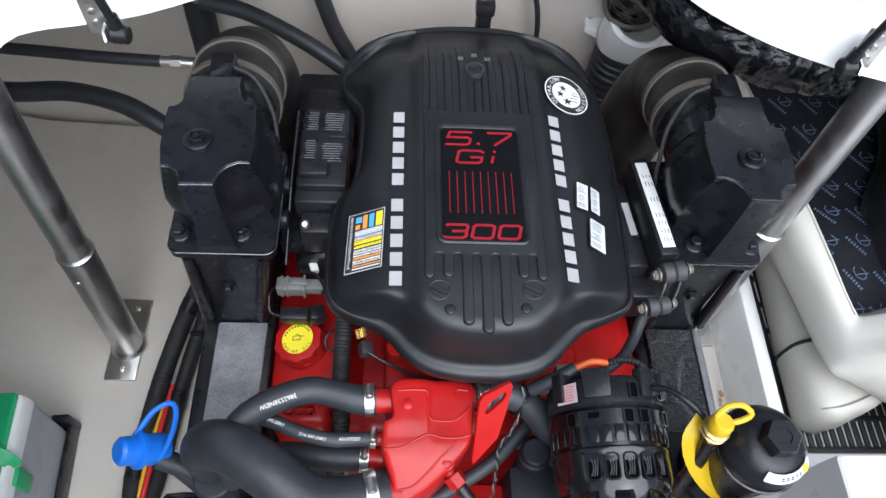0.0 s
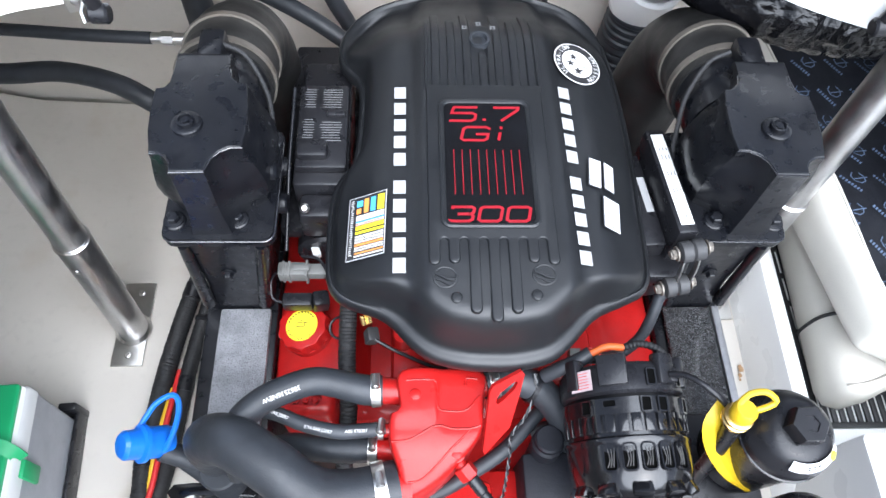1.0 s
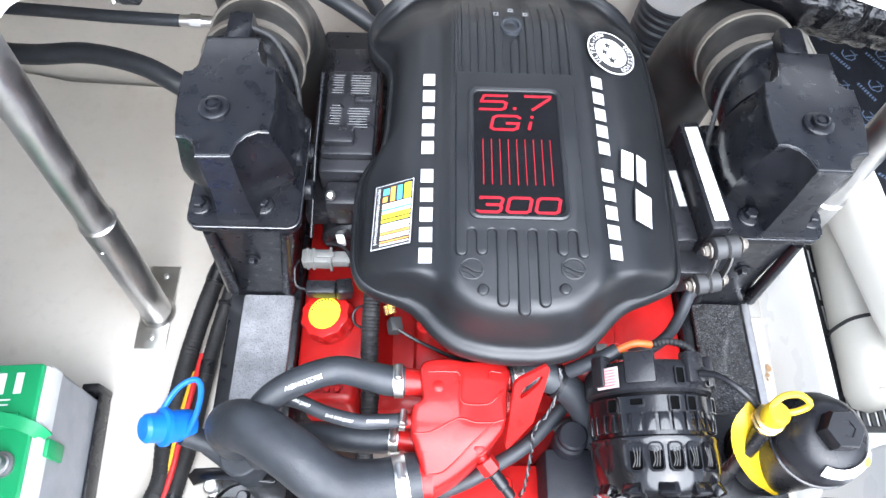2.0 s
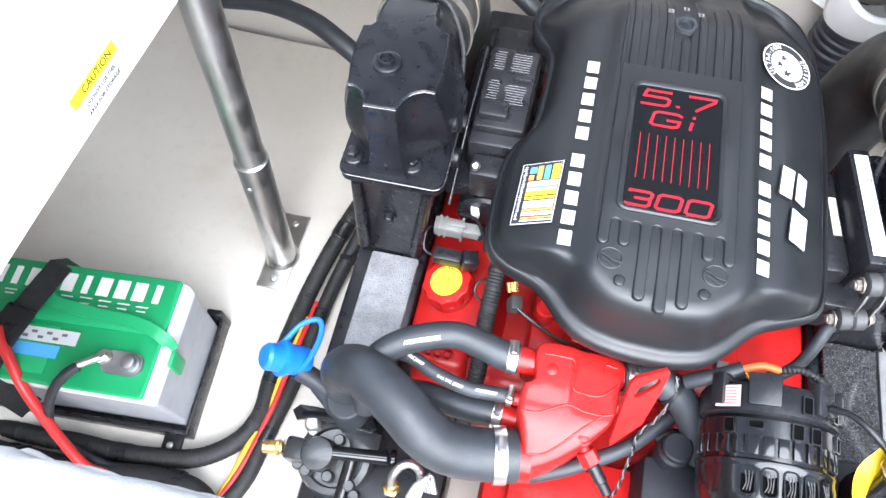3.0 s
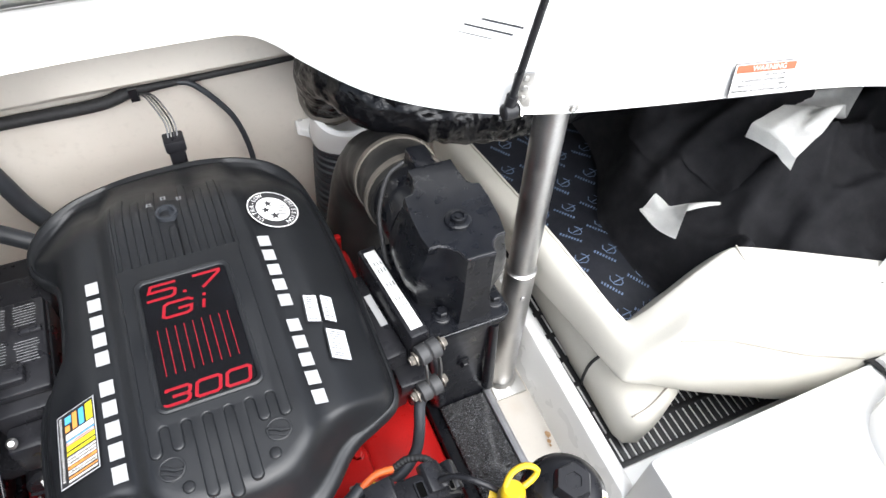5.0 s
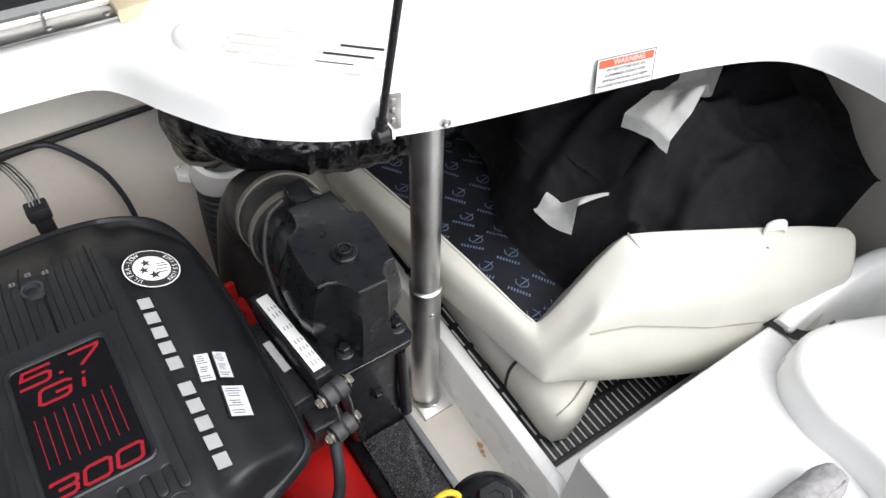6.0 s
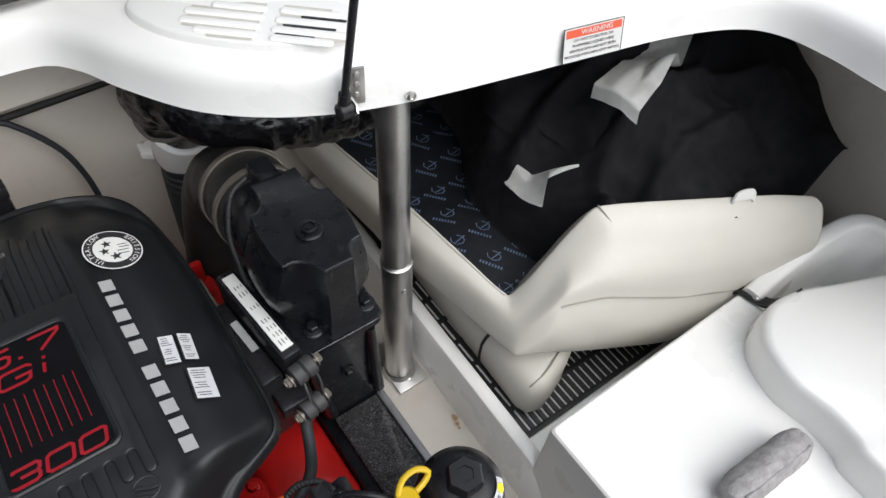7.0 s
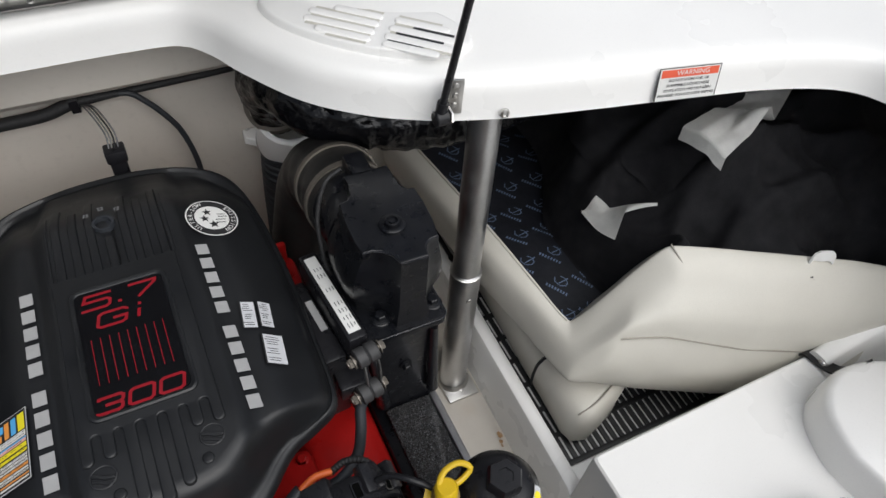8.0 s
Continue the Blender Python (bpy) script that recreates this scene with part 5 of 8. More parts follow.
def build_alternator():
    alt = thing("alternator", "black alternator with slotted end covers", "alternator")
    o = Vector((0.153, 0.340, 0.372))
    ax = Vector((-0.02, 0.97, 0.10)).normalized()      # shaft, pointing aft
    bm = B()
    lathe(bm, [(0.03, -0.064), (0.046, -0.062), (0.055, -0.056), (0.0605, -0.046), (0.0635, -0.034), (0.0645, -0.012), (0.0645, -0.008), (0.0655, -0.006), (0.0655, -0.003), (0.0615, -0.001), (0.0615, 0.019),
               (0.0645, 0.020), (0.0645, 0.036), (0.060, 0.041), (0.052, 0.046), (0.03, 0.047)], o, ax, 64)
    part("housing", bm, GLOSS_PLASTIC, alt)
    way, a, b = axes(ax)

    def facing(t, lift, along):
        out = a * math.cos(t) + b * math.sin(t)
        m = Matrix((ax.cross(out), ax, out)).transposed().to_4x4()
        m.translation = o + out * lift + ax * (along + 0.003)
        return out, m
    # ribs round the stator, slots with windings behind them
    for k in range(30):
        out, m = facing(2 * math.pi * k / 30, 0.0625, 0.009)
        if out.z < -0.35:
            continue
        bm = B()
        box(bm, -0.0048, 0.0048, -0.0095, 0.0095, -0.002, 0.0018, 0.0008)
        bmesh.ops.transform(bm, matrix=m, verts=bm.verts)
        part("stator_rib", bm, GLOSS_PLASTIC, alt)
    for k in range(22):
        out, m = facing(2 * math.pi * (k + 0.5) / 22, 0.0632, -0.025)
        if out.z < 0.66:
            continue
        m = m @ pose(0, 0, 0, -5, 0, 0)
        bm = B()
        loft(bm, [rounded(-0.0058, 0.0058, -0.012, 0.012, 0.004, z) for z in (-0.004, 0.0014)])
        rim = B()
        loft(rim, [rounded(-0.0078, 0.0078, -0.0140, 0.0140, 0.005, 0.0), rounded(-0.0074, 0.0074, -0.0136, 0.0136, 0.005, 0.0032), rounded(-0.0060, 0.0060, -0.0122, 0.0122, 0.004, 0.0032), rounded(-0.0056, 0.0056, -0.0118, 0.0118, 0.004, 0.0)], (False, False))
        bmesh.ops.transform(bm, matrix=m, verts=bm.verts)
        bmesh.ops.transform(rim, matrix=m, verts=rim.verts)
        # solid plate, its black colour giving the slot's inner shade
        part("vent_slot", bm, VOID, alt)
        part("vent_rim", rim, GLOSS_PLASTIC, alt)
        bm = B()
        for q in range(3):
            tube(bm, [m @ Vector((-0.004 + 0.003 * q, -0.009, 0.0014)), m @ Vector((-0.001 + 0.002 * q, -0.002, 0.0022)), m @ Vector((-0.003 + 0.0035 * q, 0.009, 0.0014))], 0.0006, 5)
        part("winding", bm, WINDING, alt)
    # claws that step down from the front bell
    for k in range(11):
        out, m = facing(2 * math.pi * k / 11, 0.0585, -0.050)
        if out.z < -0.3:
            continue
        bm = B()
        box(bm, -0.010, 0.010, -0.011, 0.006, -0.006, 0.004, 0.0025, (-28, 0, 0))
        box(bm, -0.004, 0.010, -0.018, -0.008, -0.010, -0.002, 0.002, (-40, 0, 0))
        bmesh.ops.transform(bm, matrix=m, verts=bm.verts)
        part("front_claw", bm, GLOSS_PLASTIC, alt)
    # rear cover, vents, cable post, label
    def facing_up(deg):
        out = (Vector((1, 0, 0)) * math.cos(radians(deg)) + Vector((0, -0.1, 1)) * math.sin(radians(deg))).normalized()
        out = (out - ax * out.dot(ax)).normalized()
        return out, Matrix((ax.cross(out), ax, out)).transposed().to_4x4()

    bm = B()
    lathe(bm, [(0.061, 0.040), (0.0645, 0.043), (0.0645, 0.066), (0.060, 0.072), (0.03, 0.074)], o, ax, 48)
    part("rear_cover", bm, PLASTIC, alt)
    for deg, far, w, h in ((78, 0.055, 0.008, 0.015), (44, 0.055, 0.008, 0.015), (86, 0.028, 0.009, 0.013), (70, 0.028, 0.009, 0.013), (38, 0.028, 0.009, 0.013), (118, 0.030, 0.012, 0.006), (140, 0.028, 0.009, 0.012)):
        out, m = facing_up(deg)
        m.translation = o + out * 0.0645 + ax * far
        rim = B()
        loft(rim, [rounded(-w / 2 - 0.002, w / 2 + 0.002, -h / 2 - 0.002, h / 2 + 0.002, 0.002, -0.002), rounded(-w / 2 - 0.0015, w / 2 + 0.0015, -h / 2 - 0.0015, h / 2 + 0.0015, 0.002, 0.0022),
                   rounded(-w / 2, w / 2, -h / 2, h / 2, 0.0015, 0.0022), rounded(-w / 2, w / 2, -h / 2, h / 2, 0.0015, -0.002)], (False, False))
        bmesh.ops.transform(rim, matrix=m, verts=rim.verts)
        part("vent_rim", rim, GLOSS_PLASTIC, alt)
        # black patch inside the rim for the shade of the slot
        bm = B()
        bars(bm, m @ pose(0, 0, 0.0008), [(0, 0, w, h)])
        part("vent_slot", bm, VOID, alt)
    bm = B()
    box(bm, 0.180, 0.197, 0.384, 0.401, 0.405, 0.436, 0.004)
    part("terminal_block", bm, PLASTIC, alt)
    bm = B()
    out = Vector((-0.80, -0.07, 0.62)).normalized()
    out = (out - ax * out.dot(ax)).normalized()
    side = Matrix((ax.cross(out), ax, out)).transposed().to_4x4()
    side.translation = o + out * 0.0662 + ax * 0.056
    bars(bm, side, [(0, 0, 0.027, 0.021)])
    part("label", bm, PAPER, alt, "pale pink paper label")
    bm = B()
    bars(bm, side @ pose(0, 0, 0.0004), [(0.001 * (k % 2), 0.0075 - 0.003 * k, 0.020 - 0.004 * (k % 2), 0.0007) for k in range(6)])
    part("label_print", bm, RED_WIRE, alt)
    bm = B()
    lathe(bm, [(0.012, 0), (0.036, 0.002), (0.037, 0.006), (0.030, 0.012), (0.037, 0.018), (0.037, 0.022), (0.014, 0.024)], o + ax * -0.115, ax, 32)
    rod(bm, o + ax * -0.125, o + ax * -0.07, 0.010, n=16)
    part("pulley", bm, PLASTIC, alt)
    bm = B()
    rod(bm, (0.080, 0.340, 0.20), (0.080, 0.352, 0.318), 0.0185, n=26, bevel=0.003)
    rod(bm, (0.080, 0.352, 0.318), (0.080, 0.353, 0.329), 0.0165, n=26, bevel=0.002)
    box(bm, 0.052, 0.125, 0.285, 0.345, 0.20, 0.295, 0.006)
    part("mounting_foot", bm, LINER, alt, "dull black mounting foot")
    # square bosses and the notches between them on the rear cover
    for deg, w in ((152, 0.016), (112, 0.030), (61, 0.022), (28, 0.016)):
        out, m = facing_up(deg)
        m.translation = o + out * 0.0655 + ax * 0.062
        bm = B()
        box(bm, -w / 2, w / 2, -0.014, 0.018, -0.010, 0.0035, 0.0025)
        bmesh.ops.transform(bm, matrix=m, verts=bm.verts)
        part("rear_boss", bm, PLASTIC, alt)
    bm = B()
    for dx in (-0.045, 0.045):
        bolt(bm, (0.15 + dx, 0.272, 0.40), (0, -0.5, 0.8), 0.006, 0.006)
    part("through_bolt", bm, PLASTIC, alt)
    # cables
    cab = thing("alternator_cable", "orange-sheathed battery cable behind the alternator", "cable")
    bm = B()
    tube(bm, [(0.112, 0.422, 0.409), (0.124, 0.427, 0.413), (0.135, 0.43, 0.415), (0.152, 0.430, 0.411)], 0.0040, 12)
    part("sheath", bm, ORANGE, cab, "orange sheath")
    bm = B()
    tube(bm, [(0.070, 0.410, 0.378), (0.085, 0.413, 0.393), (0.10, 0.417, 0.403), (0.116, 0.424, 0.410)], 0.0082, 12)
    part("boot", bm, RUBBER, cab)
    bm = B()
    tube(bm, [(0.152, 0.430, 0.411), (0.168, 0.431, 0.420), (0.186, 0.422, 0.424), (0.196, 0.405, 0.416), (0.198, 0.388, 0.40)], 0.0040, 10, 0.002, shape=ribbed(0.004, 0.1))
    part("loom", bm, LOOM, cab)
    cab = thing("engine_lead", "thin black lead from the alternator to the oil filter bracket", "cable")
    bm = B()
    tube(bm, [(0.188, 0.392, 0.437), (0.202, 0.386, 0.448), (0.22, 0.37, 0.452), (0.24, 0.352, 0.44), (0.246, 0.33, 0.40)], 0.0036, 10)
    part("lead", bm, PLASTIC, cab)


build_alternator()


def build_filter():
    f = thing("oil_filter", "black screw-on oil filter with a hexagon top", "oil filter")
    c = (0.300, 0.345, 0.0)
    bm = B()
    lathe(bm, [(0.040, 0.30), (0.0415, 0.305), (0.0415, 0.415), (0.0445, 0.418), (0.0450, 0.428), (0.0435, 0.433), (0.041, 0.436), (0.038, 0.444), (0.031, 0.452), (0.024, 0.455), (0.018, 0.456)], c, (0.0, -0.03, 1), 44)
    part("canister", bm, PLASTIC, f)
    bm = B()
    lathe(bm, [(0.0195, 0.452), (0.0195, 0.470), (0.0175, 0.4735), (0.009, 0.4735), (0.0085, 0.472), (0.0, 0.472)], (0.300, 0.345, 0.0), (0.0, -0.03, 1), 6, (True, False))
    part("hexagon", bm, PLASTIC, f)
    bm = B()
    rings = []
    for a in range(-115, -24, 5):
        c_, s_ = math.cos(radians(a)), math.sin(radians(a))
        rings.append([Vector((0.300 + r * c_, 0.331 + r * s_, z)) for r, z in ((0.0405, 0.4425), (0.0375, 0.4465), (0.033, 0.4515))])
    loft(bm, rings, (False, False), closed=False)
    part("label", bm, SILVER_LABEL, f, "curved silver label")
    bm = B()
    lathe(bm, [(0.034, 0.20), (0.038, 0.22), (0.038, 0.30), (0.034, 0.305)], c, (0, 0, 1), 30)
    box(bm, 0.24, 0.33, 0.27, 0.39, 0.24, 0.29, 0.006)
    part("filter_head", bm, PLASTIC, f)
    for deg, mt in ((-100, WHITE_PRINT), (-42, YELLOW_PRINT)):
        c_, s_ = math.cos(radians(deg)), math.sin(radians(deg))
        bm = B()
        disc(bm, plane((0.300 + 0.0372 * c_, 0.331 + 0.0372 * s_, 0.4482), (-s_, c_, 0), (-c_ * 0.72, -s_ * 0.72, 0.69)), 0.0050, 20)
        part("round_mark", bm, mt, f)
    bm = B()
    for k, deg in enumerate((-88, -80, -72, -64, -56)):
        c_, s_ = math.cos(radians(deg)), math.sin(radians(deg))
        bars(bm, plane((0.300 + 0.0372 * c_, 0.331 + 0.0372 * s_, 0.4480), (-s_, c_, 0), (-c_ * 0.72, -s_ * 0.72, 0.69)), [(0, 0.001, 0.003, 0.0012), (0, -0.0015, 0.0035, 0.0010)])
    part("label_print", bm, DARK_PRINT, f)
    bm = B()
    lathe(bm, [(0.0445, 0.4155), (0.0462, 0.4165), (0.0462, 0.4185), (0.0445, 0.4195)], (0.300, 0.345, 0), (0.0, -0.03, 1), 44, (False, False))
    part("rolled_seam", bm, GLOSS_PLASTIC, f)
    g = thing("fuel_filter", "black domed fuel filter canister beside the oil filter", "fuel filter")
    bm = B()
    lathe(bm, [(0.036, 0.10), (0.040, 0.11), (0.040, 0.385), (0.038, 0.397), (0.032, 0.405), (0.021, 0.409), (0.019, 0.407), (0.017, 0.409), (0.0, 0.409)], (0.315, 0.243, 0.0), (0, 0, 1), 40, (True, False))
    part("canister", bm, PLASTIC, g)
    d = thing("dipstick_tube", "yellow dipstick handle and yellow tag on a brass-collared tube", "dipstick")
    bm = B()
    tube(bm, [(0.248, 0.300, 0.20), (0.246, 0.315, 0.32), (0.243, 0.335, 0.42), (0.242, 0.343, 0.446)], 0.0085, 14)
    part("tube", bm, PLASTIC, d)
    bm = B()
    lathe(bm, [(0.012, 0), (0.0145, 0.002), (0.0145, 0.006), (0.012, 0.008), (0.0145, 0.010), (0.0145, 0.013), (0.010, 0.015)], (0.242, 0.343, 0.440), (0, 0.1, 1), 20)
    part("collar", bm, BRASS, d, "brass collar")
    bm = B()
    lathe(bm, [(0.011, 0), (0.012, 0.004), (0.012, 0.014), (0.009, 0.018)], (0.242, 0.344, 0.454), (0, 0.1, 1), 18)
    loop = [(0.236, 0.350, 0.468), (0.246, 0.359, 0.476), (0.262, 0.360, 0.478), (0.272, 0.353, 0.472), (0.262, 0.348, 0.466), (0.246, 0.346, 0.465)]
    line = curve(loop, 0.004, closed=True)
    tube(bm, line + [line[0]], 0.0032, 8, smooth=False)
    part("handle", bm, YELLOW, d, "yellow plastic loop handle")
    bm = B()
    left = curve([(0.230, 0.364, 0.440), (0.219, 0.346, 0.420), (0.229, 0.324, 0.390), (0.255, 0.303, 0.360), (0.290, 0.292, 0.330)], 0.008)
    right = curve([(0.240, 0.362, 0.440), (0.244, 0.348, 0.420), (0.257, 0.335, 0.390), (0.274, 0.314, 0.360), (0.296, 0.292, 0.330)], 0.008)
    n = min(len(left), len(right))
    rings = []
    for k in range(n):
        a, b = left[k], right[k]
        bow = Vector((-0.004, -0.006, 0.006)) * math.sin(math.pi * k / (n - 1))
        rings.append([a, (a + b) / 2 + bow, b, (a + b) / 2 + bow + Vector((0.001, 0.002, -0.003))])
    loft(bm, rings)
    part("tag", bm, YELLOW, d, "yellow plastic tag")


build_filter()


def build_modules():
    """Fuse box to port, control module and rubber mounts to starboard, small plugs."""
    fb = thing("fuse_box", "black plastic fuse box with printed lid", "fuse box")
    bm = B()
    box(bm, -0.212, -0.148, 0.618, 0.760, 0.38, 0.440, 0.004)
    part("case", bm, PLASTIC, fb)
    bm = B()
    box(bm, -0.210, -0.150, 0.634, 0.757, 0.440, 0.452, 0.004)
    lid = part("lid", bm, PLASTIC, fb)
    bm = B()
    box(bm, -0.207, -0.172, 0.644, 0.668, 0.450, 0.462, 0.004)
    part("raised_pad", bm, PLASTIC, lid)
    bm = B()
    box(bm, -0.176, -0.153, 0.706, 0.716, 0.450, 0.457, 0.003)
    part("raised_pad", bm, PLASTIC, lid)
    rnd = random.Random(7)
    bm = B()
    rows = []
    for y in [0.672 + 0.0038 * k for k in range(21)]:
        if 0.703 < y < 0.719:
            continue
        rows.append((-0.196 + rnd.uniform(-0.001, 0.001), y, rnd.uniform(0.010, 0.014), 0.0007))
        if y > 0.72 or y < 0.70:
            rows.append((-0.170, y, rnd.uniform(0.020, 0.026), 0.0007))
    bars(bm, pose(0, 0, 0.4526), rows)
    part("print", bm, FINE_PRINT, lid, "rows of tiny grey print")
    bm = B()
    box(bm, -0.236, -0.142, 0.60, 0.90, 0.345, 0.372, 0.006)
    box(bm, -0.214, -0.150, 0.772, 0.83, 0.372, 0.415, 0.008)
    part("base_plate", bm, PLASTIC, fb)
    bm = B()
    box(bm, -0.205, -0.155, 0.585, 0.617, 0.375, 0.425, 0.006)
    rod(bm, (-0.205, 0.60, 0.41), (-0.19, 0.60, 0.41), 0.013, n=16, bevel=0.002)
    part("bracket", bm, PLASTIC, fb)
    bm = B()
    lathe(bm, [(0.005, 0), (0.006, 0.003), (0.003, 0.006)], (-0.197, 0.594, 0.428), (0, -0.5, 1), 12)
    part("stud", bm, STEEL, fb, "bright steel stud")
    bm = B()
    rod(bm, (-0.178, 0.585, 0.33), (-0.178, 0.64, 0.33), 0.04, n=26, bevel=0.004)
    part("coil", bm, PLASTIC, fb)

    ecu = thing("control_module", "flat black control module with white labels", "control module")
    m = pose(0.2215, 0.614, 0.40, 0, 0, 5) @ pose(0, 0, 0, -3, 0, 0)
    bm = B()
    box(bm, -0.012, 0.012, -0.076, 0.072, -0.09, 0.062, 0.004)
    bmesh.ops.transform(bm, matrix=m, verts=bm.verts)
    part("case", bm, PLASTIC, ecu)
    bm = B()
    box(bm, -0.0075, 0.0075, -0.066, 0.062, 0.0625, 0.0636, 0.0003)
    bmesh.ops.transform(bm, matrix=m, verts=bm.verts)
    part("label", bm, WHITE_PRINT, ecu, "white printed strip")
    bm = B()
    rnd = random.Random(2)
    bars(bm, m @ pose(0, 0, 0.0641), [(-0.003 + 0.004 * (k % 3), -0.056 + 0.0085 * (k // 3) * 1.4, 0.0011, 0.008 * rnd.uniform(0.5, 1)) for k in range(27) if k // 3 not in (4, 6)])
    part("print", bm, GREY_PRINT, ecu)
    bm = B()
    box(bm, -0.04, -0.013, -0.07, 0.06, -0.09, 0.03, 0.004)
    bmesh.ops.transform(bm, matrix=m, verts=bm.verts)
    part("heat_sink", bm, PLASTIC, ecu)
    bm = B()
    bars(bm, m @ pose(-0.021, 0.0, 0.0305), [(0, 0, 0.009, 0.050)])
    part("side_label", bm, NAME_PRINT, ecu)
    for x, y, z in ((0.230, 0.525, 0.455), (0.228, 0.509, 0.400)):
        mt = thing("rubber_mount", "grey rubber vibration mount with steel washers", "mount", "rubber mounts")
        bm = B()
        lathe(bm, [(0.009, -0.014), (0.0122, -0.0125), (0.0122, -0.002), (0.010, 0.0), (0.0122, 0.002), (0.0122, 0.0125), (0.009, 0.014)], (x, y, z), (1, 0.15, 0.1), 22)
        part("rubber", bm, MOUNT, mt)
        bm = B()
        rod(bm, (x - 0.024, y - 0.004, z - 0.003), (x + 0.022, y + 0.004, z + 0.003), 0.0045, n=10)
        bolt(bm, (x + 0.016, y + 0.003, z + 0.002), (1, 0.15, 0.1), 0.006, 0.005)
        bolt(bm, (x - 0.016, y - 0.003, z - 0.002), (-1, -0.15, -0.1), 0.006, 0.005)
        part("bolt", bm, BAND, mt, "dull plated bolt")
    br = thing("module_bracket", "bare metal bracket between the rubber mounts", "bracket")
    bm = B()
    strap(bm, [(0.242, 0.526, 0.447), (0.244, 0.520, 0.43), (0.243, 0.514, 0.41), (0.241, 0.508, 0.396)], (1, 0, 0), 0.009, 0.002)
    strap(bm, [(0.226, 0.524, 0.445), (0.226, 0.517, 0.43), (0.226, 0.510, 0.408)], (1, 0, 0), 0.007, 0.002)
    part("strip", bm, STEEL, br)
    bm = B()
    box(bm, 0.195, 0.235, 0.515, 0.545, 0.385, 0.41, 0.003)
    part("foot", bm, PLASTIC, br)
    hose = thing("fuel_hose", "black printed hose curling down from the module bracket", "hose")
    bm = B()
    tube(bm, [(0.222, 0.507, 0.396), (0.213, 0.501, 0.385), (0.205, 0.481, 0.365), (0.194, 0.464, 0.345), (0.171, 0.45, 0.335), (0.153, 0.447, 0.33), (0.12, 0.45, 0.32)], 0.0068, 14)
    part("hose", bm, RUBBER, hose)
    pl = thing("wiring_plug", "grey multi-pin wiring connector with black leads", "connector")
    bm = B()
    box(bm, -0.240, -0.205, 0.554, 0.572, 0.318, 0.338, 0.002)
    part("shell", bm, CONNECTOR, pl)
    bm = B()
    box(bm, -0.205, -0.180, 0.556, 0.571, 0.320, 0.336, 0.002)
    part("mating_half", bm, CONNECTOR, pl)
    bm = B()
    box(bm, -0.222, -0.200, 0.559, 0.567, 0.3382, 0.342, 0.0015)
    part("latch", bm, CONNECTOR, pl)
    for x, d in ((-0.235, 0.0012), (-0.228, 0.0012), (-0.2065, 0.0022)):
        bm = B()
        box(bm, x, x + 0.0035, 0.554 - d, 0.572 + d, 0.318 - d, 0.338 + d, 0.001)
        part("rib", bm, CONNECTOR, pl)
    bm = B()
    for k in range(4):
        tube(bm, [(-0.182, 0.552 + 0.004 * k, 0.33), (-0.17, 0.556 + 0.003 * k, 0.34), (-0.162, 0.56 - 0.004 * k, 0.35), (-0.158, 0.575, 0.36)], 0.0018, 6)
    tube(bm, [(-0.243, 0.56, 0.33), (-0.250, 0.555, 0.32), (-0.248, 0.535, 0.31), (-0.23, 0.528, 0.31)], 0.0018, 6)
    tube(bm, [(-0.21, 0.575, 0.347), (-0.19, 0.570, 0.350), (-0.178, 0.555, 0.345), (-0.17, 0.535, 0.335)], 0.002, 6)
    part("lead_bundle", bm, PLASTIC, pl)
    bm = B()
    box(bm, -0.198, -0.188, 0.575, 0.590, 0.338, 0.352, 0.002, (0, 0, 20))
    part("clip", bm, WHITE_PRINT, pl, "white clip")
    pl = thing("wiring_plug", "black two-part wiring plug lying on the rocker cover", "connector")
    bm = B()
    box(bm, -0.235, -0.198, 0.522, 0.540, 0.298, 0.318, 0.003)
    part("socket", bm, PLASTIC, pl)
    bm = B()
    box(bm, -0.198, -0.178, 0.520, 0.540, 0.300, 0.324, 0.003, (0, 10, 12))
    part("shell", bm, PLASTIC, pl)
    sn = thing("knock_sensor", "small grey sensor plug with brass terminals", "sensor")
    bm = B()
    box(bm, -0.130, -0.115, 0.466, 0.484, 0.325, 0.343, 0.003, (0, 20, 10))
    part("plug", bm, MOUNT, sn)
    bm = B()
    rod(bm, (-0.130, 0.485, 0.345), (-0.133, 0.494, 0.352), 0.004, n=8)
    rod(bm, (-0.124, 0.486, 0.348), (-0.126, 0.495, 0.355), 0.003, n=8)
    part("terminal", bm, BRASS, sn)
    bm = B()
    ring(bm, (-0.160, 0.487, 0.33), (0.3, -0.4, 0.8), 0.013, 0.0016)
    part("lead_loop", bm, PLASTIC, sn)
    bm = B()
    tube(bm, [(-0.118, 0.468, 0.340), (-0.095, 0.456, 0.336), (-0.07, 0.442, 0.342), (-0.05, 0.428, 0.358), (-0.035, 0.42, 0.378)], 0.0022, 8)
    part("sensor_lead", bm, PLASTIC, sn)
    sn = thing("injector_plug", "small plug with yellow and red leads under the cover", "connector")
    bm = B()
    box(bm, 0.108, 0.124, 0.438, 0.452, 0.335, 0.352, 0.002)
    part("plug", bm, CONNECTOR, sn)
    for dy, mt in ((0.0, YELLOW_WIRE), (0.004, RED_WIRE)):
        bm = B()
        tube(bm, [(0.12, 0.445 + dy, 0.35), (0.132, 0.446 + dy, 0.356), (0.145, 0.438 + dy, 0.35), (0.16, 0.436 + dy, 0.34)], 0.0016, 6)
        part("lead", bm, mt, sn)


build_modules()

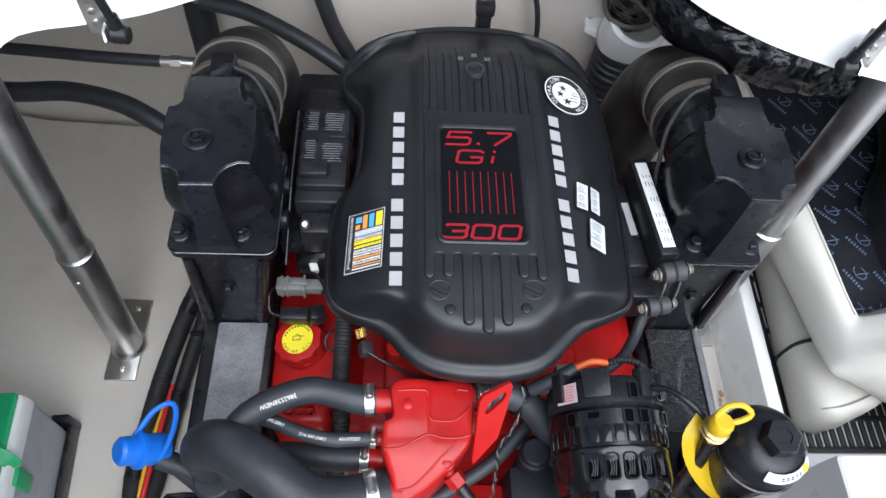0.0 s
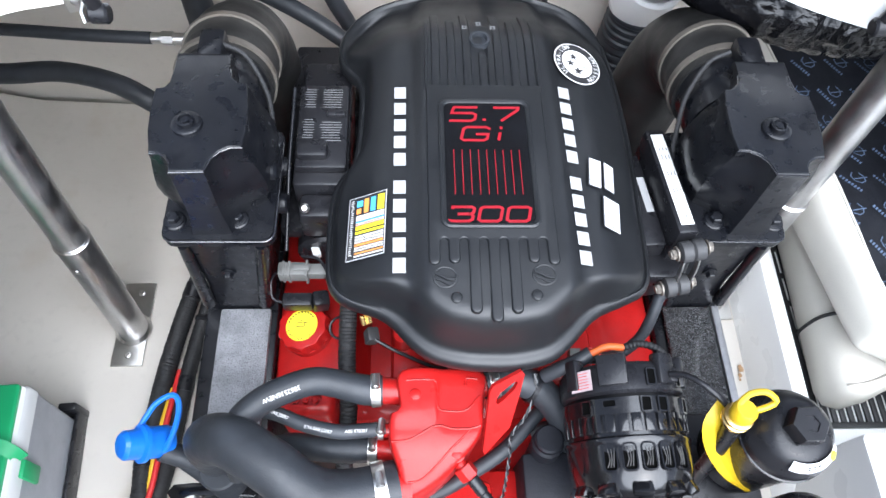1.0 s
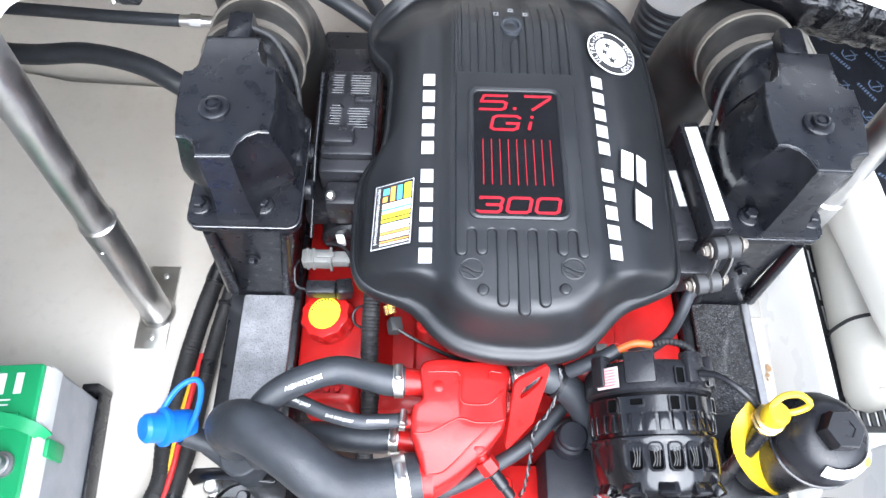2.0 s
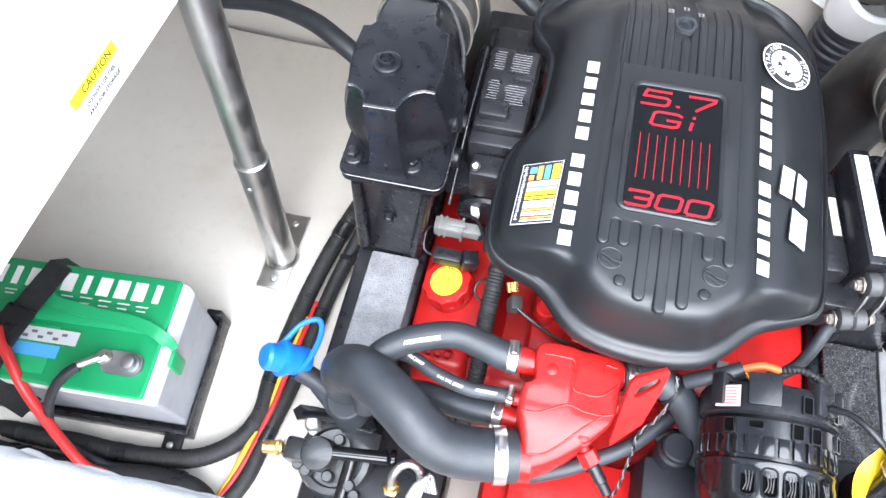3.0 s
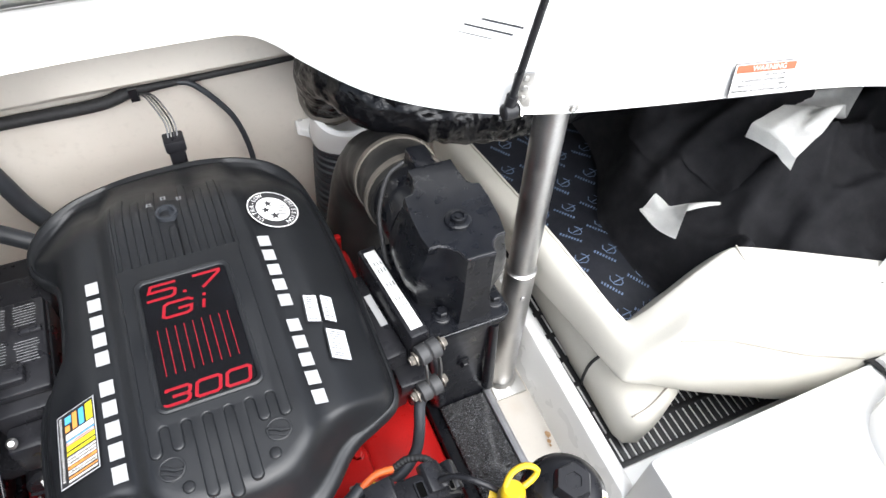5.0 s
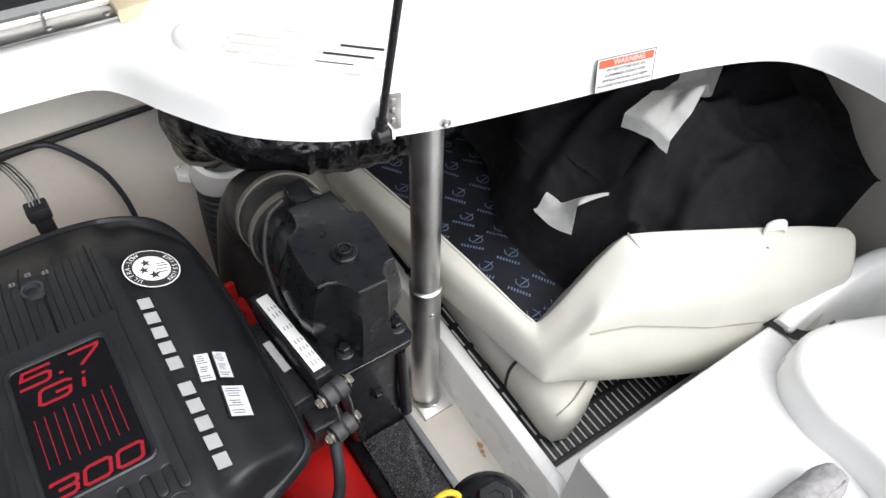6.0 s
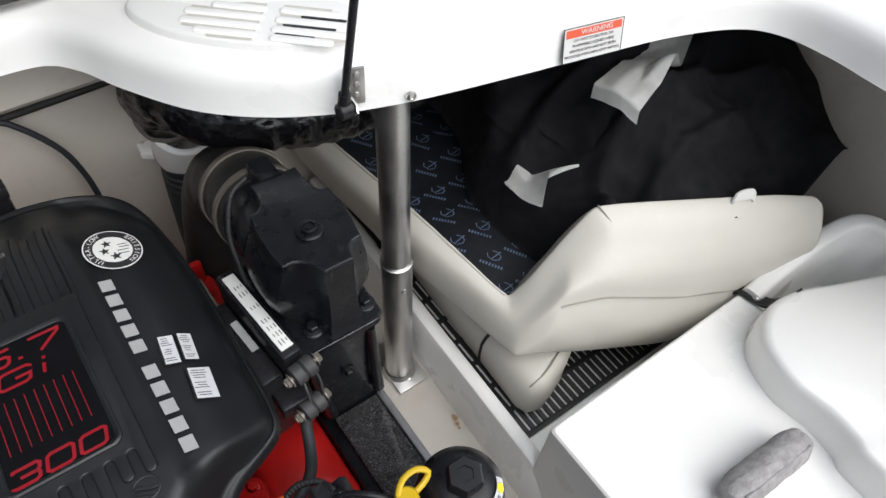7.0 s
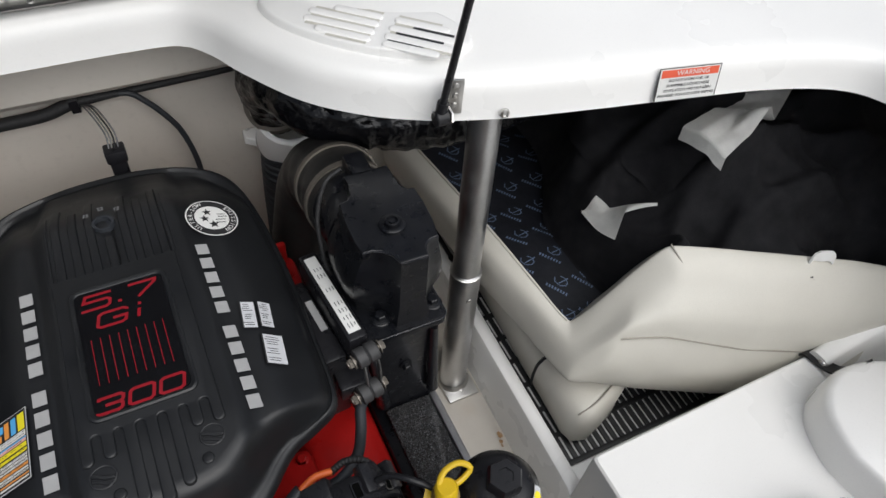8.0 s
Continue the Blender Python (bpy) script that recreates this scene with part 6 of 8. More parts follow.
# ---- port side of the bay ----
def build_post(x, y, collar, label, plate, lean=(0.0, 0.0), head=0.609):
    post = thing("deck_post", label, "post", "deck support posts")
    shear = Matrix(((1, 0, lean[0], 0), (0, 1, lean[1], 0), (0, 0, 1, 0), (0, 0, 0, 1)))

    def done(bm):
        bmesh.ops.transform(bm, matrix=shear, verts=bm.verts)
        return bm
    bm = B()
    lathe(bm, [(0.0240, 0.010), (0.0240, collar), (0.0232, collar + 0.003), (0.0210, collar + 0.005)], (x, y, 0), (0, 0, 1), 36)
    part("lower_sleeve", done(bm), POLE, post)
    bm = B()
    rod(bm, (x, y, collar - 0.05), (x, y, head), 0.0212, n=36)
    part("upper_tube", done(bm), POLE, post)
    bm = B()
    lathe(bm, [(0.0239, 0.001), (0.0251, 0.002), (0.0249, 0.004), (0.0215, 0.006)], (x, y, collar - 0.002), (0, 0, 1), 36, (False, False))
    part("weld_collar", done(bm), STEEL, post, "bright weld bead")
    bm = B()
    lathe(bm, [(0.0295, 0), (0.0285, 0.004), (0.0243, 0.009)], (x, y, 0.006), (0, 0, 1), 36, (False, False))
    part("base_weld", bm, STEEL, post)
    bm = B()
    x0, x1, y0, y1 = plate
    box(bm, x0, x1, y0, y1, 0.001, 0.007, 0.001)
    part("base_plate", bm, STEEL, post, "flat metal base plate")
    for px, py in (((x0 + x1) / 2, y0 + 0.018), ((x0 + x1) / 2 + 0.004, y1 - 0.018)):
        bm = B()
        lathe(bm, [(0.006, 0), (0.0055, 0.002), (0.003, 0.003), (0.0025, 0.0015), (0, 0.0015)], (px, py, 0.007), (0, 0, 1), 14, (True, False))
        part("screw", bm, STEEL, post)
    bm = B()
    a = (x - 0.003 + lean[0] * (collar - 0.045), y - 0.0237 + lean[1] * (collar - 0.045), collar - 0.045)
    lathe(bm, [(0.0045, 0), (0.004, 0.002), (0.002, 0.0025)], a, (0.0, -1, 0), 12)
    part("screw", bm, STEEL, post)


build_post(-0.535, 0.615, 0.300, "galvanised deck support post welded to a base plate", (-0.562, -0.512, 0.552, 0.700), (0.060, 0.030), head=0.622)
build_post(0.4575, 0.672, 0.310, "galvanised deck support post beside the exhaust riser", (0.431, 0.490, 0.628, 0.735), (0.0, 0.045), head=0.613)


def build_battery():
    bat = thing("battery", "grey starter battery with a green lid and a black strap", "battery")
    m = pose(-0.728, 0.369, 0.016, 0, 0, 4)

    def done(bm):
        bmesh.ops.transform(bm, matrix=m, verts=bm.verts)
        return bm
    bm = B()
    rings = [rounded(-0.146, 0.146, -0.082, 0.082, 0.006, 0.0), rounded(-0.150, 0.150, -0.085, 0.085, 0.007, 0.13), rounded(-0.152, 0.152, -0.086, 0.086, 0.007, 0.155)]
    loft(bm, rings)
    part("case", done(bm), GREY_CASE, bat)
    bm = B()
    loft(bm, [rounded(-0.152, 0.152, -0.0865, 0.0865, 0.006, 0.145), rounded(-0.152, 0.152, -0.0865, 0.0865, 0.006, 0.166), rounded(-0.149, 0.149, -0.084, 0.084, 0.006, 0.172)])
    part("rim", done(bm), WHITE_PRINT, bat, "pale sealed rim")
    bm = B()
    loft(bm, [rounded(-0.152, 0.143, -0.0865, 0.0865, 0.005, 0.171), rounded(-0.152, 0.143, -0.0865, 0.0865, 0.005, 0.177), rounded(-0.150, 0.141, -0.0845, 0.0845, 0.005, 0.179)])
    lid = part("lid", done(bm), GREEN, bat, "bright green plastic lid")
    bm = B()
    box(bm, -0.13, 0.125, 0.000, 0.022, 0.178, 0.184, 0.003)
    box(bm, -0.125, 0.0, -0.075, -0.005, 0.178, 0.181, 0.002)
    part("raised_field", done(bm), GREEN, lid)
    bm = B()
    strap(bm, [(-0.035, 0.033, 0.182), (-0.01, 0.024, 0.187), (0.05, 0.016, 0.189), (0.10, 0.013, 0.188), (0.135, 0.004, 0.184), (0.149, -0.003, 0.176), (0.1535, -0.008, 0.160)], (0, 0, 1), 0.017, 0.004)
    part("carry_handle", done(bm), GREEN, bat, "green webbing handle")
    bm = B()
    box(bm, 0.150, 0.157, -0.032, -0.008, 0.108, 0.158, 0.003, (0, 3, 0))
    part("handle_end", done(bm), GREEN, bat)
    for k in range(10):
        bm = B()
        bars(bm, m @ pose(0, 0, 0.1795), [(0.115 - 0.0265 * k, 0.0605, 0.0185 if k % 4 else 0.010, 0.028)])
        part("brand_bar", bm, WHITE_PRINT, bat)
    bm = B()
    rnd = random.Random(5)
    bars(bm, m @ pose(0, 0, 0.1797), [(0.10 - 0.028 * k, 0.038 + rnd.uniform(-0.003, 0.003), 0.018, 0.002) for k in range(8)] + [(0.10 - 0.028 * k, 0.032, 0.014, 0.002) for k in range(8)])
    part("small_print", bm, WHITE_PRINT, bat)
    bm = B(); bars(bm, m @ pose(0, 0, 0.1815), [(-0.02, -0.021, 0.10, 0.020)]); part("label", bm, SILVER_LABEL, bat, "white and blue label")
    bm = B(); bars(bm, m @ pose(0, 0, 0.1818), [(-0.025, -0.043, 0.07, 0.018)]); part("blue_label", bm, SKY_PRINT, bat)
    bm = B(); bars(bm, m @ pose(0, 0, 0.1820), [(0.01 - 0.011 * k, -0.018 - 0.007 * (k % 2), 0.008, 0.004) for k in range(8)]); part("label_print", bm, GREY_PRINT, bat)
    for k, px in enumerate((0.110, -0.115)):
        bm = B()
        loft(bm, [rounded(px - 0.036, px + 0.022, -0.060, -0.028, 0.014, z) for z in (0.178, 0.184)])
        part("terminal_pad", done(bm), LEAD, bat)
        bm = B()
        lathe(bm, [(0.013, 0.183), (0.013, 0.187), (0.010, 0.188), (0.009, 0.197), (0.007, 0.198)], (px + 0.006, -0.044, 0), (0, 0, 1), 20)
        part("terminal_post", done(bm), LEAD, bat)
    bm = B()
    rod(bm, (0.078, -0.040, 0.184), (0.078, -0.040, 0.197), 0.005, n=6)
    rod(bm, (0.078, -0.040, 0.1855), (0.078, -0.040, 0.189), 0.0105, n=20)
    rod(bm, (0.078, -0.040, 0.190), (0.050, -0.060, 0.196), 0.0055, n=12)
    lug = part("cable_lug", done(bm), STEEL, bat, "silver cable lug and nut")
    # tie-down strap
    st = thing("battery_strap", "black webbing battery strap with a plastic buckle", "strap")
    bm = B()
    strap(bm, [(-0.035, 0.098, 0.05), (-0.036, 0.0905, 0.16), (-0.038, 0.082, 0.1835), (-0.05, 0.03, 0.190), (-0.066, -0.03, 0.192), (-0.075, -0.08, 0.186), (-0.077, -0.093, 0.172), (-0.078, -0.10, 0.05)], (0.1, 0.01, 1), 0.036, 0.002, smooth=False)
    part("webbing", done(bm), LOOM, st)
    bm = B()
    box(bm, -0.085, -0.040, -0.045, 0.01, 0.190, 0.200, 0.004, (0, 0, -15))
    part("buckle", done(bm), PLASTIC, st)
    # tray
    tr = thing("battery_tray", "black plastic battery tray screwed to the floor", "tray")
    bm = B()
    loft(bm, [rounded(-0.162, 0.153, -0.098, 0.097, 0.008, z) for z in (-0.014, 0.0)])
    box(bm, -0.162, 0.153, -0.099, -0.092, -0.014, 0.022, 0.002)
    box(bm, 0.149, 0.155, -0.099, 0.098, -0.014, 0.022, 0.002)
    box(bm, 0.130, 0.156, 0.088, 0.100, -0.014, 0.040, 0.003)
    box(bm, -0.162, 0.153, 0.092, 0.098, -0.014, 0.022, 0.002)
    box(bm, 0.11, 0.14, -0.125, -0.098, -0.014, -0.004, 0.002)
    part("tray", done(bm), PLASTIC, tr)
    bm = B()
    lathe(bm, [(0.006, -0.006), (0.005, -0.002), (0.002, -0.001)], (0.125, -0.114, 0.004), (0, 0, 1), 12)
    part("screw", done(bm), STEEL, tr)
    # cables
    c = thing("battery_cable", "thick red cable from the battery terminal", "cable", "battery cables")
    bm = B()
    tube(bm, [(-0.80, 0.338, 0.214), (-0.789, 0.324, 0.215), (-0.768, 0.303, 0.208), (-0.750, 0.277, 0.185), (-0.731, 0.253, 0.150), (-0.711, 0.227, 0.10), (-0.683, 0.204, 0.06), (-0.642, 0.200, 0.045), (-0.58, 0.185, 0.035)], 0.0075, 14)
    part("cable", bm, RED_WIRE, c)
    c = thing("battery_cable", "black battery cable with a silver lug", "cable", "battery cables")
    bm = B()
    tube(bm, [(-0.670, 0.313, 0.212), (-0.682, 0.301, 0.21), (-0.698, 0.282, 0.195), (-0.716, 0.262, 0.16), (-0.735, 0.240, 0.10), (-0.722, 0.224, 0.055), (-0.66, 0.212, 0.04), (-0.58, 0.20, 0.03)], 0.0068, 14)
    part("cable", bm, RUBBER, c)


build_battery()


def build_port_looms():
    runs = [
        ("wiring_loom", "thick black corrugated wiring loom along the floor", [(-0.345, 0.86, 0.16), (-0.385, 0.77, 0.10), (-0.425, 0.698, 0.05), (-0.446, 0.629, 0.035), (-0.464, 0.55, 0.02), (-0.472, 0.467, 0.018), (-0.476, 0.395, 0.018), (-0.474, 0.338, 0.018), (-0.496, 0.291, 0.018), (-0.547, 0.255, 0.018), (-0.618, 0.241, 0.018), (-0.678, 0.236, 0.018), (-0.733, 0.236, 0.018), (-0.80, 0.232, 0.018), (-0.92, 0.23, 0.018)], 0.0145, LOOM, True),
        ("wiring_loom", "black corrugated wiring loom beside the engine bearer", [(-0.335, 0.84, 0.15), (-0.365, 0.76, 0.10), (-0.400, 0.67, 0.05), (-0.427, 0.572, 0.018), (-0.436, 0.476, 0.016), (-0.441, 0.398, 0.016), (-0.454, 0.312, 0.016), (-0.464, 0.242, 0.016), (-0.49, 0.19, 0.016), (-0.53, 0.14, 0.016)], 0.0125, LOOM, True),
        ("wiring_loom", "thick black loom in the corner by the battery", [(-0.47, 0.15, 0.028), (-0.518, 0.200, 0.03), (-0.581, 0.208, 0.032), (-0.668, 0.198, 0.032), (-0.762, 0.192, 0.032), (-0.92, 0.19, 0.032)], 0.022, LOOM, False),
        ("wire", "yellow wire between the looms", [(-0.452, 0.51, 0.016), (-0.456, 0.46, 0.024), (-0.461, 0.40, 0.024), (-0.463, 0.36, 0.023), (-0.479, 0.275, 0.02), (-0.488, 0.238, 0.012), (-0.51, 0.17, 0.012)], 0.0046, YELLOW_WIRE, False),
        ("wire", "red wire between the looms", [(-0.446, 0.54, 0.016), (-0.449, 0.46, 0.028), (-0.453, 0.40, 0.028), (-0.457, 0.35, 0.027), (-0.474, 0.26, 0.02), (-0.50, 0.18, 0.02)], 0.0044, RED_WIRE, False),
        ("bilge_hose", "smooth black hose from the hull side", [(-1.15, 0.93, 0.34), (-0.9, 0.92, 0.31), (-0.70, 0.905, 0.30), (-0.60, 0.91, 0.30), (-0.52, 0.895, 0.295), (-0.46, 0.87, 0.28), (-0.40, 0.85, 0.24), (-0.36, 0.84, 0.18)], 0.0155, RUBBER, False),
        ("control_cable", "black control cable with a silver end fitting", [(-1.1, 0.88, 0.43), (-0.85, 0.89, 0.415), (-0.63, 0.893, 0.40), (-0.52, 0.890, 0.395), (-0.43, 0.888, 0.393)], 0.0085, RUBBER, False),
        ("steering_hose", "grey hose running behind the exhaust elbow", [(-0.62, 1.07, 0.42), (-0.5, 1.05, 0.40), (-0.40, 1.03, 0.385), (-0.33, 1.02, 0.37)], 0.007, GREY_PRINT, False),
        ("steering_hose", "black hydraulic hose behind the engine cover", [(-0.40, 1.03, 0.385), (-0.33, 1.02, 0.375), (-0.25, 0.99, 0.355), (-0.19, 0.965, 0.33), (-0.14, 0.95, 0.29), (-0.10, 0.95, 0.2)], 0.013, RUBBER, False),
        ("steering_hose", "black hydraulic hose down the transom", [(-0.42, 1.06, 0.36), (-0.363, 1.07, 0.392), (-0.320, 1.073, 0.424), (-0.275, 1.075, 0.440), (-0.247, 1.073, 0.430), (-0.222, 1.068, 0.388), (-0.200, 1.06, 0.315), (-0.172, 1.045, 0.262), (-0.14, 1.01, 0.20)], 0.0135, RUBBER, False),
        ("exhaust_pipe", "black pipe standing in the corner of the transom", [(-0.415, 1.075, 0.60), (-0.415, 1.075, 0.45), (-0.42, 1.07, 0.3), (-0.42, 1.06, 0.1), (-0.42, 1.05, 0.0)], 0.024, RUBBER, False),
    ]
    for name, label, pts, r, mt, rib in runs:
        bm = B()
        tube(bm, pts, r, 14, 0.0025 if rib else 0.006, shape=ribbed(0.0042, 0.03) if rib else None)
        kind = "wiring loom" if "loom" in name else ("wire" if name == "wire" else "hose")
        if name != "wiring_loom":
            single(name, bm, mt, label, kind)
            continue
        loom = thing(name, label, kind, "wiring looms")
        part("sleeve", bm, mt, loom)
        line = curve(pts, 0.006)
        for share in (0.22, 0.47, 0.74):
            k = int(share * len(line))
            bm = B()
            tube(bm, line[k:k + 5], r * 1.09, 14, smooth=False)
            part("tape", bm, PLASTIC, loom, "wrapped black tape")
    bm = B()
    rod(bm, (-0.43, 0.888, 0.393), (-0.375, 0.888, 0.392), 0.008, n=12, bevel=0.001)
    rod(bm, (-0.415, 0.888, 0.393), (-0.40, 0.888, 0.393), 0.010, n=6)
    single("cable_end_fitting", bm, STEEL, "silver end fitting of the control cable", "fitting")
    bm = B()
    rod(bm, (-0.425, 0.622, 0.040), (-0.402, 0.620, 0.044), 0.0045, n=10)
    lathe(bm, [(0.010, 0), (0.010, 0.005), (0.004, 0.006)], (-0.400, 0.620, 0.044), (0.5, -0.4, 0.5), 12)
    single("loom_clip", bm, PLASTIC, "black clip on the wiring loom", "clip")
    # dust cap on its tether
    cap = thing("dust_cap", "bright blue dust cap with a tether loop", "dust cap")
    bm = B()
    ax = Vector((-0.55, -0.2, 0.55)).normalized()
    lathe(bm, [(0.017, -0.024), (0.0185, -0.02), (0.0185, 0.006), (0.022, 0.007), (0.022, 0.012), (0.017, 0.014), (0.0165, 0.030), (0.013, 0.034), (0.004, 0.035)], (-0.376, 0.364, 0.288), ax, 28)
    part("cap", bm, BLUE, cap)
    bm = B()
    line = curve([(-0.368, 0.352, 0.283), (-0.356, 0.358, 0.290), (-0.344, 0.380, 0.305), (-0.342, 0.402, 0.312), (-0.350, 0.412, 0.314), (-0.368, 0.404, 0.310), (-0.382, 0.386, 0.302), (-0.390, 0.372, 0.296)], 0.004)
    tube(bm, line, 0.0034, 8, smooth=False)
    part("tether", bm, BLUE, cap)
    bm = B()
    rod(bm, (-0.365, 0.358, 0.276), (-0.33, 0.35, 0.25), 0.013, n=16)
    tube(bm, [(-0.34, 0.35, 0.255), (-0.325, 0.34, 0.23), (-0.315, 0.33, 0.18)], 0.012, 12)
    part("hose_tail", bm, RUBBER, cap)


build_port_looms()


def build_pump():
    """Sea-water pump below the wide hose."""
    p = thing("sea_water_pump", "dark cast sea-water pump with a brass drain fitting", "pump")
    lean = (0.0, -0.12, 1)
    bm = B()
    lathe(bm, [(0.046, -0.10), (0.049, -0.095), (0.049, -0.004), (0.046, 0.0), (0.038, 0.001), (0.036, -0.008), (0.024, -0.008)], (-0.310, 0.280, 0.180), lean, 44)
    part("body", bm, PUMP, p)
    # made-up block that fills the dark space below and hides the pale floor
    bm = B()
    box(bm, -0.352, -0.165, 0.16, 0.35, -0.04, 0.15, 0.012)
    part("bracket", bm, PLASTIC, p, "black block added under the pump to darken the gap")
    bm = B()
    lathe(bm, [(0.0215, -0.01), (0.0215, 0.022), (0.0195, 0.026), (0.012, 0.0275), (0.0, 0.0275)], (-0.327, 0.279, 0.185), lean, 30, (True, False))
    part("end_boss", bm, PUMP, p)
    bm = B()
    box(bm, -0.372, -0.320, 0.262, 0.292, 0.17, 0.203, 0.005)
    part("inlet_arm", bm, PUMP, p)
    bm = B()
    rod(bm, (-0.312, 0.282, 0.203), (-0.238, 0.291, 0.203), 0.0085, n=18, bevel=0.002)
    rod(bm, (-0.236, 0.291, 0.203), (-0.228, 0.292, 0.203), 0.0115, n=18, bevel=0.002)
    part("outlet_pipe", bm, GLOSS_PLASTIC, p)
    bm = B()
    rod(bm, (-0.286, 0.283, 0.190), (-0.290, 0.215, 0.172), 0.0085, n=18, bevel=0.002)
    part("lower_pipe", bm, GLOSS_PLASTIC, p)
    bm = B()
    prism(bm, [(-0.312, 0.318), (-0.300, 0.326), (-0.256, 0.319), (-0.254, 0.287), (-0.290, 0.287), (-0.295, 0.302)], 0.182, 0.190, 0.002)
    part("bracket_plate", bm, PUMP, p)
    # no hole is cut: a flat dark square gives its shade
    bm = B()
    bars(bm, pose(-0.288, 0.309, 0.1905), [(0, 0, 0.005, 0.005)])
    part("bolt_hole", bm, DARK_PRINT, p)
    bm = B()
    lathe(bm, [(0.0055, 0), (0.0052, 0.003), (0.003, 0.0045)], (-0.262, 0.293, 0.190), (0, 0, 1), 14)
    part("bolt_head", bm, STEEL, p, "bright bolt head")
    for k, (x, y) in enumerate(((-0.352, 0.262), (-0.340, 0.256), (-0.311, 0.255), (-0.281, 0.250), (-0.272, 0.240), (-0.309, 0.302))):
        bm = B()
        lathe(bm, [(0.0075, -0.01), (0.0075, 0.004), (0.006, 0.006)], (x, y, 0.184), lean, 14)
        part("cover_bolt", bm, PUMP, p)
    bm = B()
    prism(bm, [(-0.375, 0.322), (-0.368, 0.331), (-0.345, 0.333), (-0.268, 0.330), (-0.262, 0.322), (-0.268, 0.315), (-0.345, 0.318), (-0.366, 0.311)], 0.200, 0.207, 0.002)
    part("clamp_flange", bm, GLOSS_PLASTIC, p)
    bm = B()
    rod(bm, (-0.300, 0.335, 0.16), (-0.300, 0.338, 0.262), 0.024, n=26, bevel=0.002)
    part("hose_stub", bm, RUBBER, p)
    bm = B()
    rod(bm, (-0.347, 0.312, 0.17), (-0.347, 0.312, 0.200), 0.010, n=18, bevel=0.003)
    rod(bm, (-0.345, 0.305, 0.17), (-0.345, 0.305, 0.190), 0.006, n=6)
    part("stud", bm, STEEL, p)
    bm = B()
    rod(bm, (-0.402, 0.272, 0.190), (-0.374, 0.276, 0.190), 0.0085, n=16, bevel=0.002)
    lathe(bm, [(0.0085, 0), (0.0105, 0.001), (0.0105, 0.004), (0.0085, 0.005)], (-0.384, 0.2745, 0.190), (1, 0.14, 0), 6)
    part("drain_fitting", bm, BRASS, p, "brass drain fitting")
    bm = B()
    ring(bm, (-0.371, 0.283, 0.198), (0.2, 0.4, 1), 0.004, 0.001, 14, 6)
    part("fitting_ring", bm, STEEL, p)
    bm = B()
    lathe(bm, [(0.010, 0), (0.0115, 0.002), (0.0115, 0.007), (0.008, 0.009), (0.007, 0.014)], (-0.227, 0.257, 0.195), (0.1, 0.15, 1), 6)
    part("fitting", bm, BRASS, p, "brass hexagon fitting")
    bm = B()
    tube(bm, [(-0.227, 0.259, 0.207), (-0.226, 0.268, 0.224), (-0.219, 0.280, 0.234), (-0.207, 0.286, 0.235), (-0.196, 0.282, 0.225), (-0.193, 0.274, 0.20)], 0.0055, 12)
    part("steel_pipe", bm, STEEL, p, "bent bright steel pipe")
    for k in range(4):
        bm = B()
        d = 0.004 * k
        tube(bm, [(-0.205 + d, 0.225, 0.20), (-0.202 + d, 0.252, 0.222 - d), (-0.194 + d, 0.268 + d, 0.224), (-0.183 + d, 0.262, 0.21)], 0.0026, 8)
        part("line", bm, LEAD, p, "dull steel line")


build_pump()


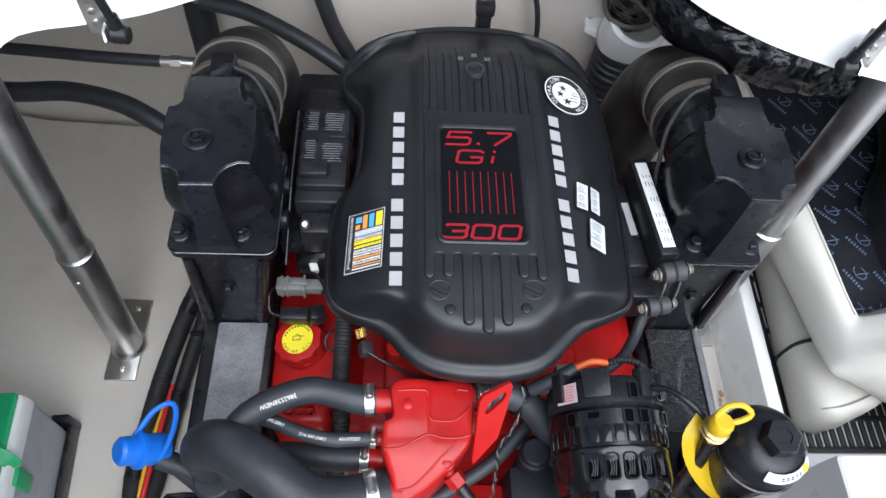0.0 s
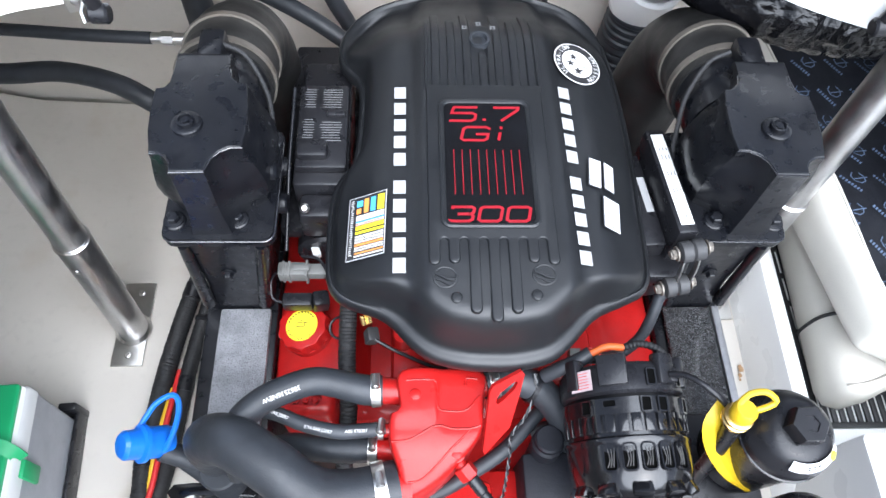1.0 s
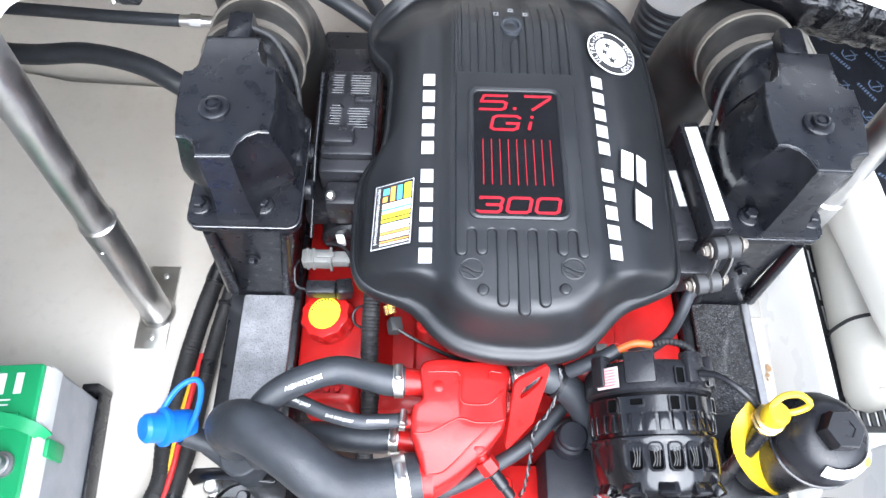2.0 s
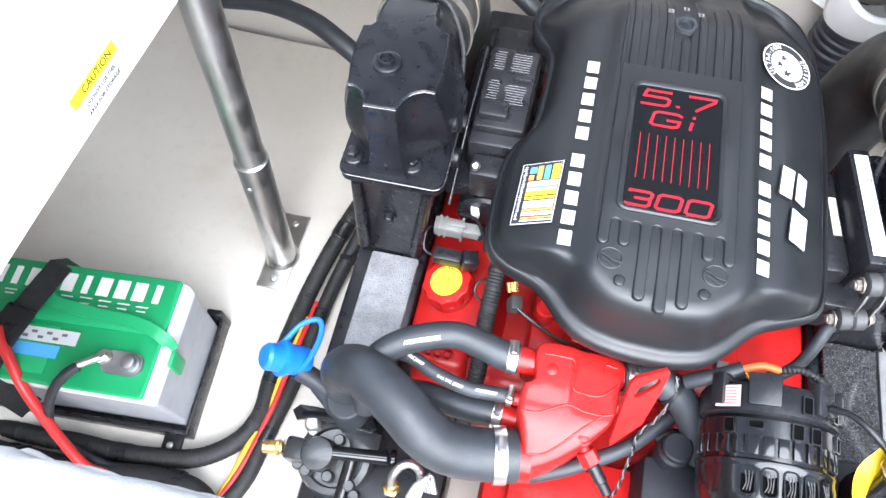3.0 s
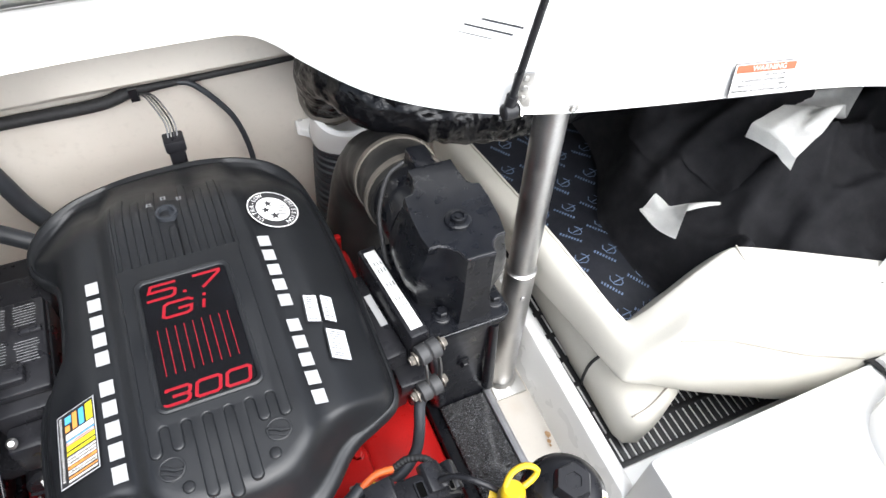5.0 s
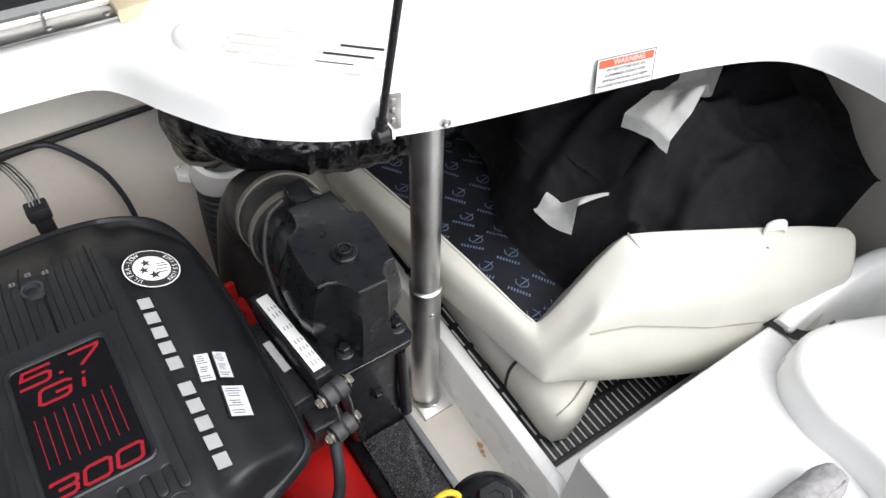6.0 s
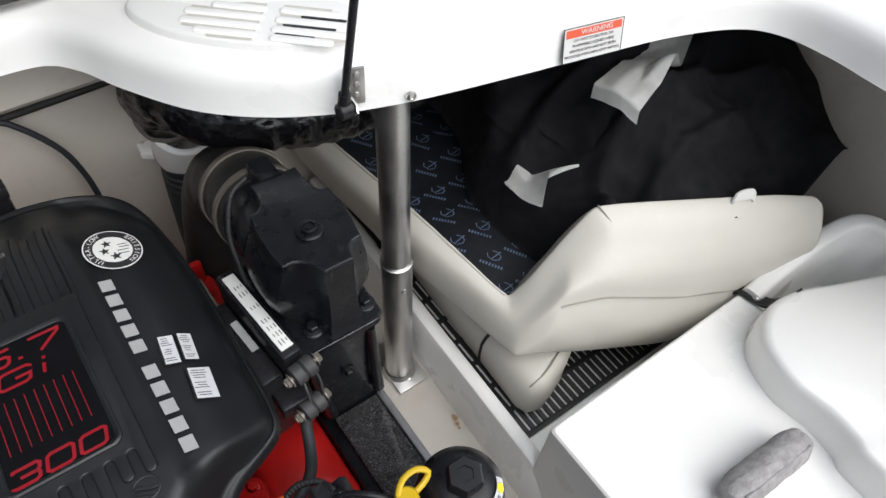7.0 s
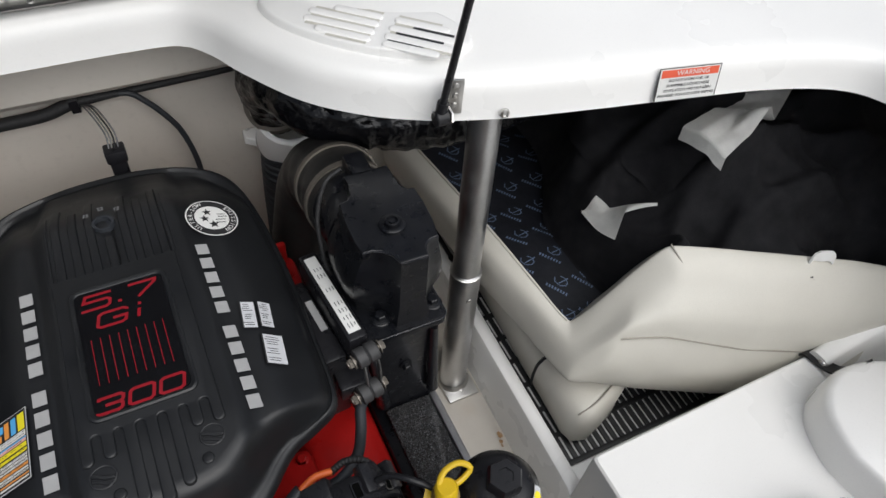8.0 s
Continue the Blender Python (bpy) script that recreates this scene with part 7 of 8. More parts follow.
def build_port_deck_fittings():
    for s in (-1, 1):
        st = thing("gas_strut", "black gas strut on a stainless bracket holding the hatch lid", "gas strut", "gas struts")
        x = 0.384 if s > 0 else -0.366
        lo, hi = Vector((x, 0.682, 0.632)), Vector((x + s * 0.022, 0.676, 0.800))
        bm = B()
        rod(bm, lo, hi, 0.0045, n=14)
        part("rod", bm, PLASTIC, st)
        bm = B()
        top_end = lo + (hi - lo) * 2.6
        rod(bm, hi, top_end, 0.0105, n=20, bevel=0.002)
        part("cylinder", bm, PLASTIC, st)
        bm = B()
        rod(bm, lo + Vector((-0.008, -0.002, 0)), lo + Vector((0.010, -0.002, 0)), 0.0095, n=18, bevel=0.002)
        rod(bm, lo, lo + (hi - lo) * 0.12, 0.007, n=12)
        part("end_eye", bm, PLASTIC, st)
        bm = B()
        box(bm, x + s * 0.020 - 0.012, x + s * 0.020 + 0.012, 0.690, 0.6935, 0.625, 0.672, 0.001, (0, 0, s * -18))
        strap(bm, [(x + s * 0.012, 0.692, 0.634), (x + s * 0.012, 0.676, 0.632), (x + s * 0.009, 0.672, 0.628)], (s, 0, 0), 0.016, 0.0025, smooth=False)
        part("bracket", bm, STEEL, st, "drilled stainless bracket")
        bm = B()
        for z in (0.637, 0.651, 0.664):
            lathe(bm, [(0.0042, 0), (0.0038, 0.002), (0.0015, 0.003)], (x + s * 0.022, 0.690, z), (0, -1, 0), 12)
        part("screw", bm, STEEL, st)
    bm = B()
    lathe(bm, [(0.0065, 0), (0.006, 0.003), (0.003, 0.0042), (0.0022, 0.003), (0, 0.003)], (0.466, 0.6735, 0.622), (-0.2, -1, 0), 16, (True, False))
    single("deck_screw", bm, STEEL, "stainless screw through the deck lip", "screw")
    # caution label on the port lip
    cl = thing("caution_label", "yellow and white caution label on the hatch lip", "label")
    m = plane((-0.5050, 0.467, 0.640), (0.06, 0.99, 0), (0, 0, 1))
    m = m @ pose(0, 0, 0.0035)
    bm = B(); bars(bm, m, [(0, 0, 0.072, 0.036)]); part("backing", bm, WHITE_PRINT, cl)
    bm = B(); bars(bm, m @ pose(0, 0, 0.0003), [(0, 0.011, 0.070, 0.012)]); part("yellow_field", bm, YELLOW_PRINT, cl)
    words("letters", "CAUTION", 0.010, DARK_PRINT, cl, m @ pose(0.004, 0.011, 0.0006), thick=0.0001)
    words("letters", "DO NOT USE THIS", 0.0055, DARK_PRINT, cl, m @ pose(0, -0.002, 0.0006), thick=0.0001)
    words("letters", "AREA FOR STORAGE", 0.0055, DARK_PRINT, cl, m @ pose(0, -0.010, 0.0006), thick=0.0001)
    # warning label on the starboard lip
    wl_ = thing("warning_label", "white and red warning label on the deck lip", "label")
    m = plane((0.7025, 0.6305, 0.6365), (0.983, -0.184, 0.0), (0.040, 0.216, 0.975)) @ pose(0, 0, 0.003)
    bm = B(); bars(bm, m, [(0, 0, 0.087, 0.044)]); part("border", bm, DARK_PRINT, wl_)
    bm = B(); bars(bm, m @ pose(0, 0, 0.0003), [(0, 0, 0.084, 0.042)]); part("backing", bm, WHITE_PRINT, wl_)
    bm = B(); bars(bm, m @ pose(0, 0, 0.0006), [(0, 0.0145, 0.080, 0.010)]); part("red_field", bm, WARN_PRINT, wl_)
    words("letters", "WARNING", 0.0095, WHITE_PRINT, wl_, m @ pose(0.004, 0.0145, 0.0009), thick=0.0001)
    for k, line in enumerate(("DO NOT STORE FUEL OR", "FLAMMABLE LIQUIDS HERE", "VENTILATION HAS NOT BEEN", "PROVIDED FOR EXPLOSIVE VAPORS")):
        words("letters", line, 0.0050, DARK_PRINT, wl_, m @ pose(0, 0.0055 - 0.0066 * k, 0.0009), thick=0.0001)


build_port_deck_fittings()


def build_front_fleece():
    bm = B()
    rings = []
    for i in range(40):
        t = i / 39
        p = Vector((-0.55, 0.150, 0.620)).lerp(Vector((-0.205, 0.155, 0.620)), t)
        wob = 0.006 * noise.noise((t * 14, 0, 0))
        prof = [(-0.095, -0.075), (-0.10, -0.03), (-0.09, -0.002), (-0.06, 0.008), (-0.02, 0.008), (0.010, 0.0), (0.022, -0.015), (0.026, -0.04), (0.024, -0.072), (0.012, -0.074), (0.008, -0.05), (0.0, -0.0115), (-0.085, -0.0115), (-0.086, -0.075)]
        rings.append([p + Vector((0, a + wob + 0.002 * noise.noise((t * 60, a * 60, b * 60)), b)) for a, b in prof])
    loft(bm, rings)
    throw = thing("fleece_throw", "white fleece throw laid over the forward hatch edge", "cloth")
    part("fleece", bm, TOWEL, throw, angle=80)
    bm = B()
    tube(bm, [r[8] + Vector((0, 0.002, 0)) for r in rings], 0.003, 8, smooth=False)
    part("hem", bm, TOWEL, throw)


build_front_fleece()

# ---- transom, vents and the stowage bay ----
def build_transom_gear():
    runs = [("transom_loom", "black taped wiring loom clipped along the transom", [(-0.6, 1.085, 0.44), (-0.40, 1.083, 0.455), (-0.272, 1.085, 0.451), (-0.158, 1.088, 0.448), (-0.052, 1.083, 0.452), (0.0, 1.083, 0.464), (0.084, 1.083, 0.466), (0.226, 1.083, 0.470), (0.4, 1.083, 0.48)], 0.0095, LOOM),
            ("transom_cable", "thin black cable looping down the transom", [(0.060, 1.078, 0.468), (0.080, 1.075, 0.462), (0.113, 1.068, 0.422), (0.134, 1.064, 0.376), (0.145, 1.062, 0.30), (0.14, 1.05, 0.2)], 0.0045, RUBBER)]
    for name, label, pts, r, mt in runs:
        bm = B()
        tube(bm, pts, r, 12, shape=(lambda run, share: 1.0 - 0.38 * smooth(0.58, 0.66, share)) if name == "transom_loom" else None)
        single(name, bm, mt, label, "cable")
    bm = B()
    lathe(bm, [(0.010, 0), (0.010, 0.004), (0.006, 0.006)], (-0.004, 1.085, 0.490), (0, -1, 0.3), 14)
    strap(bm, [(-0.004, 1.083, 0.488), (-0.003, 1.070, 0.476), (-0.002, 1.070, 0.456), (-0.002, 1.085, 0.45)], (1, 0, 0), 0.004, 0.012, smooth=False)
    single("loom_clamp", bm, PLASTIC, "black loop clamp holding the transom loom", "clamp")
    plug = thing("harness_plug", "black harness plug standing behind the engine cover", "connector")
    bm = B()
    box(bm, 0.022, 0.044, 0.950, 0.968, 0.405, 0.450, 0.003)
    box(bm, 0.019, 0.047, 0.947, 0.971, 0.448, 0.468, 0.003)
    part("shell", bm, PLASTIC, plug)
    for k, mt in enumerate((GREY_PRINT, CONNECTOR, PLASTIC, GREY_PRINT)):
        bm = B()
        x = 0.027 + 0.004 * k
        tube(bm, [(x, 0.959, 0.466), (x + 0.001, 0.975, 0.482), (x - 0.012, 1.03, 0.482), (0.006 + 0.003 * k, 1.07, 0.466)], 0.0012, 6)
        part("lead", bm, mt, plug)
    fl = thing("vent_flange", "white moulded hose flange screwed to the transom", "vent flange")
    bm = B()
    lathe(bm, [(0.048, 0.0), (0.050, 0.006), (0.050, 0.07), (0.046, 0.074), (0.042, 0.074), (0.042, 0.0)], (0.290, 1.045, 0.330), (0.05, -0.35, 1), 36, (False, False))
    part("spigot", bm, GELCOAT, fl)
    bm = B()
    prism(bm, [(0.228, 1.078), (0.25, 1.06), (0.27, 1.005), (0.30, 0.995), (0.335, 1.01), (0.345, 1.06), (0.34, 1.10), (0.23, 1.10)], 0.318, 0.332, 0.004)
    part("flange", bm, GELCOAT, fl)
    bm = B()
    lathe(bm, [(0.005, 0), (0.0045, 0.002), (0.002, 0.003)], (0.238, 1.096, 0.330), (0, -1, 0.2), 12)
    part("screw", bm, STEEL, fl)
    bm = B()
    tube(bm, [(0.290, 1.035, 0.325), (0.285, 1.03, 0.25), (0.28, 1.02, 0.1), (0.28, 1.0, 0.0)], 0.045, 28, 0.003, shape=ribbed(0.014, 0.03))
    part("hose_below", bm, RUBBER, fl, "black ribbed hose below the flange")
    # crumpled film-covered vent hose under the deck
    bm = B()
    base = [(0.287, 1.05, 0.40), (0.270, 1.02, 0.46), (0.258, 0.97, 0.522), (0.270, 0.915, 0.543), (0.30, 0.865, 0.535), (0.36, 0.83, 0.53), (0.43, 0.81, 0.525), (0.52, 0.80, 0.53), (0.62, 0.80, 0.55), (0.72, 0.79, 0.58)]
    line = curve(base, 0.0035)
    rings, side, run = [], None, 0
    for i, p in enumerate(line):
        way = (line[min(i + 1, len(line) - 1)] - line[max(i - 1, 0)]).normalized()
        side = axes(way)[1] if side is None else (side - way * side.dot(way)).normalized()
        up = side.cross(way)
        row = []
        for k in range(64):
            a = 2 * math.pi * k / 64
            d = side * math.cos(a) + up * math.sin(a)
            q = p + d * 0.05
            r = 0.043 + 0.004 * noise.noise(q * 34) + 0.0009 * math.sin(i * 0.9 + 3.0 * noise.noise(q * 18)) + 0.0036 * (0.5 - abs(noise.noise(Vector((a * 2.2, i * 0.16, 4))))) + 0.0024 * (0.5 - abs(noise.noise(Vector((a * 5, i * 0.30, 1)))))
            row.append(p + d * r)
        rings.append(row)
    loft(bm, rings)
    bh = thing("blower_hose", "crumpled shiny black film-covered blower hose", "hose")
    part("film_sleeve", bm, BAG, bh, angle=80)
    bm = B()
    way = (line[6] - line[3]).normalized()
    lathe(bm, [(0.046, -0.006), (0.052, -0.006), (0.052, 0.006), (0.046, 0.006)], line[6], way, 32, (False, False))
    part("end_clamp", bm, BAND, bh)
    # louvred vent on the deck
    v = thing("deck_vent", "white moulded louvre vent set flush in the deck", "vent")
    m = pose(0.350, 0.799, 0.6785, 0, 0, -41)
    bm = B()
    rings = []
    for k, z in ((1.02, -0.0200), (1.005, -0.0105), (0.992, -0.0045), (0.978, -0.0016), (0.960, -0.0003), (0.93, 0.0), (0.70, 0.0)):
        rings.append([m @ Vector((-0.020 + 0.135 * k * math.cos(t), 0.026 + 0.057 * k * math.sin(t), z)) for t in [2 * math.pi * i / 80 for i in range(80)]])
    loft(bm, rings, (False, True))
    part("raised_base", bm, GELCOAT, v, angle=70)
    # two banks of round-ended slats with narrow openings between them, shorter towards the rim of the oval
    for bank in (((0.0320, -0.060, 0.0025), (0.0155, -0.0856, 0.003), (-0.0015, -0.0856, 0.003), (-0.0170, -0.066, 0.003)),
                 ((0.0335, 0.016, 0.085), (0.0150, 0.015, 0.1055), (-0.0030, 0.015, 0.1055), (-0.0185, 0.017, 0.086))):
        for y, x0, x1 in bank:
            bm = B()
            loft(bm, [rounded(x0, x1, -0.0056, 0.0056, 0.0054, -0.0006), rounded(x0, x1, -0.0056, 0.0056, 0.0054, 0.0008), rounded(x0 + 0.001, x1 - 0.001, -0.0046, 0.0046, 0.0044, 0.0018), rounded(x0 + 0.003, x1 - 0.003, -0.0022, 0.0022, 0.002, 0.0022)])
            bmesh.ops.transform(bm, matrix=m @ pose(0, y, 0.0004, 6, 0, 0), verts=bm.verts)
            part("louvre_slat", bm, GELCOAT, v)
    # flat strips between the slats, coloured beige to black for the gaps' shade
    for y, x0, x1, mt in ((0.0405, -0.050, 0.0, VINYL), (0.0240, -0.080, 0.0, VINYL), (0.0070, -0.080, 0.0, VINYL), (-0.0093, -0.080, 0.0, VINYL), (-0.0240, -0.049, 0.0, VINYL),
                          (0.0420, 0.019, 0.073, VINYL), (0.0245, 0.019, 0.042, VINYL), (0.0243, 0.042, 0.092, DARK_PRINT), (0.0060, 0.019, 0.026, VINYL), (0.0060, 0.026, 0.084, DARK_PRINT),
                          (-0.0108, 0.021, 0.064, DARK_PRINT), (-0.0108, 0.064, 0.098, VINYL)):
        bm = B()
        bars(bm, m @ pose(0, 0, 0.0006), [((x0 + x1) / 2, y, x1 - x0, 0.0075 if mt is DARK_PRINT else 0.0065)])
        part("shaded_opening", bm, mt, v)


build_transom_gear()


def cushion(bm, front, thick, puff=0.012, n=14):
    """A padded slab: a four-cornered face (low left, low right, top right, top left), swelling in the middle, with depth along thick."""
    a, b, c, d = (Vector(p) for p in front)
    t = Vector(thick)
    nrm = (b - a).cross(d - a).normalized()
    if nrm.dot(t) > 0:
        nrm = -nrm

    def at(u, v):
        return (a.lerp(b, u)).lerp(d.lerp(c, u), v)
    edge = lambda u: 1 - (2 * u - 1) ** 6
    us = [0, 0.02, 0.06] + [0.06 + 0.88 * k / n for k in range(1, n)] + [0.94, 0.98, 1]
    grid_f, grid_b = [], []
    for u in us:
        rf, rb = [], []
        for v in us:
            s = min(1.0, (edge(u) * edge(v)) ** 0.5)
            p = at(u, v)
            wr = 0.0012 * noise.noise(p * 22)
            rf.append(bm.verts.new(p + nrm * (puff * s + wr) + t * 0.22 * (1 - s)))
            rb.append(bm.verts.new(p + t - nrm * (puff * s) - t * 0.22 * (1 - s)))
        grid_f.append(rf)
        grid_b.append(rb)
    m = len(us)
    for i in range(m - 1):
        for j in range(m - 1):
            bm.faces.new((grid_f[i][j], grid_f[i + 1][j], grid_f[i + 1][j + 1], grid_f[i][j + 1]))
            bm.faces.new((grid_b[i][j], grid_b[i][j + 1], grid_b[i + 1][j + 1], grid_b[i + 1][j]))
    loop = [(i, 0) for i in range(m - 1)] + [(m - 1, j) for j in range(m - 1)] + [(i, m - 1) for i in range(m - 1, 0, -1)] + [(0, j) for j in range(m - 1, 0, -1)]
    for (i, j), (k, l) in zip(loop, loop[1:] + loop[:1]):
        bm.faces.new((grid_f[i][j], grid_b[i][j], grid_b[k][l], grid_f[k][l]))
    return bm


def build_cushions():
    c = thing("bolster_cushion", "ivory vinyl bolster lying on the drain mat with a black strap", "cushion", "loose cushions")
    bm = B()
    rings = []
    for y, k in ((0.444, 0.25), (0.447, 0.7), (0.456, 0.92), (0.475, 1.0), (0.55, 1.0), (0.65, 1.0), (0.80, 1.0), (1.0, 1.0), (1.04, 0.9)):
        cx, cz = 0.627 + (y - 0.45) * 0.04, 0.110
        rings.append([Vector((cx + 0.078 * k * math.copysign(abs(math.cos(a)) ** 0.6, math.cos(a)), y + 0.5 * smooth(0.62, 0.45, y) * max(0.0, 0.03 + 0.078 * k * math.cos(a)), cz + 0.056 * k * math.copysign(abs(math.sin(a)) ** 0.6, math.sin(a)))) for a in [2 * math.pi * i / 28 for i in range(28)]])
    loft(bm, rings)
    part("pad", bm, VINYL, c, angle=70)
    bm = B()
    line = []
    for i in range(28):
        a = 2 * math.pi * i / 28
        line.append(Vector((0.632 + 0.0785 * math.copysign(abs(math.cos(a)) ** 0.6, math.cos(a)), 0.574, 0.110 + 0.0565 * math.copysign(abs(math.sin(a)) ** 0.6, math.sin(a)))))
    tube(bm, line + [line[0]], 0.003, 6, smooth=False)
    part("strap", bm, LOOM, c, "thin black strap")
    bm = B()
    tube(bm, [(0.562, 0.464, 0.152), (0.60, 0.468, 0.164), (0.66, 0.492, 0.164), (0.69, 0.508, 0.156)], 0.0015, 6)
    part("seam", bm, SEAM, c)
    c = thing("corner_cushion", "ivory vinyl corner cushion leaning in the stowage bay", "cushion", "loose cushions")
    # lines along the cushion: lower edge, seam, front shoulder, back edge
    rails = [[(0.485, 1.06, 0.20), (0.515, 0.80, 0.185), (0.530, 0.65, 0.20), (0.545, 0.50, 0.215), (0.585, 0.482, 0.20), (0.66, 0.455, 0.17), (0.80, 0.405, 0.135), (0.92, 0.37, 0.13), (1.0, 0.345, 0.16)],
             [(0.478, 1.06, 0.235), (0.506, 0.80, 0.235), (0.526, 0.65, 0.234), (0.553, 0.51, 0.245), (0.605, 0.49, 0.306), (0.68, 0.464, 0.304), (0.80, 0.415, 0.268), (0.93, 0.37, 0.246), (1.02, 0.35, 0.26)],
             [(0.482, 1.06, 0.272), (0.508, 0.80, 0.284), (0.533, 0.65, 0.278), (0.562, 0.535, 0.270), (0.645, 0.522, 0.345), (0.705, 0.507, 0.385), (0.83, 0.455, 0.385), (0.97, 0.395, 0.375), (1.045, 0.375, 0.365)],
             [(0.520, 1.06, 0.276), (0.545, 0.80, 0.292), (0.562, 0.65, 0.287), (0.578, 0.563, 0.276), (0.640, 0.557, 0.342), (0.707, 0.552, 0.408), (0.83, 0.495, 0.402), (0.965, 0.43, 0.392), (1.03, 0.40, 0.378)]]

    def sampled(pts, n=8):
        p = [Vector(q) for q in pts]
        out = []
        for i in range(len(p) - 1):
            a, d = p[max(i - 1, 0)], p[min(i + 2, len(p) - 1)]
            for k in range(n):
                t = k / n
                g0, g1 = (p[i + 1] - a) * 0.2, (d - p[i]) * 0.2
                out.append(p[i] * (2 * t ** 3 - 3 * t * t + 1) + g0 * (t ** 3 - 2 * t * t + t) + p[i + 1] * (3 * t * t - 2 * t ** 3) + g1 * (t ** 3 - t * t))
        return out + [p[-1]]
    lines = [sampled(r) for r in rails]
    rings = []
    for i in range(len(lines[0])):
        low, seam, front, back = (line[i] for line in lines)
        under, behind = low + Vector((0.02, 0.045, 0.0)), back + Vector((0.006, 0.02, -0.05))
        out = (low + front - under - behind).normalized()
        fat = out * 0.011 * min(1.0, max(0.0, ((front - low).length - 0.06) / 0.09))
        fine = curve([under, low.lerp(under, 0.4) + Vector((0, 0, -0.008)), low.lerp(seam, 0.08), low.lerp(seam, 0.5) + fat, seam, seam.lerp(front, 0.45) + fat * 1.3, front.lerp(seam, 0.16) + fat * 0.4,
                      front.lerp(back, 0.22) + Vector((0, 0, 0.002)), back.lerp(front, 0.2) + Vector((0, 0, 0.003)), back + Vector((0, 0, -0.006)), behind], 1.0)
        dense = []
        for k, p in enumerate(fine[:-1]):
            dense += [p, p.lerp(fine[k + 1], 0.5)]
        fine = dense + [fine[-1]]
        rings.append([p + Vector((0, -1, 1)) * 0.0016 * noise.noise(p * 24) for p in fine])
    bm = B()
    loft(bm, rings)
    part("pad", bm, VINYL, c, angle=180)
    bm = B()
    tube(bm, [p.lerp(q, 0.2) + Vector((0, 0, 0.0035)) for p, q in zip(lines[3][:24], lines[2][:24])], 0.0018, 8, smooth=False)
    part("piping", bm, VINYL, c)
    bm = B()
    tube(bm, [p + Vector((0, -0.0004, 0.0004)) for p in lines[1][33:62]], 0.0015, 8, smooth=False)
    part("seam", bm, SEAM, c)
    bm = B()
    tube(bm, [(0.707, 0.548, 0.4115), (0.712, 0.522, 0.398), (0.716, 0.507, 0.386), (0.713, 0.499, 0.368), (0.704, 0.492, 0.350)], 0.0013, 6)
    part("end_seam", bm, SEAM, c)
    bm = B()
    p = lines[3][52].lerp(lines[2][52], 0.3)
    strap(bm, [p, p + Vector((0.004, 0.0, 0.010)), p + Vector((0.026, -0.008, 0.011)), p + Vector((0.034, -0.012, 0.0))], (0.3, -0.8, 0.4), 0.016, 0.003)
    part("pull_tab", bm, WHITE_PRINT, c)


build_cushions()


def build_drain_mat():
    mat_ = thing("drain_mat", "black slotted drain matting on the bay floor", "mat")
    bm = B()
    box(bm, 0.533, 1.15, 0.424, 1.04, 0.046, 0.052, 0.001)
    part("base", bm, WHITE_PRINT, mat_)
    for k in range(10):
        y = 0.424 + 0.052 * k
        bm = B()
        box(bm, 0.533, 1.15, y, y + 0.009, 0.052, 0.0575, 0.001)
        part("cross_bar", bm, MATTING, mat_)
    bm = B()
    box(bm, 0, 0.0085, 0.426, 1.02, 0.0515, 0.0565, 0.001)
    first = part("slat", bm, MATTING, mat_)
    first.location.x = 0.533
    for k in range(1, 45):
        one = new("slat", first.data)
        one.parent, one.location.x = mat_, 0.533 + 0.0136 * k


build_drain_mat()


def cloth_sheet(name, parent, fn, nu, nv, mt, label="", angle=80):
    bm = B()
    rows = [[bm.verts.new(fn(u / nu, v / nv)) for v in range(nv + 1)] for u in range(nu + 1)]
    for a, b in zip(rows, rows[1:]):
        for j in range(nv):
            bm.faces.new((a[j], a[j + 1], b[j + 1], b[j]))
    bmesh.ops.solidify(bm, geom=bm.faces[:], thickness=0.004)
    return part(name, bm, mt, parent, label, angle)


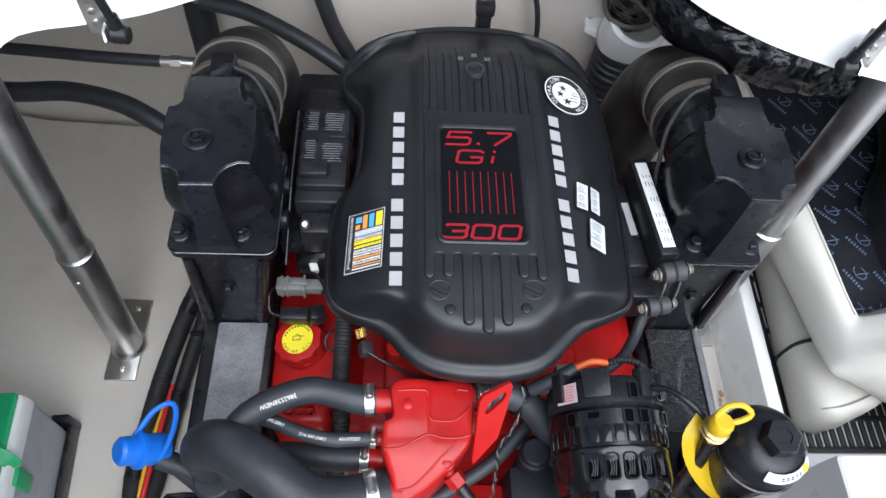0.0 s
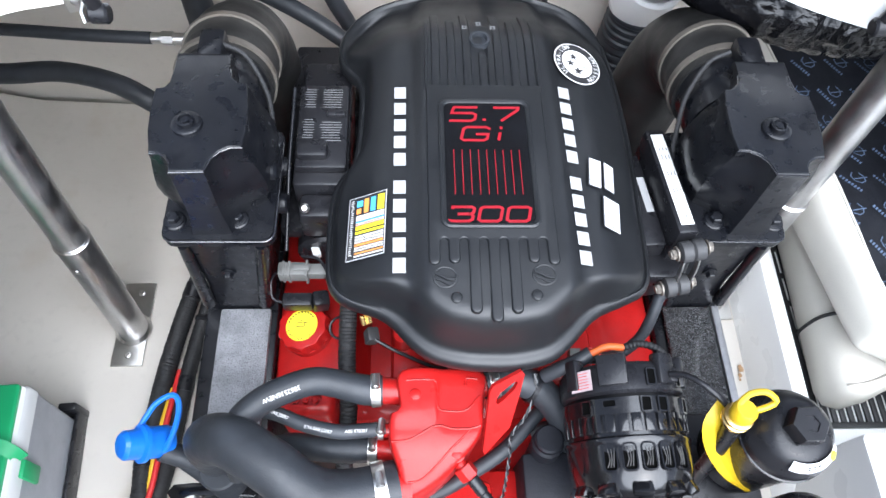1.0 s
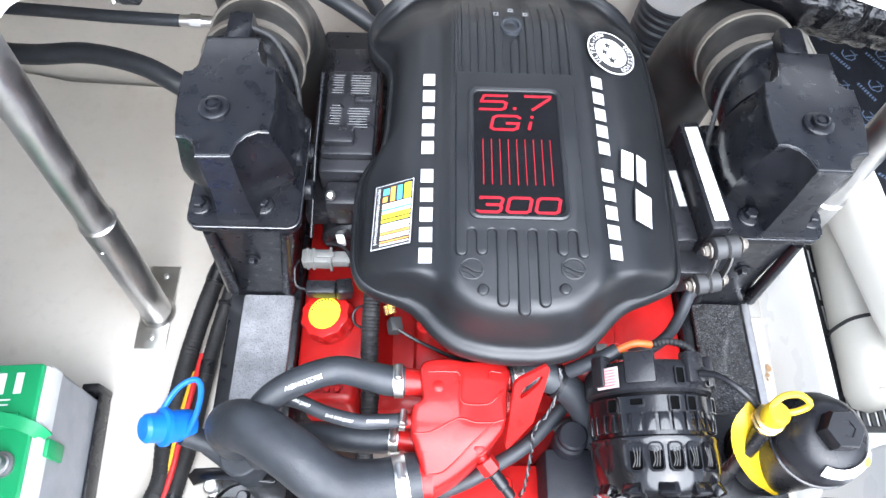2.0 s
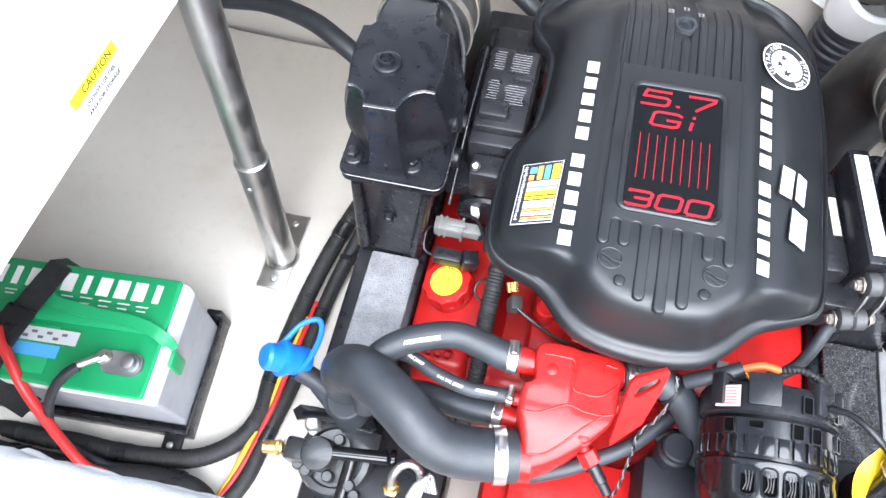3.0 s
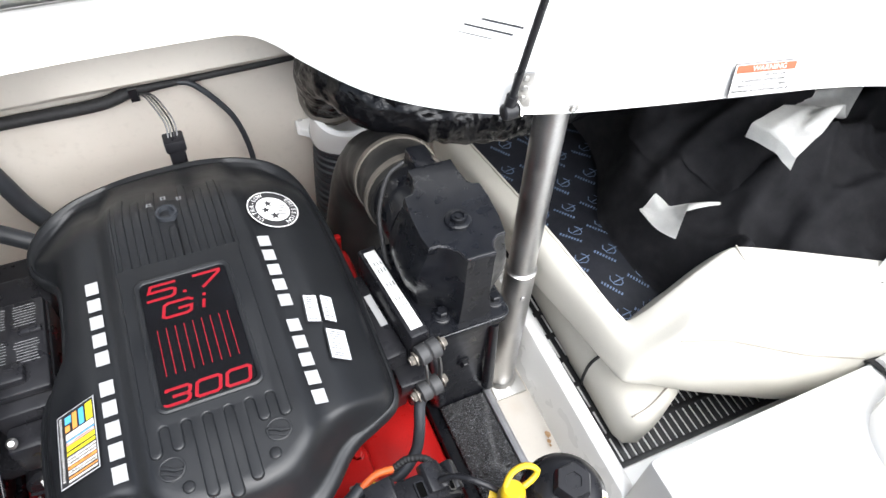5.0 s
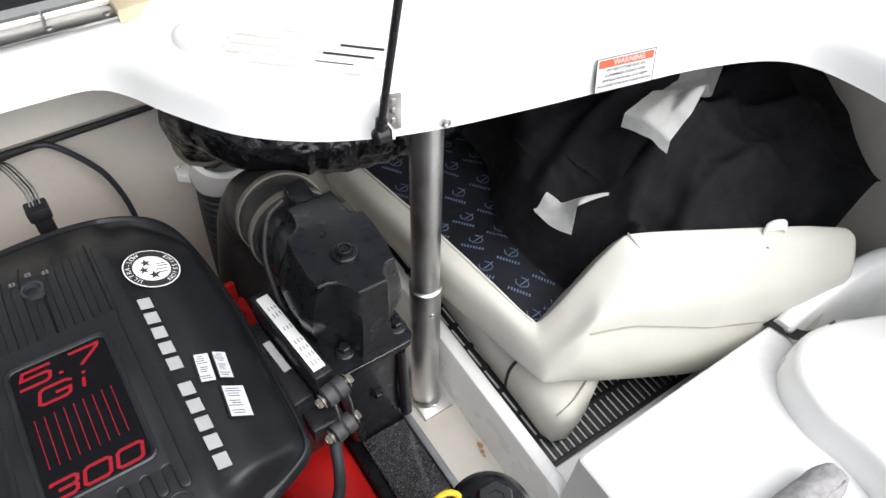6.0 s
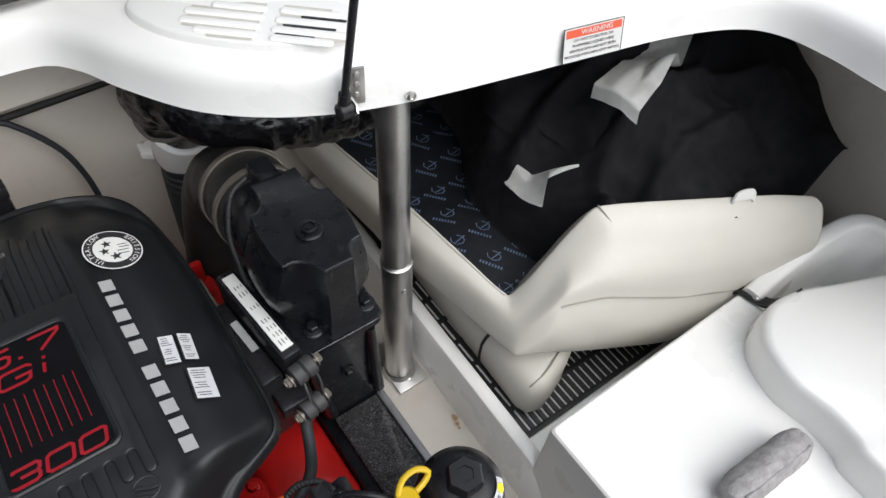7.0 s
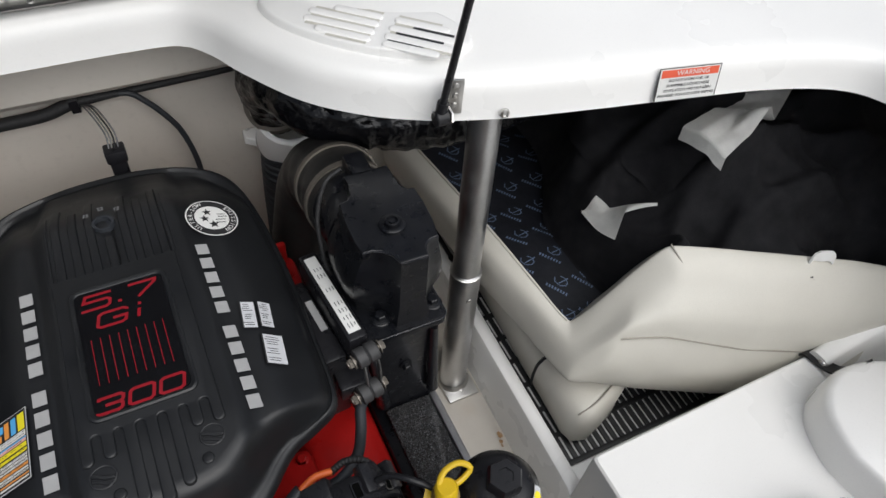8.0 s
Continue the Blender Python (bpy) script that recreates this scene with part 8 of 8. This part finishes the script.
def build_bay_fabric():
    # printed liner sloping up behind the cushions
    liner = thing("printed_liner", "black vinyl liner with rows of pale print", "liner")

    def at(u, v):
        x = 0.565 + 0.43 * u
        y = 0.545 + 0.53 * v
        z = 0.256 - 0.01 * u + 0.015 * v + 0.10 * smooth(0.35, 1.0, u) + 0.012 * noise.noise((x * 7, y * 7, 0))
        return Vector((x - 0.05 * v * (1 - u), y, z))
    bm = B()
    n = 24
    rows = [[bm.verts.new(at(i / n, j / n)) for j in range(n + 1)] for i in range(n + 1)]
    for a, b in zip(rows, rows[1:]):
        for j in range(n):
            bm.faces.new((a[j], a[j + 1], b[j + 1], b[j]))
    part("sheet", bm, LINER, liner, angle=80)
    bm = B()
    for i in range(8):
        for j in range(9):
            u, v = (i + 0.5 + 0.5 * (j % 2)) / 8.6, (j + 0.6) / 9.4
            if u > 0.97:
                continue
            p = at(u, v)
            du, dv = (at(min(1, u + 0.02), v) - p).normalized(), (at(u, min(1, v + 0.02)) - p).normalized()
            r = (dv * -0.8 + du * 0.55).normalized()
            m = plane(p, r, du.cross(dv).cross(r))
            if (m.to_3x3() @ Vector((0, 0, 1))).z < 0:
                m = m @ pose(0, 0, 0, 180, 0, 0)
            m = m @ pose(0, 0, 0.0022) @ Matrix.Scale(1.2, 4)
            bars(bm, m, [(k * 0.0042 - 0.015, -0.010, 0.0024, 0.0046) for k in range(8)])
            for k in range(6):
                a = radians(200 + 50 * k)
                bars(bm, m @ pose(0.010 * math.cos(a) * 0.9, 0.006 + 0.007 * math.sin(a), 0, 0, 0, math.degrees(a) + 90), [(0, 0, 0.0075, 0.0014)])
            bars(bm, m @ pose(0.003, 0.008, 0, 0, 0, 60), [(0, 0, 0.017, 0.0016)])
    part("print", bm, PRINT, liner, "pale bars and loops of print")

    canvas = thing("canvas_cover", "crumpled black canvas cover with white fleece lining in the bay", "canvas cover")

    def fold(x, y):
        w = 1.6 * noise.noise((x * 3.1, y * 3.1, 8))
        crease = lambda u, v, k: max(0.0, 1 - 2.2 * abs(noise.noise((u, v, k)))) ** 2
        return (0.030 * (0.5 + 0.5 * math.cos(16 * (x * 0.75 + y) + 6 * w)) ** 2.2 + 0.024 * (0.5 + 0.5 * math.cos(26 * (x * 0.3 - y) + 8 * w)) ** 3
                + 0.020 * crease(3.0 * x + 7 * y, 4 * (y - x), 2) + 0.014 * crease(9 * x - 4 * y, 5 * y + 3 * x, 5) + 0.007 * crease(14 * x + 12 * y, 6 * (x - y), 9) + 0.016 * noise.noise((x * 5.5, y * 5.5, 2)))

    def edge(y):
        # where the canvas meets the printed liner
        return 0.660 + 0.012 * math.cos((y - 0.56) * 22) + 0.12 * smooth(0.56, 0.44, y) + 0.05 * smooth(0.76, 0.95, y)

    def height(x, y):
        e = x - edge(y)
        h = 0.285 + 0.06 * smooth(0.0, 0.04, e) + 0.04 * (y - 0.6) + 0.11 * smooth(0.70, 0.87, x) * smooth(0.47, 0.62, y) + 0.05 * smooth(0.72, 1.0, y)
        calm = 1 - 0.85 * math.exp(-((x - 0.69) ** 2 + (y - 0.65) ** 2) / 0.0035)
        return h + fold(x, y) * smooth(0.0, 0.06, e) * calm * (1 - 0.8 * smooth(1.05, 1.14, x)) - 0.07 * smooth(0.90, 0.99, x) * smooth(0.50, 0.43, y) * (1 - smooth(1.03, 1.09, x)) + 0.075 * smooth(1.0, 1.10, x) * (1 - 0.6 * smooth(0.47, 0.62, y))

    def heap(u, v):
        # fills the far half of the bay; its forward border runs behind the backrest
        y = 0.47 + 0.62 * v
        x = edge(y) + (1.180 - 0.035 * smooth(0.60, 0.80, y) - 0.07 * smooth(0.16, 0.0, v) ** 2 - edge(y)) * u
        y -= (0.09 - 0.03 * smooth(0.90, 0.97, x)) * smooth(0.80, 1.0, x) * (1 - v) * (1 - 0.6 * smooth(1.10, 1.19, x))
        return Vector((x + 0.012 * noise.noise((x * 9, y * 9, 4)), y, height(x, y) - 0.03 * smooth(0.02, 0.0, u)))
    cloth_sheet("main_panel", canvas, heap, 120, 100, CLOTH)

    def flap(u, v):
        # a second layer folded back over the first
        y = 0.60 + 0.28 * v + 0.05 * u
        x = 0.735 + 0.03 * math.sin(7 * v) + 0.20 * u
        return Vector((x, y, height(x, y) + 0.016 * smooth(0.0, 0.12, u) - 0.04 * (smooth(0.75, 1.0, u) + smooth(0.2, 0.0, v) + smooth(0.8, 1.0, v)) + 0.012 * (0.5 + 0.5 * math.cos(18 * v + 10 * u)) ** 2))
    cloth_sheet("folded_layer", canvas, flap, 40, 60, CLOTH)

    def towel_a(u, v):
        # a strip that comes out from below the deck and is folded back on itself at its end
        ends = [(0.0, (0.772, 0.660, 0.498), (0.786, 0.582, 0.498)), (0.10, (0.777, 0.664, 0.519), (0.792, 0.588, 0.517)), (0.5, (0.846, 0.678, 0.522), (0.906, 0.628, 0.520)),
                (0.57, (0.864, 0.675, 0.503), (0.930, 0.632, 0.503)), (1.0, (0.985, 0.745, 0.498), (1.075, 0.715, 0.498))]
        k = max(i for i in range(len(ends) - 1) if ends[i][0] <= u)
        f = (u - ends[k][0]) / (ends[k + 1][0] - ends[k][0])
        p = Vector(ends[k][1]).lerp(Vector(ends[k + 1][1]), f).lerp(Vector(ends[k][2]).lerp(Vector(ends[k + 1][2]), f), v)
        p.z += max(0.0, height(p.x, p.y) + 0.006 - 0.495) + 0.007 * math.sin(v * 3.1) + 0.004 * noise.noise((u * 6, v * 4, 1))
        return p
    cloth_sheet("fleece_lining", canvas, towel_a, 50, 24, TOWEL, "white fleece lining folded outwards")

    def towel_b(u, v):
        # a three-cornered tip with a thin tail
        def along(pts):
            k = min(int(u * (len(pts) - 1)), len(pts) - 2)
            return Vector((*pts[k], 0)).lerp(Vector((*pts[k + 1], 0)), u * (len(pts) - 1) - k)
        a = along([(0.664, 0.695), (0.691, 0.699), (0.705, 0.672), (0.716, 0.652), (0.745, 0.628)])
        b = along([(0.664, 0.692), (0.665, 0.655), (0.669, 0.614), (0.698, 0.640), (0.745, 0.625)])
        p = a.lerp(b, v)
        p.z = max(0.352 + 0.05 * smooth(0.2, 1.0, u), height(p.x, p.y) + 0.006) + 0.005 * math.sin(v * 3.1)
        return p
    cloth_sheet("fleece_lining", canvas, towel_b, 24, 14, TOWEL, "white corner of the fleece lining")
    bm = B()
    rings = []
    for i in range(100):
        p = Vector((0.606, 0.168, 0.2795)).lerp(Vector((0.752, 0.162, 0.2795)), i / 99)
        k = 0.6 + 0.4 * math.sin(min(1, (i + 4) / 28) * 1.57) * math.sin(min(1, (103 - i) / 24) * 1.57)
        rings.append([p + Vector((0, math.cos(a) * 0.0235 * k, math.sin(a) * 0.0245 * k)) + Vector((0.0015, 0.0015, 0.0015)) * noise.noise((p.x * 40, math.cos(a) * 2, math.sin(a) * 2)) + Vector((0, math.cos(a), math.sin(a))) * (0.0007 * noise.noise((p.x * 400, math.cos(a) * 11, math.sin(a) * 11)) + 0.0009 * noise.noise((p.x * 800, math.cos(a) * 22, math.sin(a) * 22))) for a in [2 * math.pi * j / 110 for j in range(110)]])
    loft(bm, rings)
    roll = thing("rolled_fleece", "rolled grey fleece cloth on the white ledge", "cloth")
    part("roll", bm, CARPET, roll, angle=80)
    bm = B()
    tube(bm, [(0.616 + 0.0125 * k, 0.1675 - 0.0005 * k + 0.0222 * math.cos(2.2) + 0.002 * noise.noise((k * 0.7, 3, 1)), 0.2795 + 0.0232 * math.sin(2.2)) for k in range(11)], 0.0028, 8, 0.004)
    part("loose_edge", bm, CARPET, roll)
    st = thing("snap_strap", "black strap with a steel snap stud", "strap")
    bm = B()
    strap(bm, [(0.908, 0.378, 0.246), (0.909, 0.372, 0.2535), (0.913, 0.348, 0.2555), (0.917, 0.328, 0.262), (0.921, 0.315, 0.285), (0.924, 0.307, 0.311)], (0.0, 0.4, 1), 0.024, 0.003)
    part("webbing", bm, LOOM, st)
    bm = B()
    lathe(bm, [(0.008, 0), (0.007, 0.003), (0.004, 0.005)], (0.9135, 0.348, 0.257), (0, 0.1, 1), 18)
    part("stud", bm, STEEL, st)
    bm = B()
    lathe(bm, [(0.005, 0), (0.0045, 0.002), (0.002, 0.003)], (0.80, 0.74, 0.505), (0, -0.5, 1), 12)
    single("press_stud", bm, STEEL, "small steel press stud on the canvas", "stud")


build_bay_fabric()
